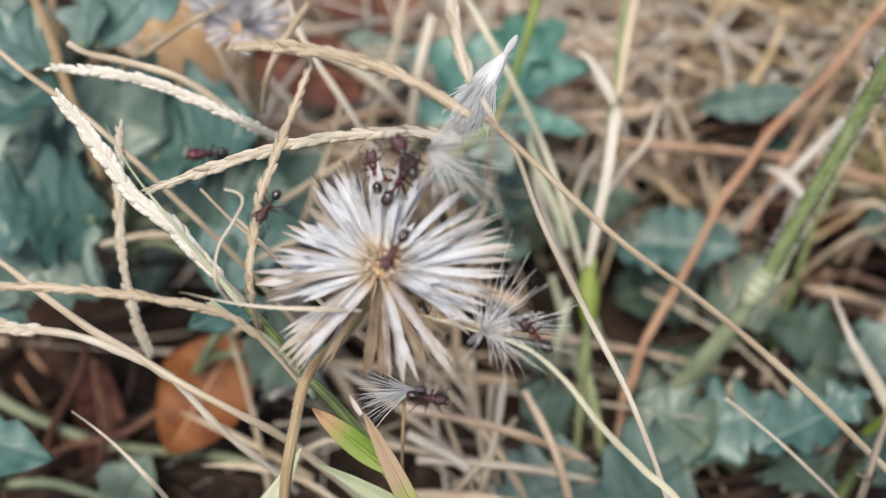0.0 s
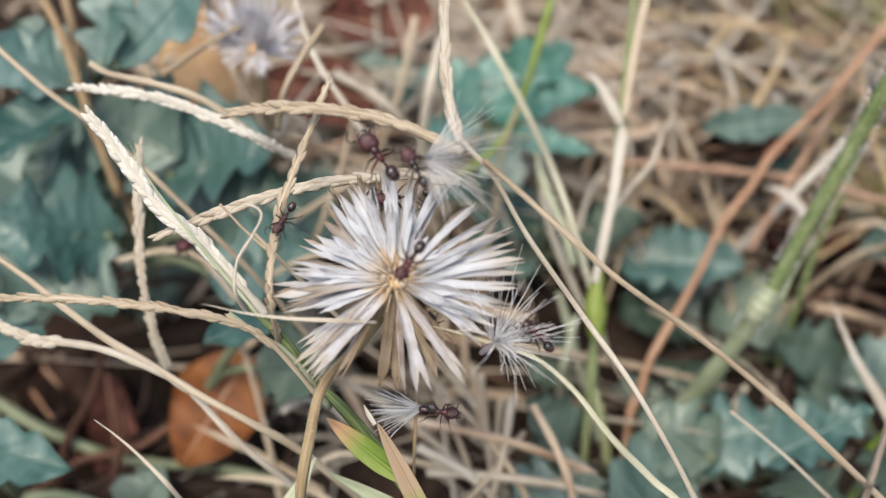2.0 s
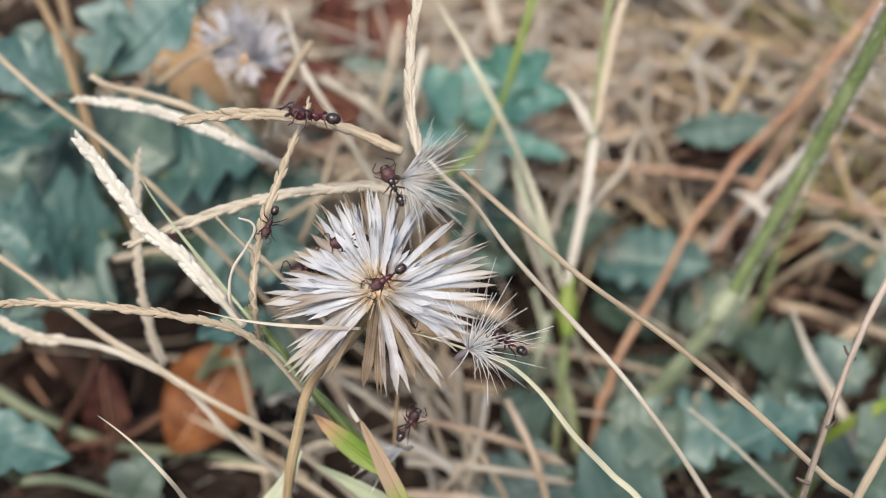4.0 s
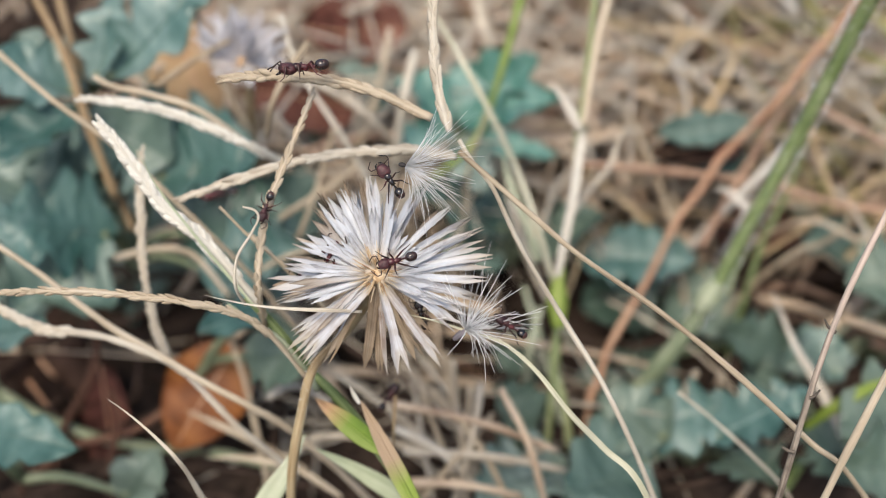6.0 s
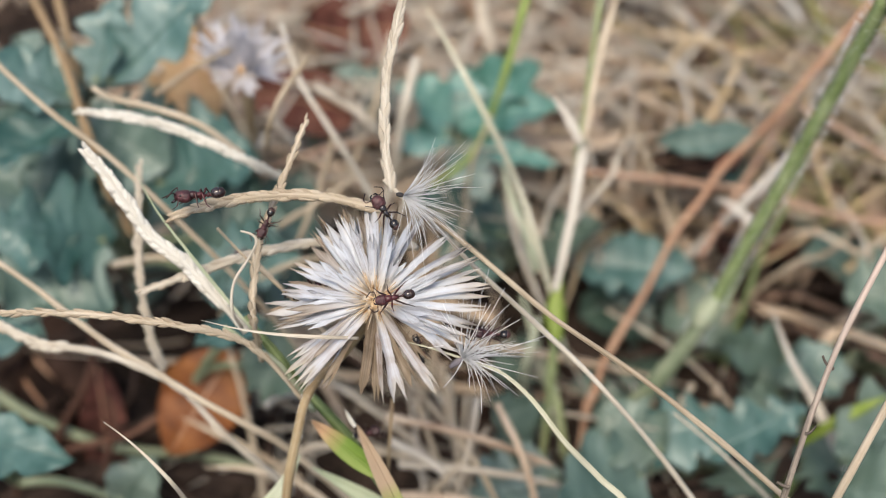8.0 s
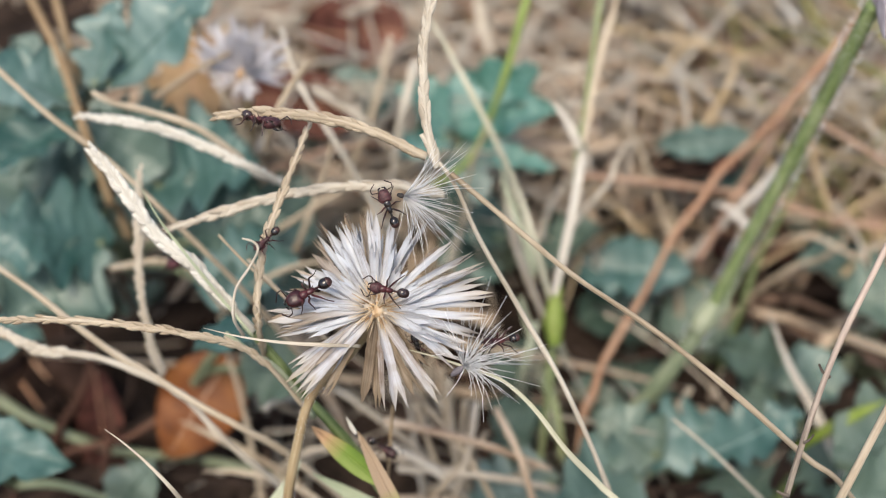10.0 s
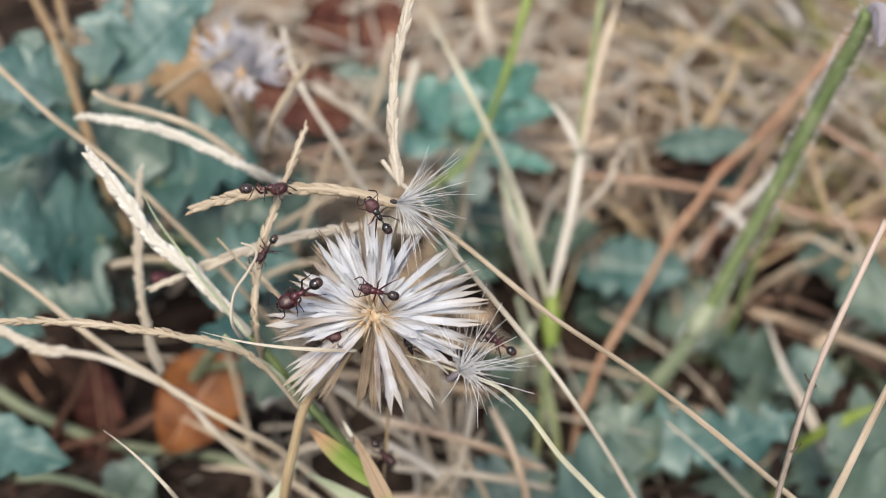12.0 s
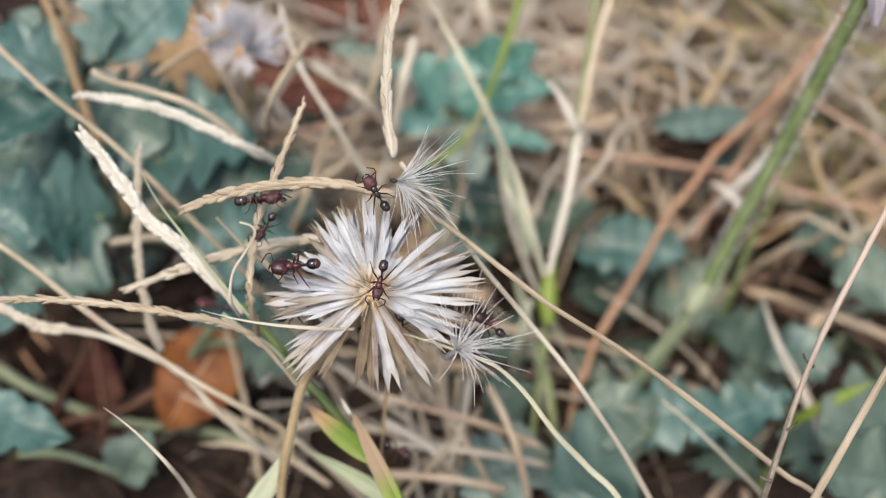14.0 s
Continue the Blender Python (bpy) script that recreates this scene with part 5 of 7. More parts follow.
tall_spike = spike([(-0.0024, 0.0128, 0.1096), (-0.0034, 0.0173, 0.1145), (-0.0033, 0.0223, 0.1201), (-0.0021, 0.0273, 0.1256), (-0.0010, 0.0308, 0.1295)], 0.00056, STRAW_PALE, "pale upright twisted grass spike", spread=4, size=0.0042, gap=0.001)
knotty = stalk([(0.0439, -0.0202, 0.0771), (0.0455, -0.0166, 0.0853), (0.0471, -0.0132, 0.0912), (0.0507, -0.0070, 0.0981), (0.0560, 0.0001, 0.1059), (0.0592, 0.0043, 0.1107)], 0.00078, 0.00056, KNOT, "dark weathered knotty dry stem", swell=((0.2, 0.006, 0.45), (0.33, 0.007, 0.5), (0.45, 0.006, 0.3)), wobble=0.06, rooted=True)
put("stub", (*sweep(spline([(0.0448, -0.0188, 0.0829), (0.0439, -0.0186, 0.0831), (0.0432, -0.0183, 0.0834)]), round_section(0.00028, 0.00016, 6)), KNOT), knotty, knotty.location)
put("stub", (*sweep(spline([(0.0462, -0.0151, 0.0891), (0.0469, -0.0149, 0.0893), (0.0476, -0.0144, 0.0899)]), round_section(0.00024, 0.00012, 6)), KNOT), knotty, knotty.location)
put("stub", (*sweep(spline([(0.0497, -0.0096, 0.0952), (0.0488, -0.0091, 0.0957), (0.0483, -0.0085, 0.0965)]), round_section(0.00026, 0.00014, 6)), KNOT), knotty, knotty.location)
ribbed = stalk([(0.0496, -0.0210, 0.0783), (0.0521, -0.0182, 0.0857), (0.0555, -0.0139, 0.0904), (0.0606, -0.0075, 0.0975)], 0.00085, 0.00071, STRAW, "ribbed tan dry stem", rooted=True)
blade([(0.0440, -0.0240, -0.0030), (0.0352, -0.0222, 0.0500), (0.0271, -0.0170, 0.0723), (0.0217, -0.0130, 0.0767), (0.0168, -0.0116, 0.0824), (0.0124, -0.0079, 0.0866), (0.0083, -0.0055, 0.0892), (0.0042, -0.0045, 0.0903), (-0.0010, -0.0034, 0.0916), (-0.0063, -0.0025, 0.0925)], 0.00104, STRAW_SAGE, "pale drying grass leaf arching under the flower head", 0.35, 0.25)


# ---- flower heads: dry spread bracts round a bare receptacle ----
def bract_mesh(name, length, width, curl, mat, seed, split=0.0):
    """A papery strap-shaped bract along +x: shallow channel, ragged margins, a drawn-out tip that may be torn in two."""
    rnd = random.Random(seed)
    verts, faces, uvs = [], [], []
    n, across = 20, 6
    ph, ph2 = rnd.uniform(0, 6), rnd.uniform(0, 6)
    broad, sharp, hook = rnd.uniform(0.15, 0.4), rnd.uniform(0.7, 1.6), rnd.uniform(-0.1, 0.1)
    roll, cup = rnd.uniform(-0.8, 0.8), rnd.uniform(0.05, 0.28)
    for lower in (0, 1):
        for i in range(n + 1):
            s = i / n
            grow = 0.62 + 0.38 * min(1.0, s / broad) ** 0.8
            taper = 1.0 - 0.15 * s if s < 0.8 else 0.88 * max(0.26, 1 - ((s - 0.8) / 0.2) ** (1.9 * sharp))
            w = width / 2 * grow * taper
            turn = roll * s
            for k in range(across + 1):
                v = 2 * k / across - 1
                ragged = 1 + (0.07 * math.sin(s * 41 + ph * v) + 0.05 * math.sin(s * 73 + ph2)) * abs(v)
                gap = split * width * max(0.0, s - 0.6) / 0.4 * (1 if v > 0 else -1) * (1 if k != across // 2 else 0)
                y = v * w * ragged + gap
                x = s * length * (1 - 0.05 * v * v * s * (1 + math.sin(ph)))
                if split and k == across // 2 and s > 0.7:
                    x = 0.7 * length + (s - 0.7) * 0.3 * length
                z = cup * w * v * v + 0.10 * w * math.sin(v * 5 + ph2)
                y, z = y * math.cos(turn) - z * math.sin(turn), y * math.sin(turn) + z * math.cos(turn)
                z += curl * length * s * s + 0.008 * length * math.sin(s * 6 + ph)
                y += hook * length * s * s + 0.006 * length * math.sin(s * 5 + ph2)
                verts.append(Vector((x, y, z - 0.00006 * lower)))
                uvs.append((v * 0.001 * (0.75 + 0.25 * grow), s * length))
    c, n1 = across + 1, (n + 1) * (across + 1)
    for i in range(n):
        for k in range(across):
            a, b, d, e = i * c + k, i * c + k + 1, (i + 1) * c + k + 1, (i + 1) * c + k
            faces.append((a, e, d, b))
            faces.append((n1 + a, n1 + b, n1 + d, n1 + e))
    rim = [i * c for i in range(n + 1)] + [n * c + k for k in range(1, c)] + [i * c + c - 1 for i in range(n - 1, -1, -1)] + [k for k in range(c - 2, 0, -1)]
    for a, b in zip(rim, rim[1:] + rim[:1]):
        faces.append((a, b, n1 + b, n1 + a))
    return mesh_of(name, verts, faces, uvs, mat)


def flower_head(centre, facing, up, rows, label, seed, scale=1.0, chaff=70):
    """rows: (angle anticlockwise from the side, length and width in millimetres, raise in degrees, material) for every bract."""
    rnd = random.Random(seed)
    z = Vector(facing).normalized()
    y = (Vector(up) - z * Vector(up).dot(z)).normalized()
    base = Matrix((y.cross(z), y, z)).transposed()
    root = new("flower_head")
    root.location = centre
    tagged(root, label, "flower head", "dry flower heads")
    for i, (a, length, width, lift, mat) in enumerate(rows):
        me = bract_mesh("bract", length * 0.001 * scale, width * 0.00118 * rnd.uniform(0.84, 1.08) * scale, rnd.uniform(-0.15, 0.12), mat, seed * 100 + i, rnd.choice((0.0, 0.15, 0.3, 0.4, 0.55)))
        m = base @ Matrix.Rotation(radians(a), 3, "Z") @ Matrix.Rotation(-radians(lift), 3, "Y") @ Matrix.Rotation(radians(rnd.uniform(-22, 22)), 3, "X")
        m = m.to_4x4()
        r = 0.0007 * scale
        m.translation = base @ Vector((r * math.cos(radians(a)), r * math.sin(radians(a)), rnd.uniform(-0.0006, 0.0004) * scale))
        ob = new("bract", me)
        ob.parent = root
        ob.matrix_local = m
    # receptacle: a low pitted dome with short chaff
    verts, faces = [], []
    rings, seg = 6, 14
    for i in range(rings + 1):
        el = math.pi / 2 * i / rings
        for k in range(seg):
            a = k * math.tau / seg
            r = 0.0013 * scale * math.cos(el) * (1 + 0.12 * math.sin(7 * a + 3 * i))
            verts.append(base @ Vector((r * math.cos(a), r * math.sin(a), 0.0009 * scale * math.sin(el) - 0.0002)))
    for i in range(rings):
        for k in range(seg):
            faces.append((i * seg + k, i * seg + (k + 1) % seg, (i + 1) * seg + (k + 1) % seg, (i + 1) * seg + k))
    faces.append(tuple(range(seg - 1, -1, -1)))
    ob = new("receptacle", mesh_of("receptacle", verts, faces, None, BRACT_BASE))
    ob.parent = root
    tagged(ob, "bare orange-tan receptacle")
    for i in range(chaff):
        a, rr = rnd.uniform(0, math.tau), 0.0019 * scale * math.sqrt(rnd.random())
        p = base @ Vector((rr * math.cos(a), rr * math.sin(a), 0.0007 * scale))
        d = base @ Vector((math.cos(a) * 0.8, math.sin(a) * 0.8, rnd.uniform(0.05, 0.8)))
        q = p + d * rnd.uniform(0.0008, 0.0032) * scale
        v, f, u = sweep([p, p.lerp(q, 0.5), q], round_section(0.00013 * scale, 0.00004 * scale, 5))
        c = new("chaff", mesh_of("chaff", v, f, u, BRACT_BASE if i % 3 else BRACT_CREAM))
        c.parent = root
    return root


FACE = (-0.05, -0.62, 0.78)
W, O, B, T = BRACT, BRACT_OLD, BRACT_BROWN, BRACT_STREAKED
UPPER = [
    (1, 14.6, 1.05, 5, W), (8, 15.0, 1.0, 8, W), (13, 14.2, 1.15, 4, W), (20, 14.8, 1.2, 8, W), (24, 13.6, 0.9, 12, W),
    (33, 14.4, 1.0, 8, W), (43, 12.5, 0.9, 10, W), (46, 11.6, 0.7, 2, O), (62, 13.6, 0.95, 10, W), (67, 11.4, 0.9, 16, W),
    (76, 11.6, 1.1, 14, W), (82, 12.4, 0.8, 4, O), (88, 12.4, 1.1, 12, W), (94, 12.9, 1.15, 12, W), (99, 13.2, 0.7, 2, O)]
CROWN = [
    (104, 10.8, 1.1, 14, W), (109, 12.6, 0.7, 6, O), (113, 13.4, 0.75, 2, O), (117, 11.8, 1.2, 12, W), (122, 13.9, 0.65, 2, O),
    (126, 12.2, 1.0, 10, W), (131, 13.0, 0.7, 4, O), (136, 12.4, 1.1, 10, W), (143, 11.2, 1.0, 8, O), (149, 11.2, 1.2, 12, W),
    (154, 12.2, 0.8, 2, O), (160, 11.2, 1.2, 10, W), (167, 12.0, 1.1, 4, O), (172, 12.2, 1.1, 10, W), (178, 12.2, 1.2, 6, W)]
LOWER = [
    (183, 13.2, 0.9, 0, O), (187, 13.6, 1.3, 6, W), (193, 12.6, 0.9, 2, O), (198, 12.2, 0.9, 6, W), (204, 9.0, 0.9, 8, W),
    (216, 12.4, 0.9, -4, W), (220, 14.0, 1.05, 2, W), (226, 13.6, 1.1, 4, W), (231, 14.0, 1.15, 2, W), (235, 12.4, 0.8, -6, B),
    (262, 11.2, 1.2, -8, B), (271, 12.2, 1.1, -6, B), (275, 11.8, 1.0, 0, W), (283, 12.0, 1.1, 2, W), (291, 11.0, 0.9, -10, B)]
SIDE = [
    (300, 12.9, 1.0, 0, W), (305, 13.6, 1.05, 3, W), (311, 9.0, 0.7, -8, B), (330, 11.2, 1.05, 4, W),
    (337, 12.4, 1.1, 4, W), (343, 12.0, 0.9, 8, W), (348, 14.0, 1.15, 4, W), (354, 14.2, 1.0, 8, W), (15, 9.5, 1.0, 20, W),
    (70, 8.5, 1.1, 26, W), (96, 9.0, 1.2, 24, W), (125, 9.0, 1.2, 22, W), (150, 8.5, 1.2, 20, W), (175, 8.5, 1.2, 18, W)]
rnd = random.Random(12)
LOWER = [(a, l + (0.9 if 210 < a < 300 else 0.3), w, e, T if m is W and a > 210 else m) for a, l, w, e, m in LOWER]
SIDE = [(a, l + (0.9 if 290 < a < 335 else 0.0), w, e, T if m is W and 290 < a < 312 else m) for a, l, w, e, m in SIDE]
CROWN = [(a, l - 0.5, w, e, m) for a, l, w, e, m in CROWN]
FRINGE = [(rnd.uniform(-32, 52), rnd.uniform(8.0, 13.0), rnd.uniform(0.45, 0.9), rnd.uniform(0, 16), W) for _ in range(5)]
FRINGE += [(rnd.uniform(58, 205), rnd.uniform(9.0, 13.4), rnd.uniform(0.4, 0.9), rnd.uniform(0, 18), rnd.choice((W, W, O))) for _ in range(15)]
FRINGE += [(rnd.uniform(-38, 200), rnd.uniform(5.5, 9.0), rnd.uniform(0.7, 1.2), rnd.uniform(8, 24), W) for _ in range(20)]
FRINGE += [(rnd.uniform(215, 236), rnd.uniform(10.0, 13.4), rnd.uniform(0.5, 0.9), rnd.uniform(-6, 4), rnd.choice((W, O))) for _ in range(5)]
flower = flower_head((-0.0085, 0.0008, 0.0962), FACE, (0, 0.75, 0.66), UPPER + CROWN + LOWER + SIDE + FRINGE, "spent dry flower head with spread silvery-white papery bracts", 5)
put("flower_stalk", (*sweep(spline([(-0.0088, 0.0016, 0.0929), (-0.0140, 0.0035, 0.0824), (-0.0179, -0.0025, 0.0820), (-0.0197, -0.0067, 0.0774), (-0.0219, -0.0115, 0.0657), (-0.0232, -0.0130, 0.0400), (-0.0225, -0.0120, -0.0030)]), round_section(0.00066, 0.00078, 10, 0.05, 3)), STEM_OLIVE), flower, flower.location, "tan downy stalk")
bristles(flower, [(-0.0140, 0.0035, 0.0824), (-0.0179, -0.0025, 0.0820), (-0.0197, -0.0067, 0.0774), (-0.0219, -0.0115, 0.0657)], 0.00066, 420, 8, 0.5)
rnd = random.Random(9)
far_flower = flower_head((-0.0378, 0.0712, 0.0862), (-0.15, -0.55, 0.8), (0.25, 0.75, 0.66), [(rnd.uniform(-10, 190), rnd.uniform(5.5, 10.8), rnd.uniform(0.22, 0.5), rnd.uniform(4, 74), FLUFF) for _ in range(240)] + [
    (rnd.uniform(190, 350), rnd.uniform(3.0, 6.0), rnd.uniform(0.3, 0.6), rnd.uniform(0, 40), FLUFF) for _ in range(24)], "dry flower head with fluffy white bracts among weeds", 9, chaff=24)
put("flower_stalk", (*sweep(spline([(-0.0367, 0.0717, 0.0864), (-0.0384, 0.0759, 0.0743), (-0.0411, 0.0845, 0.0522)]), round_section(0.00112, 0.00101, 8, 0.05, 4)), STEM_TAN), far_flower, far_flower.location, "tan stalk")


# ---- loose seeds with their tufts of hairs ----
def seed_tuft(foot, direction, label, hairs=60, length=0.0065, spread=40, seed=1, seed_length=0.0022, bend=0.25, mess=0.08, hair=0.000055, husk=SEED, silk=0.0):
    rnd = random.Random(seed)
    root = new("seed_tuft")
    root.location = foot
    tagged(root, label, "seed", "tufted seeds")
    d = Vector(direction).normalized()
    o = d.orthogonal().normalized()
    q = d.cross(o)
    verts, faces, uvs = [], [], []
    for _ in range(hairs):
        a, e = rnd.uniform(0, math.tau), radians(spread) * math.sqrt(rnd.random()) * rnd.uniform(0.6, 1.15)
        h = d * math.cos(e) + (o * math.cos(a) + q * math.sin(a)) * math.sin(e)
        curl = Vector((rnd.uniform(-1, 1), rnd.uniform(-1, 1), rnd.uniform(-1, 1))) * mess
        ln = length * (0.45 + 0.65 * math.sqrt(rnd.random()))
        pts = [h * ln * s + ((h - d) * bend + curl) * ln * s * s for s in (0, 0.35, 0.7, 1)]
        v, f, u = sweep(pts, round_section(hair, hair * 0.5, 3, 0))
        k = len(verts)
        verts += v
        uvs += u
        faces += [tuple(i + k for i in face) for face in f]
    ob = new("pappus", mesh_of("pappus", verts, faces, uvs, HAIR))
    ob.parent = root
    tagged(ob, "fine white hairs")
    if silk:
        # hairs that still cling together as one pleated bundle
        pleat = [rnd.uniform(0.8, 1.2) for _ in range(26)]

        def bundle(s):
            r = silk * (0.3 + 0.7 * math.sin(math.pi * 0.5 * min(1.0, s * 1.25)) ** 1.3)
            return [(r * p * (1 - 0.25 * s * (k % 2)) * math.cos(k * math.tau / 26), r * p * (1 - 0.25 * s * (k % 2)) * math.sin(k * math.tau / 26)) for k, p in enumerate(pleat)]
        v, f, u = sweep([d * length * 0.1 * k for k in range(8)], bundle)
        ob = new("silk", mesh_of("silk", v, f, u, HAIR))
        ob.parent = root
        tagged(ob, "silky white bundle of clinging hairs")
    fat = min(1.0, 0.35 + seed_length / 0.004)
    line = [d * (0.0001 - seed_length * s) for s in (0, 0.2, 0.4, 0.6, 0.8, 1.0)]
    v, f, u = sweep(line, lambda s: [(0.00048 * fat * (0.35 + math.sin(math.pi * min(1, s * 0.85 + 0.08)) * 0.8) * math.cos(a * math.tau / 7), 0.00042 * fat * (0.35 + math.sin(math.pi * min(1, s * 0.85 + 0.08)) * 0.8) * math.sin(a * math.tau / 7)) for a in range(7)])
    ob = new("achene", mesh_of("achene", v, f, u, husk))
    ob.parent = root
    tagged(ob, {PAPPUS: "smooth white seed", SEED: "ribbed grey seed", SEED_DARK: "tiny black seed"}[husk])
    return root


fan_tuft = seed_tuft((-0.0044, 0.0060, 0.1104), (1.0, -0.12, -0.16), "white tufted seed held by ants on a spike", 95, 0.0082, 66, 21, 0.0010, 0.2, 0.34, 0.00005, SEED_DARK)
seed_tuft((0.0031, -0.0042, 0.0906), (0.75, 0.3, 0.5), "grey tufted seed resting on a drying grass leaf", 90, 0.0066, 82, 22, 0.0022, 0.1, 0.75, 0.00008)
shut_tuft = seed_tuft((0.0079, 0.0310, 0.1075), (-0.62, -0.42, -0.55), "closed white tufted seed hanging on a spike", 620, 0.0096, 10, 23, 0.0034, 0.8, 0.1, 0.0001, PAPPUS, 0.0017)
low_tuft = seed_tuft((-0.0057, 0.0034, 0.0716), (-0.95, -0.05, -0.1), "white tufted seed carried under the flower head", 60, 0.0075, 32, 24, 0.0016, 0.3)


# ---- ants ----
def ball(center, radii, mat, name, squash=0.0, seg=16, rings=10, tilt=0.0, box=1.0, notch=0.0):
    """A rounded body: squash makes one end broader, box below 1 squares it off, notch dents the hind end."""
    verts, faces = [], []

    def square(c):
        return math.copysign(abs(c) ** box, c)
    for i in range(rings + 1):
        el = -math.pi / 2 + math.pi * i / rings
        for k in range(seg):
            a = k * math.tau / seg
            x, y, z = square(math.sin(el)), square(math.cos(el)) * square(math.cos(a)), square(math.cos(el)) * square(math.sin(a))
            g = 1 + squash * x
            if notch and x < 0:
                x += notch * math.exp(-(y / 0.4) ** 2) * -x
            v = Vector((x * radii[0], y * radii[1] * g, z * radii[2] * g))
            v = Matrix.Rotation(-tilt, 3, "Y") @ v
            verts.append(v + Vector(center))
    for i in range(rings):
        for k in range(seg):
            faces.append((i * seg + k, i * seg + (k + 1) % seg, (i + 1) * seg + (k + 1) % seg, (i + 1) * seg + k))
    return mesh_of(name, verts, faces, None, mat)


def limb(points, r0, r1, mat, name, swell=()):
    """A jointed limb: straight pieces with tight knees between them."""
    c, line = [Vector(q) for q in points], []
    for i, q in enumerate(c):
        if 0 < i < len(c) - 1:
            line += [q.lerp(c[i - 1], 0.14), q + (c[i - 1] + c[i + 1] - 2 * q) * 0.02, q.lerp(c[i + 1], 0.14)]
        else:
            line.append(q)
    v, f, u = sweep(line, round_section(r0, r1, 6, 0, 0, swell), Vector((0.3, 0.1, 1)))
    return mesh_of(name, v, f, None, mat)


def ant(label, length, head_mat, body_mat, gaster_mat, big_head=1.0, seed=0):
    """An ant along +x, feet at z = 0, one unit long before scaling."""
    rnd = random.Random(seed)
    root = new("ant")
    tagged(root, label, "ant", "ants")

    def part(name, me, parent=root, lab=""):
        ob = new(name, me)
        ob.parent = parent
        return tagged(ob, lab)

    z = 0.17
    h = 0.135 * big_head
    hx = 0.31 + h * 0.45
    head = part("head", ball((hx, 0, z + 0.03), (h * 1.12, h * 1.0, h * 0.74), head_mat, "head", -0.14, 20, 14, 0.25, 0.82, 0.22), lab="broad grooved head")
    for s in (1, -1):
        part("eye", ball((hx + h * 0.1, s * h * 0.93, z + 0.07), (0.024, 0.014, 0.02), ANT_DARK, "eye", 0, 8, 5), head)
        part("mandible", limb([(hx + h * 0.9, s * h * 0.55, z - 0.02), (hx + h * 1.3, s * h * 0.5, z - 0.05), (hx + h * 1.48, s * 0.015, z - 0.06)], h * 0.2, h * 0.07, ANT_DARK, "mandible"), head)
        part("antenna", limb([(hx + h * 0.7, s * h * 0.4, z + 0.08), (hx + h * 0.9, s * (h + 0.1), z + 0.17), (hx + h * 0.9 + 0.1, s * (h + 0.11), z + 0.12), (hx + h + 0.2, s * (h * 0.8 + rnd.uniform(-0.02, 0.05)), z + 0.03 + rnd.uniform(-0.03, 0.05))], 0.012, 0.014, ANT_LEG, "antenna"), head)
    thorax = part("thorax", ball((0.19, 0, z + 0.035), (0.105, 0.088, 0.085), body_mat, "thorax", 0.16, box=0.92))
    part("neck", ball((0.28, 0, z + 0.025), (0.06, 0.05, 0.05), body_mat, "neck"), thorax)
    waist = part("waist", ball((0.045, 0, z + 0.01), (0.11, 0.062, 0.066), body_mat, "waist", 0.2, tilt=0.18, box=0.9))
    for s in (1, -1):
        part("spine", limb([(-0.02, s * 0.04, z + 0.05), (-0.045, s * 0.05, z + 0.085), (-0.07, s * 0.055, z + 0.1)], 0.014, 0.004, body_mat, "spine"), waist)
    part("petiole", ball((-0.095, 0, z), (0.04, 0.028, 0.05), body_mat, "petiole", tilt=0.3))
    part("petiole", ball((-0.152, 0, z), (0.036, 0.038, 0.044), body_mat, "petiole"))
    gaster = part("gaster", ball((-0.29, 0, z + 0.02), (0.142, 0.116, 0.112), gaster_mat, "gaster", 0.1, 18, 12))
    part("gaster_band", ball((-0.345, 0, z + 0.02), (0.094, 0.107, 0.104), ANT_LEG, "gaster_band", 0.05), gaster)
    for s in (1, -1):
        for x, reach, ahead in ((0.22, 0.24, 0.22), (0.13, 0.28, -0.02), (0.06, 0.3, -0.28)):
            j = rnd.uniform(-0.06, 0.06)
            joint = Vector((x, s * 0.05, z - 0.03))
            bends = [(x, s * 0.05, z - 0.03), (x + ahead * 0.15, s * 0.1, z - 0.05), (x + ahead * 0.55 + j, s * reach * 0.72, z + 0.1), (x + ahead * 0.9 + j, s * reach * 0.97, 0.05), (x + ahead * 1.25 + j, s * (reach + 0.06), 0.0)]
            leg = part("leg", limb([Vector(q) - joint for q in bends], 0.024, 0.008, ANT_LEG if rnd.random() < 0.6 else ANT_RED, "leg", ((0.32, 0.14, 0.35),)))
            leg.location = joint
    root.scale = (length, length, length)
    return root


ANTS = {}
ANTS["middle"] = ant("dark red ant with a black abdomen on the flower head", 0.0054, ANT_HEAD, ANT_RED, ANT_DARK, 0.95, 1)
ANTS["walker"] = ant("dark red big-headed ant on a tan grass spike", 0.0066, ANT_HEAD, ANT_RED, ANT_DARK, 1.22, 2)
ANTS["holder"] = ant("brown ant gripping a white seed tuft", 0.0052, ANT_HEAD, ANT_DARK, ANT_DARK, 1.2, 3)
ANTS["second"] = ant("dark red ant among bracts and spikes", 0.0052, ANT_HEAD, ANT_RED, ANT_DARK, 1.1, 4)
ANTS["climber"] = ant("small brown ant on an upright grass spike", 0.0046, ANT_HEAD, ANT_HEAD, ANT_DARK, 1.0, 5)
ANTS["under"] = ant("small dark ant under the flower head", 0.0044, ANT_DARK, ANT_DARK, ANT_DARK, 1.0, 6)
ANTS["tuft"] = ant("dark red ant beside a tufted seed", 0.0052, ANT_RED, ANT_RED, ANT_DARK, 1.0, 7)
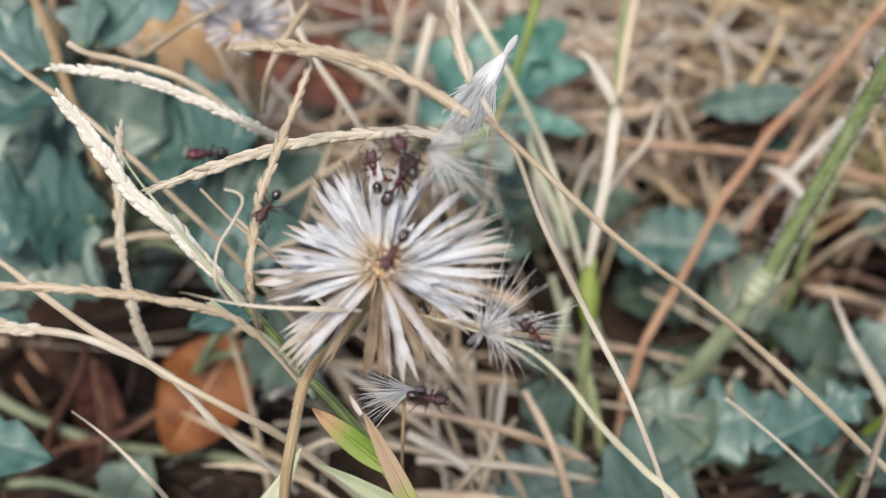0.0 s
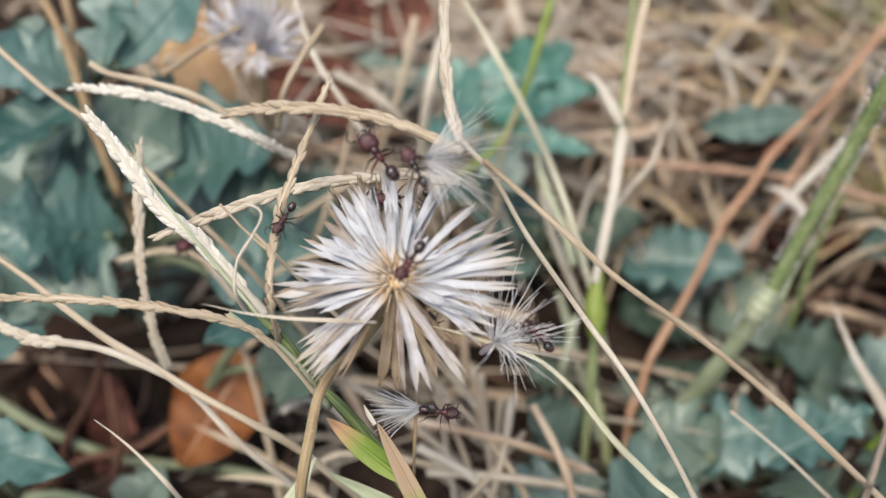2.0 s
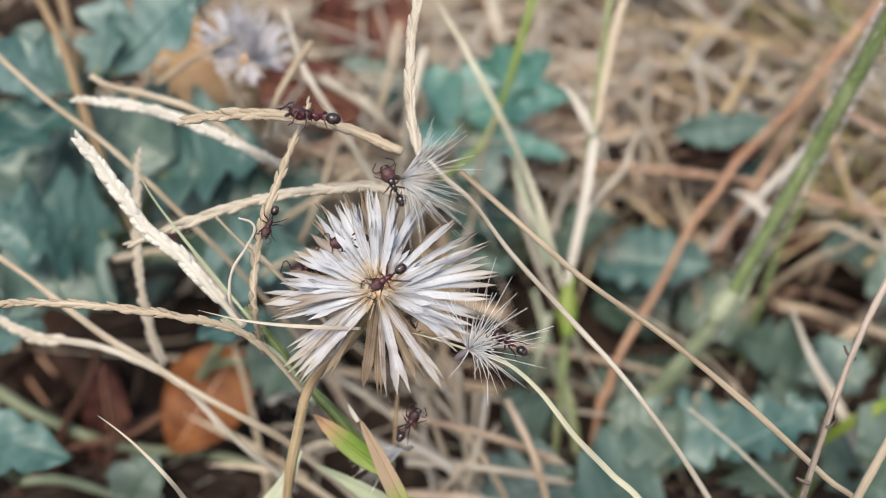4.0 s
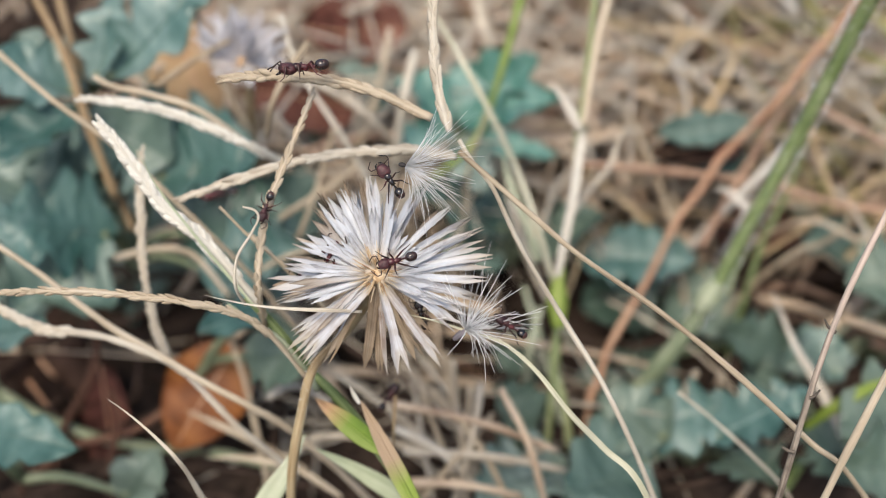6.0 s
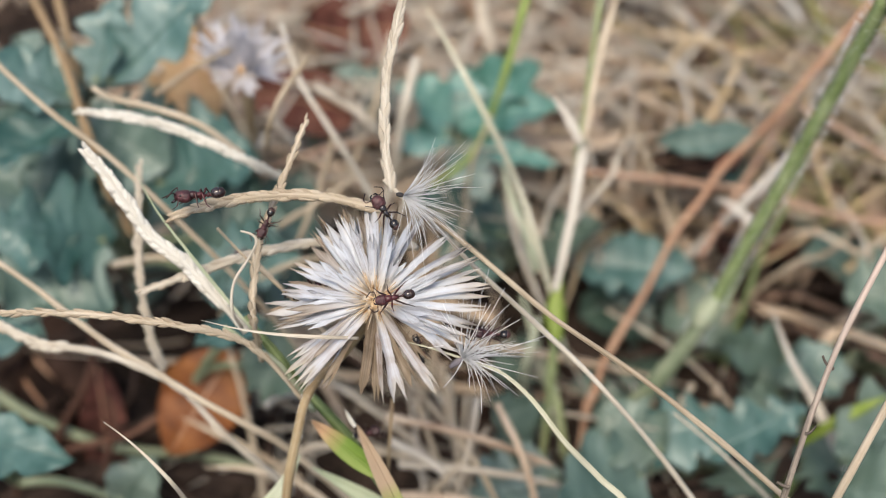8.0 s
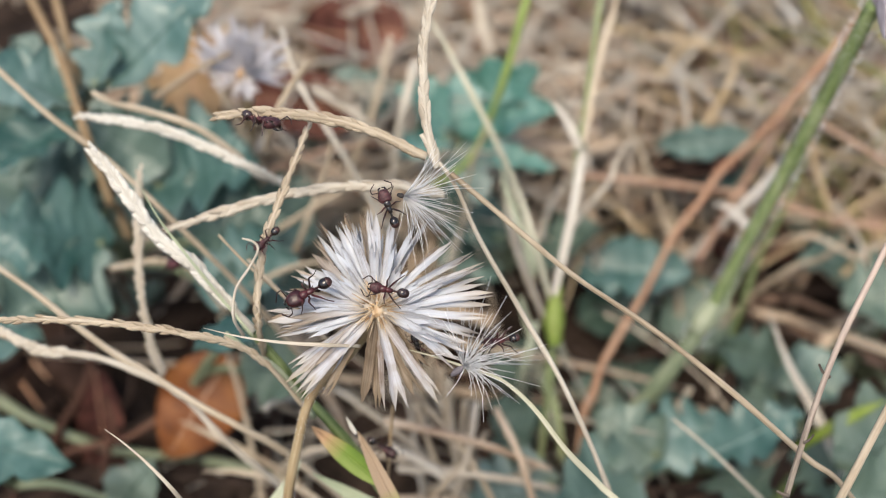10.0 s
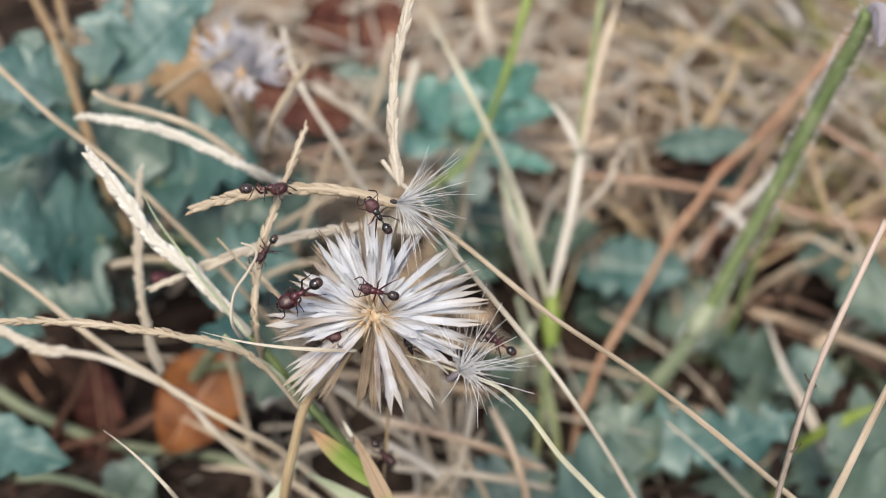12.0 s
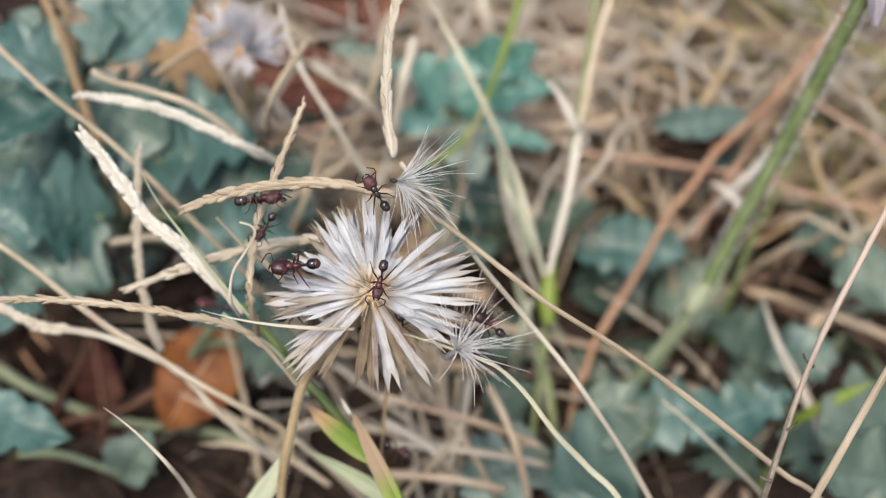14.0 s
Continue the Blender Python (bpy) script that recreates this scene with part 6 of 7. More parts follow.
ANTS["carrier"] = ant("dark ant carrying a tufted seed", 0.005, ANT_HEAD, ANT_HEAD, ANT_DARK, 1.1, 8)
ANTS["left"] = ant("dark red big-headed ant on the bracts of the flower head", 0.0064, ANT_RED, ANT_RED, ANT_DARK, 1.25, 9)
ANTS["downward"] = ant("small dark ant climbing down a hanging grass spike", 0.0046, ANT_DARK, ANT_DARK, ANT_DARK, 0.9, 11)
ANTS["leafy"] = ant("reddish ant walking over a weed leaf", 0.0065, ANT_RED, ANT_RED, ANT_DARK, 1.2, 10)


def stride(ob, swing, beat, seed):
    """The legs of a walking ant: three and three, swinging fore and aft at their joints."""
    rnd = random.Random(seed)
    legs = [o for o in ob.children if o.name.startswith("leg")]
    for i, leg in enumerate(legs):
        half = math.pi if i in (0, 2, 4) else 0.0
        base = leg.location.copy()
        walk(leg, [(k * 0.25, Matrix.Translation(base) @ Matrix.Rotation(radians(swing) * math.sin(k * 0.25 * beat + half) + radians(rnd.uniform(-3, 3)), 4, "Z")) for k in range(57)])


def sway(thing, pivot, rows):
    """Key a thing that the wind moves: each row shifts it and turns it about the pivot."""
    rest, there = thing.matrix_basis.copy(), Matrix.Translation(pivot)
    walk(thing, [(t, there @ m @ there.inverted() @ rest) for t, m in rows])


def motions():
    walk(ANTS["middle"], [
        (0, pose(-0.00625, -0.00220, 0.10191, -32.10, 38.83, -133.55)),
        (0.5, pose(-0.00604, -0.00202, 0.10210, -32.63, 38.60, -134.05)),
        (1, pose(-0.00638, -0.00221, 0.10190, -30.29, 40.30, -130.21)),
        (1.5, pose(-0.00631, -0.00215, 0.10197, -36.08, 36.04, -139.06)),
        (2, pose(-0.00615, -0.00203, 0.10210, -34.83, 37.31, -136.68)),
        (2.5, pose(-0.00638, -0.00210, 0.10202, -38.31, 33.43, -143.53)),
        (3, pose(-0.00646, -0.00216, 0.10195, -39.54, 31.94, -145.85)),
        (3.5, pose(-0.00656, -0.00229, 0.10181, -40.76, 28.97, -150.10)),
        (6, pose(-0.00536, -0.00241, 0.10168, -47.68, 11.28, -169.65)),
        (6.5, pose(-0.00504, -0.00241, 0.10167, -46.84, 15.25, -165.79)),
        (7, pose(-0.00521, -0.00267, 0.10139, -46.29, 14.76, -166.28)),
        (7.5, pose(-0.00524, -0.00270, 0.10135, -46.12, 15.13, -165.91)),
        (8, pose(-0.00537, -0.00307, 0.10094, -46.83, 9.32, -171.50)),
        (10.5, pose(-0.00656, -0.00158, 0.10260, -46.15, -11.86, 169.10)),
        (11, pose(-0.00669, -0.00147, 0.10272, -45.20, -15.14, 165.90)),
        (11.5, pose(-0.00695, -0.00133, 0.10287, -45.65, -10.80, 170.11)),
        (12, pose(-0.00720, -0.00145, 0.10274, -45.79, -9.89, 170.97)),
        (12.5, pose(-0.00745, -0.00189, 0.10225, -46.08, -0.58, 179.48)),
        (13, pose(-0.00603, -0.00199, 0.10214, -42.00, 21.18, -159.58)),
        (13.5, pose(-0.00645, -0.00174, 0.10243, -27.82, 39.81, -131.37)),
        (14, pose(-0.00696, -0.00193, 0.10221, -11.95, 46.68, -107.27))])
    walk(ANTS["walker"], [
        (0, pose(-0.00639, 0.00693, 0.10340, 28.47, -38.35, 45.89)),
        (0.5, pose(-0.00753, 0.00718, 0.10516, -32.24, -40.31, 134.41)),
        (1, pose(-0.00894, 0.00626, 0.10715, -35.07, -32.51, 146.77)),
        (1.5, pose(-0.00913, 0.00762, 0.10858, -15.20, -45.16, 115.12)),
        (2, pose(-0.00968, 0.00764, 0.10859, -30.57, -36.09, 139.72)),
        (2.5, pose(-0.01095, 0.00752, 0.10872, -6.08, -30.65, 147.67)),
        (3, pose(-0.01176, 0.00923, 0.11133, 21.61, -14.74, 166.30)),
        (3.5, pose(-0.01475, 0.01117, 0.11358, 24.93, -7.01, 173.68)),
        (4.7, pose(-0.01617, 0.01196, 0.11454, 26.88, -5.40, 175.12)),
        (6, pose(-0.01708, 0.01513, 0.11804, 26.16, 5.43, -175.09)),
        (6.5, pose(-0.02383, 0.01255, 0.11516, 25.62, 6.56, -174.05)),
        (7, pose(-0.02611, 0.01114, 0.11364, 26.93, 5.66, -174.88)),
        (7.5, pose(-0.02706, 0.01103, 0.11354, 27.88, 1.58, -178.58)),
        (8, pose(-0.03034, 0.00624, 0.10821, 27.68, 5.36, -175.16)),
        (8.62, pose(-0.02856, 0.00931, 0.11003, 18.69, -12.08, -135.14)),
        (9.25, pose(-0.02678, 0.01238, 0.11185, -0.38, -18.94, -90.50)),
        (9.88, pose(-0.02500, 0.01545, 0.11367, -18.87, -10.83, -46.21)),
        (10.5, pose(-0.02322, 0.01852, 0.11550, -26.75, 7.12, -6.46)),
        (11, pose(-0.02248, 0.01421, 0.11075, -28.32, 3.81, -3.43)),
        (11.5, pose(-0.02288, 0.01355, 0.11004, -28.73, 3.61, -3.26)),
        (12, pose(-0.02393, 0.01111, 0.10734, -29.46, -0.93, 0.83)),
        (12.5, pose(-0.02340, 0.01136, 0.10763, -29.89, -1.01, 0.91)),
        (13, pose(-0.02347, 0.00897, 0.10504, -30.43, -4.50, 4.26)),
        (13.5, pose(-0.02379, 0.00827, 0.10427, -30.79, -4.48, 4.27)),
        (14, pose(-0.02425, 0.00829, 0.10426, -30.57, -5.27, 4.87))])
    walk(ANTS["holder"], [
        (0, pose(-0.00503, 0.00408, 0.10889, -22.15, -41.83, 126.30)),
        (0.5, pose(-0.00495, 0.00394, 0.10873, -18.60, -44.06, 119.38)),
        (1, pose(-0.00474, 0.00426, 0.10908, -19.54, -43.36, 121.76)),
        (1.5, pose(-0.00532, 0.00447, 0.10932, -23.44, -40.84, 128.90)),
        (2, pose(-0.00549, 0.00451, 0.10936, -24.82, -39.73, 131.55)),
        (2.5, pose(-0.00559, 0.00472, 0.10960, -22.15, -41.86, 126.23)),
        (3, pose(-0.00575, 0.00470, 0.10958, -16.44, -45.11, 115.32)),
        (3.5, pose(-0.00586, 0.00476, 0.10964, -19.99, -43.52, 121.25)),
        (6, pose(-0.00620, 0.00401, 0.10881, -27.85, -36.71, 137.83)),
        (6.5, pose(-0.00614, 0.00412, 0.10893, -28.04, -36.65, 137.94)),
        (7, pose(-0.00629, 0.00405, 0.10886, -27.54, -36.95, 137.36)),
        (7.5, pose(-0.00664, 0.00387, 0.10866, -26.98, -38.54, 134.17)),
        (8, pose(-0.00668, 0.00378, 0.10856, -27.64, -36.49, 138.25)),
        (10.5, pose(-0.00661, 0.00499, 0.10989, -20.19, -44.14, 119.11)),
        (11, pose(-0.00740, 0.00467, 0.10955, -25.74, -40.06, 130.79)),
        (11.5, pose(-0.00756, 0.00464, 0.10951, -27.14, -37.77, 135.76)),
        (12, pose(-0.00757, 0.00482, 0.10971, -27.11, -37.77, 135.77)),
        (12.5, pose(-0.00719, 0.00447, 0.10932, -27.26, -36.92, 137.42)),
        (13, pose(-0.00736, 0.00424, 0.10908, -27.65, -34.03, 142.56)),
        (13.5, pose(-0.00752, 0.00454, 0.10941, -27.40, -34.70, 141.42)),
        (14, pose(-0.00756, 0.00501, 0.10993, -26.60, -37.52, 136.26))])
    walk(ANTS["second"], [
        (0, pose(-0.00910, 0.00864, 0.10341, -9.96, -46.86, 106.08)),
        (1.5, pose(-0.00824, 0.00840, 0.10316, -29.78, -31.85, 145.99)),
        (2.5, pose(-0.00822, 0.00933, 0.10122, -36.44, 33.57, -142.79)),
        (3, pose(-0.00838, 0.00934, 0.10122, -32.66, 37.68, -137.84)),
        (3.5, pose(-0.01006, 0.00770, 0.10100, -39.44, 27.10, -150.84)),
        (6, pose(-0.01518, 0.00287, 0.09701, 25.61, -41.49, 52.79)),
        (6.5, pose(-0.01470, 0.00321, 0.09738, 22.77, -43.22, 57.78)),
        (7.5, pose(-0.01507, 0.00629, 0.09483, 28.39, -34.72, 38.61)),
        (8, pose(-0.01521, 0.00659, 0.09367, 29.70, -33.03, 35.85)),
        (10.5, pose(-0.01542, 0.00366, 0.09789, 29.98, -32.10, 34.39)),
        (12.5, pose(-0.01595, -0.00118, 0.09260, 26.43, 15.13, -14.09)),
        (14, pose(-0.01903, -0.00065, 0.09318, 25.87, -19.73, 18.84))])
    walk(ANTS["climber"], [
        (0, pose(-0.02147, 0.00751, 0.10006, -25.91, 37.24, -136.81)),
        (1.5, pose(-0.02165, 0.00756, 0.10012, -26.43, 36.61, -138.02)),
        (3, pose(-0.02197, 0.00834, 0.10097, -22.47, 43.53, -121.19)),
        (6, pose(-0.02354, 0.00887, 0.10156, -21.65, 43.28, -122.02)),
        (7.5, pose(-0.02329, 0.00965, 0.10243, -20.50, 43.63, -120.87)),
        (11, pose(-0.02305, 0.00820, 0.10099, -13.73, 27.02, -152.66)),
        (12.5, pose(-0.02296, 0.00828, 0.10092, -21.79, 40.95, -128.62)),
        (14, pose(-0.02300, 0.00842, 0.10108, -21.76, 38.75, -133.74))])
    walk(ANTS["under"], [
        (0, pose(-0.00352, -0.00091, 0.08859, -13.60, -46.00, 111.20)),
        (0.5, pose(-0.00342, -0.00073, 0.08879, -13.67, -46.00, 111.20)),
        (1, pose(-0.00355, -0.00105, 0.08844, -16.75, -44.87, 116.33)),
        (1.5, pose(-0.00374, -0.00050, 0.08905, -19.88, -43.70, 120.63)),
        (3, pose(-0.00424, -0.00040, 0.08916, -23.97, -41.73, 126.57)),
        (3.5, pose(-0.00418, -0.00069, 0.08884, -20.64, -43.51, 121.26)),
        (6, pose(-0.00284, -0.00021, 0.08937, -15.30, -46.00, 111.19)),
        (6.5, pose(-0.00294, -0.00038, 0.08918, -11.89, -46.84, 106.24)),
        (7.5, pose(-0.00289, -0.00083, 0.08868, -13.77, -46.42, 108.86)),
        (8, pose(-0.00276, -0.00114, 0.08833, -14.17, -46.25, 109.87)),
        (10.5, pose(-0.00320, 0.00005, 0.08966, -17.04, -45.51, 113.56)),
        (11, pose(-0.00331, 0.00011, 0.08973, -16.46, -45.66, 112.85)),
        (12.5, pose(-0.00357, -0.00003, 0.08957, -21.16, -43.71, 120.61)),
        (14, pose(-0.00441, 0.00014, 0.08976, -17.28, -45.25, 114.74))])
    walk(ANTS["tuft"], [
        (0, pose(0.00929, -0.00394, 0.08946, -29.17, -32.96, 144.27)),
        (0.5, pose(0.00930, -0.00379, 0.08961, -29.06, -34.11, 142.43)),
        (1, pose(0.00909, -0.00401, 0.08938, -29.00, -32.80, 144.54)),
        (1.5, pose(0.00846, -0.00312, 0.09036, -29.38, -33.51, 143.41)),
        (2, pose(0.00837, -0.00309, 0.09040, -30.14, -31.87, 145.95)),
        (3, pose(0.00836, -0.00322, 0.09028, -29.72, -23.32, 157.16)),
        (3.5, pose(0.00841, -0.00313, 0.09038, -29.38, -23.66, 156.76)),
        (6, pose(0.00924, -0.00340, 0.09007, -30.71, -24.62, 155.64)),
        (7.5, pose(0.00708, -0.00174, 0.09199, -25.76, -8.38, 172.38)),
        (11, pose(0.00864, -0.00134, 0.09245, -24.61, 9.02, -171.78)),
        (12.5, pose(0.00859, -0.00103, 0.09268, -30.07, -33.08, 144.08)),
        (14, pose(0.00761, -0.00134, 0.09237, -29.17, -25.63, 154.40))])
    walk(ANTS["carrier"], [
        (0, pose(-0.00386, -0.00613, 0.08093, 14.65, 6.50, -5.89)),
        (0.5, pose(-0.00374, -0.00603, 0.08105, 14.72, 5.25, -4.74)),
        (1, pose(-0.00373, -0.00626, 0.08076, 16.12, 10.91, -10.00)),
        (1.5, pose(-0.00356, -0.00607, 0.08099, 15.65, 7.31, -6.64)),
        (2, pose(-0.00393, -0.00646, 0.08055, 15.74, 6.02, -5.45)),
        (2.5, pose(-0.00489, -0.00672, 0.08015, 27.20, -14.60, 19.69)),
        (3, pose(-0.00584, -0.00697, 0.07975, 29.03, -38.08, 44.88)),
        (3.5, pose(-0.00485, -0.00743, 0.07924, 27.94, -38.38, 45.49)),
        (6, pose(-0.00850, 0.00335, 0.06804, 28.05, -37.97, 44.65)),
        (7.5, pose(-0.01121, -0.00177, 0.07090, 21.98, -19.41, 18.50)),
        (9.25, pose(-0.00965, -0.00207, 0.07051, 31.57, 6.20, -8.87)),
        (11, pose(-0.00809, -0.00237, 0.07013, 28.17, 33.31, -36.28)),
        (12.5, pose(-0.00779, -0.00255, 0.06994, 27.44, 31.02, -32.79)),
        (14, pose(-0.00566, -0.00308, 0.06525, 19.91, 18.66, -17.70))])
    walk(ANTS["left"], [
        (0, pose(-0.01395, 0.01579, 0.08197, -24.44, -0.27, 179.76)),
        (2.5, pose(-0.01463, 0.01528, 0.08555, -29.98, 19.41, -161.50)),
        (3, pose(-0.01626, 0.01474, 0.08746, -29.06, 15.82, -165.22)),
        (3.5, pose(-0.01708, 0.01060, 0.09353, -26.67, 15.95, -165.11)),
        (6, pose(-0.01597, 0.00501, 0.09313, -27.94, 13.29, -167.72)),
        (6.5, pose(-0.01537, 0.00507, 0.09316, -31.17, 23.75, -156.66)),
        (7, pose(-0.01526, 0.00409, 0.09422, -27.99, 16.07, -164.97)),
        (7.5, pose(-0.01573, 0.00674, 0.09266, -29.04, 19.41, -161.50)),
        (8, pose(-0.01651, 0.00635, 0.09342, -31.38, 23.53, -156.95)),
        (10.5, pose(-0.01640, -0.00096, 0.10124, -28.48, 21.31, -159.44)),
        (11, pose(-0.01657, -0.00081, 0.10140, -28.82, 23.55, -156.90)),
        (11.5, pose(-0.01677, -0.00060, 0.10163, -28.32, 23.80, -156.60)),
        (12, pose(-0.01708, -0.00067, 0.10155, -28.36, 23.80, -156.60)),
        (12.5, pose(-0.01718, -0.00081, 0.10144, -25.81, 16.99, -164.03)),
        (13, pose(-0.01751, -0.00065, 0.10162, -24.90, 15.50, -165.54)),
        (13.5, pose(-0.01748, -0.00039, 0.10194, -23.49, 11.81, -169.15)),
        (14, pose(-0.01755, -0.00046, 0.10189, -22.23, 5.47, -175.05))])
    walk(ANTS["downward"], [
        (0, pose(-0.00278, 0.03932, 0.11552, 8.79, 47.06, -75.69)),
        (0.5, pose(-0.00728, 0.03053, 0.10553, 9.12, 47.38, -75.29)),
        (1, pose(-0.00630, 0.02643, 0.10083, 10.27, 46.74, -73.18)),
        (1.5, pose(-0.00465, 0.02933, 0.09566, 15.13, 46.64, -66.82)),
        (2.1, pose(-0.00646, 0.02599, 0.08684, -16.50, 46.56, -109.56)),
        (3.5, pose(-0.00710, 0.01806, 0.08707, -21.95, 43.43, -118.47)),
        (14, pose(-0.00710, 0.01806, 0.08707, -21.95, 43.43, -118.47))])
    walk(ANTS["leafy"], [
        (0, pose(-0.03854, 0.04348, 0.07933, -2.94, 2.41, -177.83)),
        (0.5, pose(-0.04022, 0.04186, 0.07720, -19.84, -26.66, 153.12)),
        (1, pose(-0.04108, 0.03961, 0.07466, -31.19, 1.50, -176.15)),
        (1.5, pose(-0.04195, 0.03735, 0.07212, -26.65, 31.41, -146.64)),
        (2.5, pose(-0.04414, 0.03657, 0.07158, -6.69, 10.32, -170.56)),
        (3.5, pose(-0.04544, 0.03679, 0.07174, -10.60, 16.13, -164.91)),
        (6, pose(-0.03795, 0.04137, 0.07696, -4.56, 5.20, -175.30)),
        (7.5, pose(-0.03226, 0.04009, 0.07555, -3.88, 5.29, -175.22)),
        (8, pose(-0.03215, 0.03576, 0.07075, -3.34, 5.64, -174.90)),
        (11, pose(-0.04751, 0.03509, 0.06998, -4.05, 9.02, -171.78)),
        (14, pose(-0.03810, 0.02771, 0.06183, -1.91, -6.06, 174.51))])
    sway(white_spike, (-0.0485, 0.0208, 0.1058), [
        (0, pose(0.00013, -0.00010, -0.00011, -0.00, 0.17, -0.15)),
        (0.5, pose(0.00035, 0.00024, 0.00027, -0.00, 0.15, -0.13)),
        (1, pose(-0.00082, -0.00018, -0.00020, -0.00, -0.06, 0.06)),
        (1.5, pose(0.00007, -0.00017, -0.00019, -0.00, -0.03, 0.03)),
        (2, pose(0.00075, 0.00001, 0.00001, -0.00, -0.02, 0.01)),
        (2.5, pose(-0.00047, -0.00041, -0.00046, -0.00, -0.24, 0.21)),
        (3, pose(0.00002, -0.00018, -0.00020, -0.00, -0.01, 0.01)),
        (3.5, pose(-0.00149, -0.00089, -0.00099, -0.00, -0.32, 0.28)),
        (6, pose(0.00064, 0.00034, 0.00038, -0.00, 0.24, -0.21)),
        (6.5, pose(0.00046, 0.00026, 0.00029, -0.00, 0.16, -0.14)),
        (7, pose(0.00002, -0.00003, -0.00004, -0.00, -0.07, 0.06)),
        (7.5, pose(0.00000, 0.00000, 0.00000, 0.00, -0.00, 0.00)),
        (8, pose(-0.00095, -0.00052, -0.00057, -0.00, -0.33, 0.29)),
        (10.5, pose(-0.00000, 0.00016, 0.00018, -0.00, -0.40, 0.36)),
        (11, pose(0.00006, -0.00001, -0.00002, -0.00, -0.53, 0.48)),
        (11.5, pose(-0.00019, -0.00012, -0.00013, -0.00, -0.77, 0.69)),
        (12, pose(-0.00070, -0.00007, -0.00007, -0.00, -0.77, 0.70)),
        (12.5, pose(-0.00099, -0.00021, -0.00024, -0.01, -0.81, 0.73)),
        (13, pose(-0.00116, -0.00037, -0.00041, -0.01, -0.81, 0.73)),
        (13.5, pose(-0.00139, -0.00029, -0.00032, -0.00, -0.77, 0.70)),
        (14, pose(-0.00151, -0.00009, -0.00010, -0.00, -0.73, 0.66))])
    sway(gold_spike, (-0.0334, 0.0134, 0.1102), [
        (0, pose(0.00808, 0.00449, 0.00498, -0.60, 8.65, -7.88)),
        (0.5, pose(0.00008, 0.00094, 0.00105, -0.10, 3.62, -3.26)),
        (1, pose(0.00203, -0.00011, -0.00013, -0.02, 1.41, -1.27)),
        (1.5, pose(0.00351, 0.00054, 0.00060, -0.02, 1.60, -1.44)),
        (2, pose(0.00500, 0.00076, 0.00085, -0.10, 3.53, -3.18)),
        (2.5, pose(0.00283, -0.00130, -0.00145, -0.01, -1.14, 1.03)),
        (3, pose(0.00359, 0.00039, 0.00043, -0.03, 2.10, -1.89)),
        (3.5, pose(-0.00073, 0.00093, 0.00103, -0.02, 1.71, -1.54)),
        (6, pose(0.00429, 0.00492, 0.00547, -0.15, 4.36, -3.94)),
        (6.5, pose(-0.00066, 0.00176, 0.00196, -0.05, 2.59, -2.33)),
        (7, pose(-0.00013, -0.00046, -0.00051, -0.01, -0.87, 0.79)),
        (7.5, pose(0.00000, 0.00000, 0.00000, 0.00, -0.00, 0.00)),
        (8, pose(-0.00231, -0.00530, -0.00589, -0.24, -5.52, 5.00)),
        (10.5, pose(0.00407, 0.00540, 0.00600, -0.19, 4.91, -4.44)),
        (11, pose(0.00194, -0.00007, -0.00008, -0.00, -0.57, 0.52)),
        (11.5, pose(0.00158, -0.00076, -0.00084, -0.01, -1.23, 1.11)),
        (12, pose(0.00023, -0.00360, -0.00400, -0.25, -5.67, 5.13)),
        (12.5, pose(0.00029, -0.00236, -0.00262, -0.25, -5.61, 5.07)),
        (13, pose(-0.00041, -0.00485, -0.00539, -0.64, -8.94, 8.14)),
        (13.5, pose(-0.00065, -0.00554, -0.00615, -0.72, -9.50, 8.66)),
        (14, pose(-0.00056, -0.00543, -0.00603, -0.48, -7.74, 7.03))])
    sway(cream_spike, (-0.0378, 0.0148, 0.0949), [
        (0, pose(-0.00043, 0.00095, 0.00105, -0.00, -0.37, 0.33)),
        (0.5, pose(-0.00503, -0.00358, -0.00398, -0.09, -3.29, 2.97)),
        (1, pose(-0.00467, -0.00288, -0.00319, -0.03, -1.95, 1.76)),
        (1.5, pose(-0.00309, -0.00279, -0.00310, -0.05, -2.40, 2.17)),
        (2, pose(-0.00213, -0.00174, -0.00193, -0.02, -1.40, 1.26)),
        (2.5, pose(-0.00375, -0.00343, -0.00381, -0.04, -2.29, 2.06)),
        (3, pose(-0.00267, -0.00234, -0.00260, -0.03, -2.06, 1.86)),
        (3.5, pose(-0.00635, -0.00213, -0.00236, -0.03, -1.93, 1.73)),
        (6, pose(0.00075, 0.00182, 0.00202, -0.00, -0.10, 0.09)),
        (6.5, pose(-0.00004, 0.00071, 0.00078, -0.00, 0.64, -0.58)),
        (7, pose(-0.00005, -0.00051, -0.00056, -0.02, 1.45, -1.31)),
        (7.5, pose(0.00000, 0.00000, 0.00000, 0.00, -0.00, 0.00)),
        (8, pose(-0.00436, -0.00521, -0.00579, -0.02, -1.40, 1.26)),
        (10.5, pose(-0.00059, 0.00211, 0.00234, -0.00, 0.30, -0.27)),
        (11, pose(-0.00292, -0.00197, -0.00219, -0.03, -2.08, 1.87)),
        (11.5, pose(-0.00382, -0.00338, -0.00375, -0.16, -4.54, 4.10)),
        (12, pose(-0.00300, -0.00409, -0.00454, -0.12, -3.86, 3.48)),
        (12.5, pose(-0.00480, -0.00383, -0.00426, -0.02, -1.55, 1.40)),
        (13, pose(-0.00559, -0.00536, -0.00596, -0.07, -3.07, 2.76)),
        (13.5, pose(-0.00636, -0.00584, -0.00649, -0.04, -2.11, 1.90)),
        (14, pose(-0.00655, -0.00635, -0.00706, -0.04, -2.16, 1.95))])
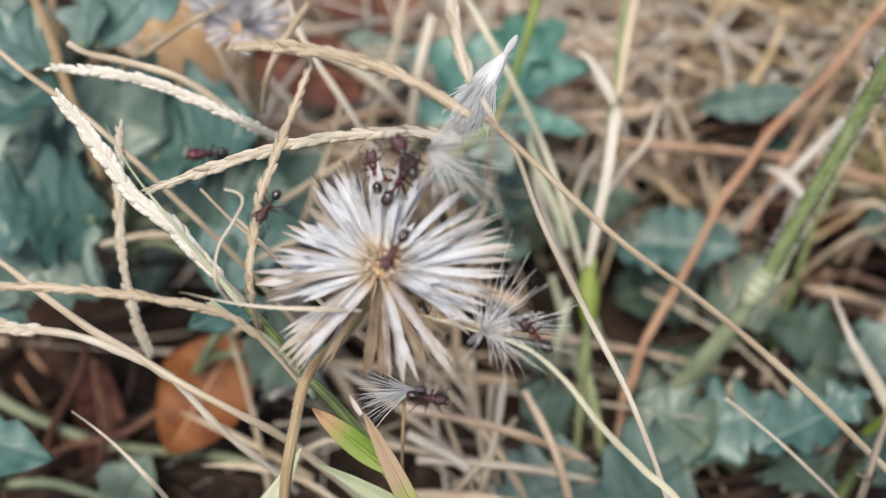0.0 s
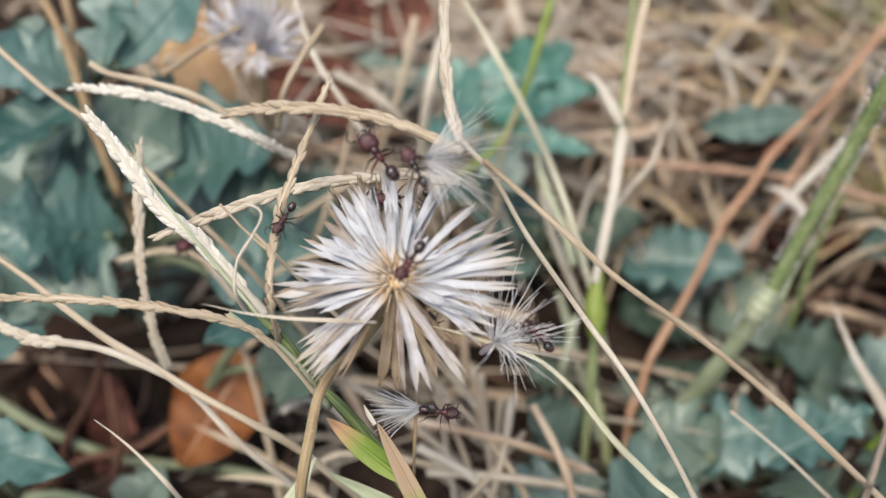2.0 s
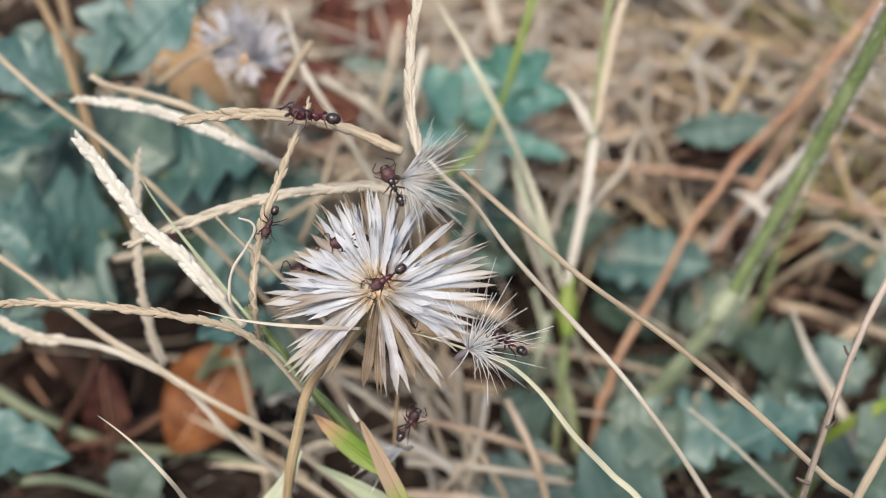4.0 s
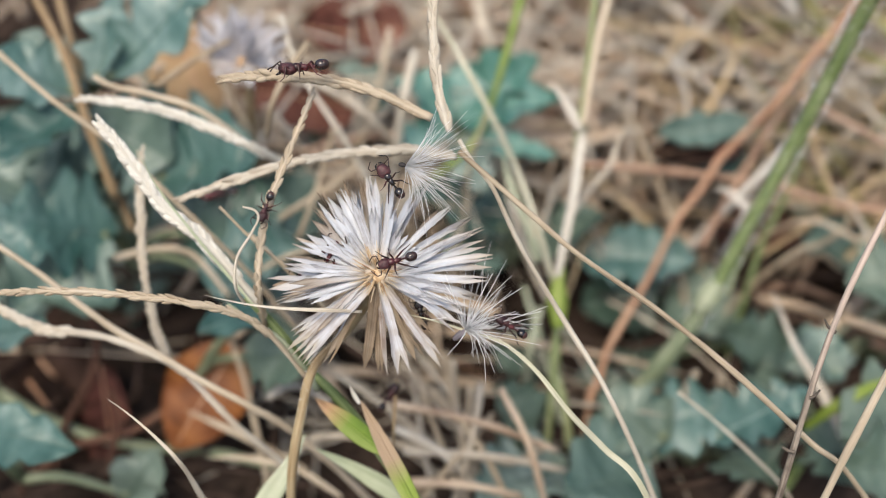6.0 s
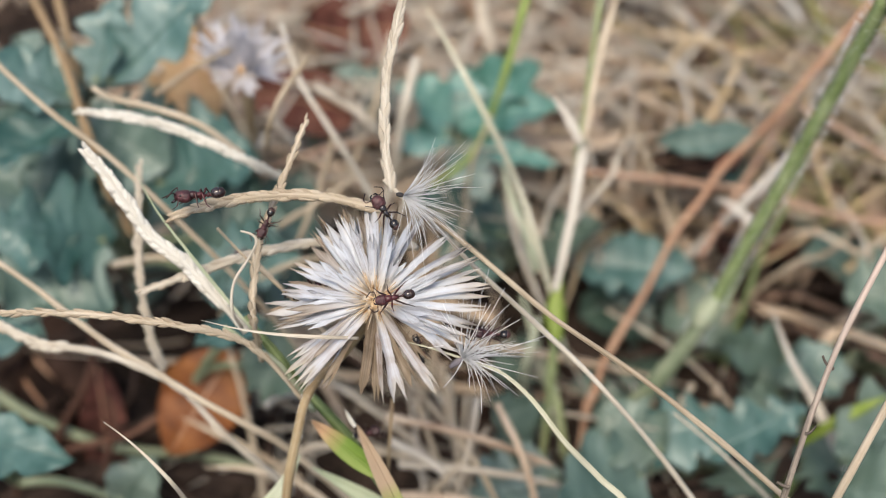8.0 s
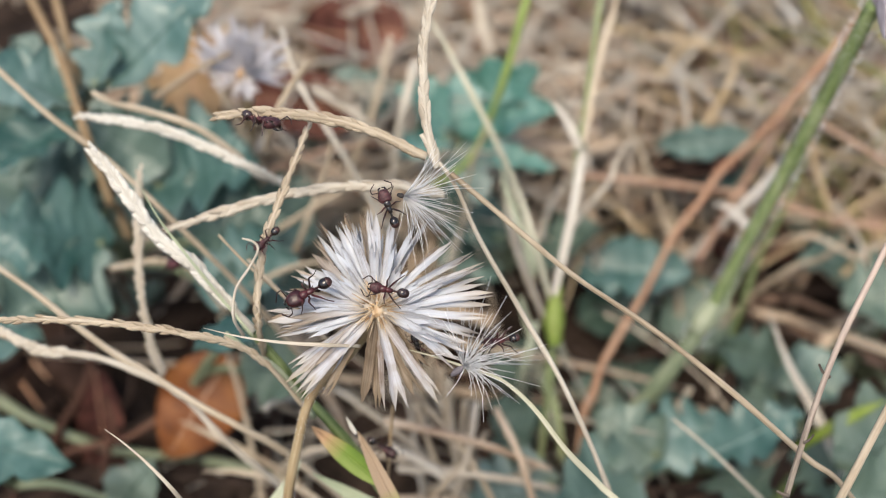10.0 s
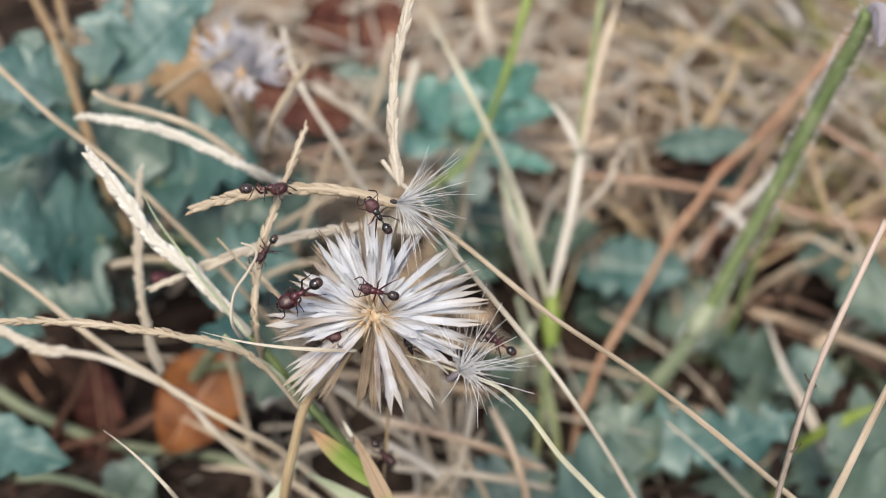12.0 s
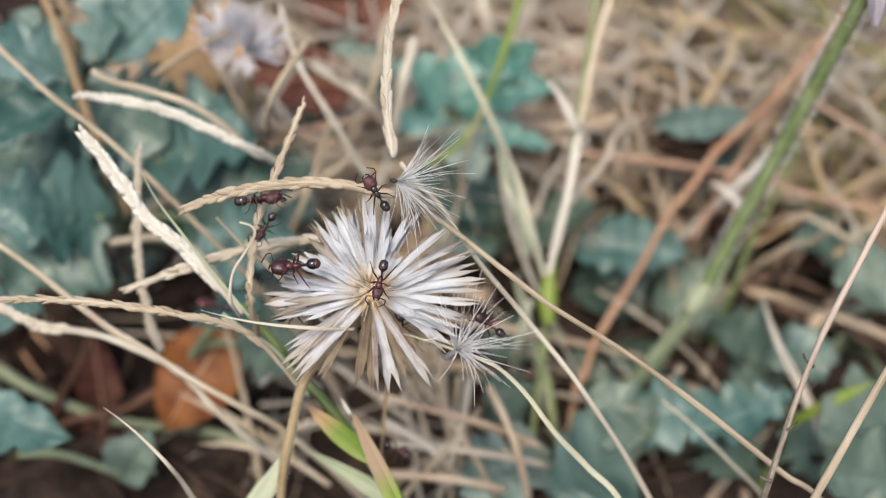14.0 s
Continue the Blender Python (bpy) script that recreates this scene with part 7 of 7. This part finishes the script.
    sway(up_spike, (-0.0170, 0.0172, 0.1144), [
        (0, pose(0.00061, -0.00072, -0.00080, -0.00, -0.17, 0.15)),
        (0.5, pose(0.00053, -0.00038, -0.00043, -0.00, -0.50, 0.45)),
        (1, pose(-0.00017, -0.00075, -0.00083, -0.01, -1.08, 0.97)),
        (1.5, pose(0.00061, -0.00045, -0.00050, -0.00, -0.56, 0.50)),
        (2, pose(0.00070, -0.00054, -0.00060, -0.00, -0.42, 0.38)),
        (2.5, pose(0.00023, -0.00058, -0.00064, -0.00, -0.16, 0.14)),
        (3, pose(0.00064, -0.00042, -0.00047, -0.00, 0.05, -0.05)),
        (3.5, pose(-0.00049, -0.00053, -0.00058, -0.00, -0.69, 0.62)),
        (6, pose(0.00003, -0.00014, -0.00016, -0.00, 0.17, -0.15)),
        (6.5, pose(0.00050, -0.00032, -0.00036, -0.00, 0.64, -0.58)),
        (7, pose(-0.00016, -0.00012, -0.00014, -0.00, -0.40, 0.36)),
        (7.5, pose(0.00000, 0.00000, 0.00000, 0.00, -0.00, 0.00)),
        (8, pose(-0.00080, -0.00048, -0.00053, -0.00, -0.68, 0.62)),
        (10.5, pose(-0.00054, -0.00004, -0.00005, -0.01, -1.16, 1.04)),
        (11, pose(-0.00045, -0.00010, -0.00011, -0.01, -1.12, 1.01)),
        (11.5, pose(-0.00071, 0.00003, 0.00004, -0.02, -1.49, 1.34)),
        (12, pose(-0.00105, 0.00008, 0.00009, -0.02, -1.71, 1.54)),
        (12.5, pose(-0.00096, 0.00014, 0.00016, -0.02, -1.66, 1.49)),
        (13, pose(-0.00136, 0.00009, 0.00010, -0.03, -1.95, 1.76)),
        (13.5, pose(-0.00155, 0.00031, 0.00034, -0.02, -1.72, 1.55)),
        (14, pose(-0.00112, 0.00039, 0.00043, -0.01, -0.98, 0.88))])
    sway(tall_spike, (-0.0027, 0.0133, 0.1101), [
        (0, pose(0.00418, 0.00194, 0.00216, -0.15, -4.36, 3.93)),
        (0.5, pose(-0.00191, -0.00054, -0.00060, -0.00, 0.52, -0.46)),
        (1, pose(-0.00115, -0.00097, -0.00107, -0.01, 1.02, -0.92)),
        (1.5, pose(0.00118, -0.00055, -0.00061, -0.03, -2.03, 1.83)),
        (2, pose(0.00145, -0.00123, -0.00137, -0.03, -1.93, 1.74)),
        (2.5, pose(-0.00092, -0.00125, -0.00138, -0.01, 0.93, -0.84)),
        (3, pose(0.00079, -0.00012, -0.00013, -0.00, -0.03, 0.02)),
        (3.5, pose(-0.00160, -0.00055, -0.00062, -0.00, 0.45, -0.40)),
        (6, pose(0.00341, 0.00062, 0.00069, -0.08, -3.23, 2.91)),
        (6.5, pose(0.00016, 0.00022, 0.00025, -0.02, -1.59, 1.43)),
        (7, pose(-0.00141, -0.00114, -0.00127, -0.00, 0.05, -0.04)),
        (7.5, pose(0.00000, 0.00000, 0.00000, 0.00, -0.00, 0.00)),
        (8, pose(-0.00404, -0.00234, -0.00260, -0.00, 0.21, -0.19)),
        (10.5, pose(0.00214, 0.00078, 0.00086, -0.08, -3.24, 2.92)),
        (11, pose(-0.00062, 0.00032, 0.00035, -0.02, -1.46, 1.32)),
        (11.5, pose(-0.00187, -0.00051, -0.00057, -0.01, -0.95, 0.86)),
        (12, pose(-0.00302, -0.00058, -0.00064, -0.00, -0.28, 0.25)),
        (12.5, pose(-0.00197, 0.00003, 0.00003, -0.00, -0.12, 0.10)),
        (13, pose(-0.00369, -0.00041, -0.00045, -0.00, -0.27, 0.24)),
        (13.5, pose(-0.00406, -0.00008, -0.00009, -0.01, -0.87, 0.78)),
        (14, pose(-0.00358, 0.00018, 0.00020, -0.00, -0.28, 0.25))])
    sway(long_culm, (0.0275, -0.0037, 0.0912), [
        (0, pose(0.00231, 0.00076, 0.00084, -0.03, 1.79, -1.61)),
        (0.5, pose(0.00036, -0.00176, -0.00196, -0.02, 1.71, -1.54)),
        (1, pose(0.00066, -0.00091, -0.00102, -0.02, 1.42, -1.28)),
        (1.5, pose(0.00083, -0.00101, -0.00112, -0.01, 1.26, -1.13)),
        (2, pose(0.00105, -0.00090, -0.00100, -0.01, 1.18, -1.06)),
        (2.5, pose(0.00090, -0.00111, -0.00123, -0.01, 0.83, -0.75)),
        (3, pose(0.00132, -0.00089, -0.00099, -0.01, 0.98, -0.88)),
        (3.5, pose(0.00137, -0.00020, -0.00022, -0.00, 0.31, -0.28)),
        (6, pose(0.00165, 0.00083, 0.00092, -0.00, 0.53, -0.47)),
        (6.5, pose(-0.00025, 0.00005, 0.00006, -0.00, 0.31, -0.28)),
        (7, pose(0.00079, -0.00036, -0.00040, -0.00, -0.07, 0.06)),
        (7.5, pose(0.00000, 0.00000, 0.00000, 0.00, -0.00, 0.00)),
        (8, pose(-0.00089, -0.00209, -0.00232, -0.00, -0.75, 0.67)),
        (10.5, pose(0.00096, 0.00312, 0.00347, -0.01, -1.07, 0.97)),
        (11, pose(-0.00004, 0.00076, 0.00084, -0.02, -1.42, 1.28)),
        (11.5, pose(0.00069, 0.00043, 0.00047, -0.03, -1.86, 1.67)),
        (12, pose(-0.00015, -0.00052, -0.00058, -0.03, -1.93, 1.74)),
        (12.5, pose(0.00063, -0.00002, -0.00003, -0.04, -2.34, 2.11)),
        (13, pose(0.00004, -0.00096, -0.00107, -0.05, -2.57, 2.32)),
        (13.5, pose(-0.00016, -0.00110, -0.00122, -0.06, -2.68, 2.41)),
        (14, pose(-0.00059, -0.00082, -0.00091, -0.07, -2.89, 2.60))])
    sway(thin_culm, (0.0152, 0.0007, 0.0877), [
        (0, pose(0.00182, -0.00163, -0.00181, -0.33, 6.44, -5.83)),
        (0.5, pose(0.00163, -0.00159, -0.00176, -0.05, -2.49, 2.24)),
        (1, pose(0.00161, -0.00059, -0.00065, -0.10, -3.54, 3.19)),
        (1.5, pose(0.00070, -0.00061, -0.00067, -0.00, 0.68, -0.61)),
        (2, pose(0.00076, -0.00067, -0.00075, -0.00, 0.24, -0.21)),
        (2.5, pose(0.00188, 0.00008, 0.00009, -0.18, -4.79, 4.33)),
        (3, pose(0.00238, -0.00042, -0.00047, -0.01, -1.30, 1.17)),
        (3.5, pose(0.00386, -0.00001, -0.00001, -0.32, -6.35, 5.75)),
        (6, pose(0.00305, -0.00188, -0.00209, -0.09, 3.29, -2.97)),
        (6.5, pose(0.00254, -0.00177, -0.00197, -0.00, -0.17, 0.15)),
        (7, pose(0.00165, -0.00057, -0.00063, -0.13, -4.07, 3.67)),
        (7.5, pose(0.00000, 0.00000, 0.00000, 0.00, -0.00, 0.00)),
        (8, pose(0.00007, 0.00067, 0.00075, -0.61, -8.75, 7.96)),
        (10.5, pose(-0.00246, 0.00149, 0.00166, -0.19, 4.85, -4.38)),
        (11, pose(-0.00280, 0.00171, 0.00190, -0.00, 0.69, -0.62)),
        (11.5, pose(-0.00294, 0.00199, 0.00221, -0.04, -2.34, 2.11)),
        (12, pose(-0.00307, 0.00192, 0.00213, -0.10, -3.60, 3.25)),
        (12.5, pose(-0.00259, 0.00153, 0.00170, -0.02, -1.54, 1.39)),
        (13, pose(-0.00145, 0.00101, 0.00112, -0.17, -4.68, 4.23)),
        (13.5, pose(-0.00057, 0.00041, 0.00045, -0.17, -4.70, 4.24)),
        (14, pose(-0.00019, -0.00004, -0.00004, -0.11, -3.66, 3.30))])
    sway(fan_tuft, (-0.0048, 0.0060, 0.1105), [
        (0, pose(0.00159, -0.00064, -0.00071, -0.00, 0.41, -0.37)),
        (0.5, pose(0.00029, -0.00046, -0.00051, -0.00, 0.43, -0.38)),
        (1, pose(0.00050, -0.00042, -0.00046, -0.00, 0.22, -0.19)),
        (1.5, pose(-0.00003, -0.00003, -0.00003, -0.00, 0.33, -0.29)),
        (2, pose(-0.00041, -0.00013, -0.00015, -0.00, 0.35, -0.31)),
        (2.5, pose(-0.00044, -0.00041, -0.00045, -0.00, 0.07, -0.06)),
        (3, pose(-0.00023, 0.00029, 0.00033, -0.00, 0.28, -0.25)),
        (3.5, pose(-0.00098, 0.00003, 0.00003, -0.00, -0.15, 0.13)),
        (6, pose(-0.00015, -0.00005, -0.00005, -0.00, 0.32, -0.29)),
        (6.5, pose(0.00019, 0.00007, 0.00008, -0.00, 0.24, -0.21)),
        (7, pose(-0.00024, -0.00027, -0.00030, -0.00, -0.03, 0.03)),
        (7.5, pose(0.00000, 0.00000, 0.00000, 0.00, -0.00, 0.00)),
        (8, pose(-0.00032, -0.00017, -0.00019, -0.00, -0.35, 0.31)),
        (10.5, pose(-0.00059, 0.00057, 0.00063, -0.00, -0.50, 0.45)),
        (11, pose(-0.00064, 0.00035, 0.00039, -0.00, -0.65, 0.58)),
        (11.5, pose(-0.00076, 0.00062, 0.00068, -0.01, -0.92, 0.83)),
        (12, pose(-0.00113, 0.00060, 0.00067, -0.01, -0.93, 0.83)),
        (12.5, pose(-0.00081, 0.00059, 0.00065, -0.01, -1.01, 0.91)),
        (13, pose(-0.00094, 0.00044, 0.00049, -0.01, -1.06, 0.96)),
        (13.5, pose(-0.00085, 0.00047, 0.00052, -0.01, -1.06, 0.95)),
        (14, pose(-0.00084, 0.00067, 0.00074, -0.01, -1.01, 0.91))])
    walk(shut_tuft, [
        (0, pose(0.00624, 0.02970, 0.10615, -16.02, 4.57, 16.46)),
        (0.5, pose(0.00599, 0.03053, 0.10743, -15.31, 2.09, 17.52)),
        (1, pose(0.00267, 0.03046, 0.10753, -20.67, -7.52, 31.96)),
        (1.1, pose(0.00376, 0.03196, 0.10884, -19.36, -6.05, 29.15)),
        (1.4, pose(0.08492, 0.22192, 0.16485, -17.34, 0.81, 21.39)),
        (14, pose(0.08492, 0.22192, 0.16485, -17.34, 0.81, 21.39))])
    sway(low_tuft, (-0.0046, -0.0086, 0.0858), [
        (0, pose(0.00000, 0.00000, 0.00000, 0.00, -0.00, 0.00)),
        (0.5, pose(0.00008, -0.00002, -0.00002, -0.00, 0.01, -0.01)),
        (1, pose(0.00026, -0.00019, -0.00021, -0.00, -0.25, 0.23)),
        (1.5, pose(0.00003, -0.00022, -0.00025, -0.01, 1.12, -1.01)),
        (2, pose(-0.00021, -0.00067, -0.00074, -0.02, 1.59, -1.43)),
        (2.5, pose(-0.00023, -0.00046, -0.00051, -0.29, 6.08, -5.51)),
        (3, pose(-0.00101, -0.00046, -0.00051, -0.78, 9.86, -9.01)),
        (3.5, pose(-0.00041, -0.00187, -0.00207, -0.01, -1.25, 1.12)),
        (6, pose(-0.00179, -0.01440, -0.01600, -1.10, -11.70, 10.75)),
        (14, pose(0.00005, -0.01338, -0.01486, -1.41, -13.16, 12.15))])
    sway(green_shoot, (0.0527, 0.0479, 0.0478), [
        (0, pose(0.00000, 0.00000, 0.00000, -0.05, 2.63, -2.46)),
        (3.5, pose(0.00000, 0.00000, 0.00000, -0.03, 2.34, -2.19)),
        (7, pose(0.00000, 0.00000, 0.00000, -0.04, 2.48, -2.32)),
        (8, pose(0.00000, 0.00000, 0.00000, -0.02, 1.90, -1.78)),
        (10.5, pose(0.00000, 0.00000, 0.00000, 0.00, 0.22, -0.20)),
        (12.5, pose(0.00000, 0.00000, 0.00000, 0.00, -0.00, 0.00)),
        (14, pose(0.00000, 0.00000, 0.00000, -0.00, -0.22, 0.20))])
    sway(knotty, (0.0439, -0.0202, 0.0771), [
        (0, pose(0.00000, 0.00000, 0.00000, 0.00, -0.00, 0.00)),
        (8, pose(0.00000, 0.00000, 0.00000, 0.00, -0.00, 0.00)),
        (10.5, pose(0.00000, 0.00000, 0.00000, -0.02, -1.46, 1.37)),
        (12.5, pose(0.00000, 0.00000, 0.00000, -0.07, -2.63, 2.46)),
        (14, pose(0.00000, 0.00000, 0.00000, -0.02, -1.32, 1.23))])
    sway(ribbed, (0.0496, -0.0210, 0.0783), [
        (0, pose(0.00000, 0.00000, 0.00000, 0.00, -0.00, 0.00)),
        (8, pose(0.00000, 0.00000, 0.00000, 0.00, -0.00, 0.00)),
        (10.5, pose(0.00000, 0.00000, 0.00000, -0.02, -1.17, 1.09)),
        (12.5, pose(0.00000, 0.00000, 0.00000, -0.07, -2.63, 2.46)),
        (14, pose(0.00000, 0.00000, 0.00000, -0.01, -0.58, 0.55))])
    for i, kind in enumerate(("middle", "walker", "second", "climber", "left", "leafy", "carrier", "tuft")):
        stride(ANTS[kind], 15 if kind != "middle" else 9, 7.0 + 0.3 * i, i)


motions()
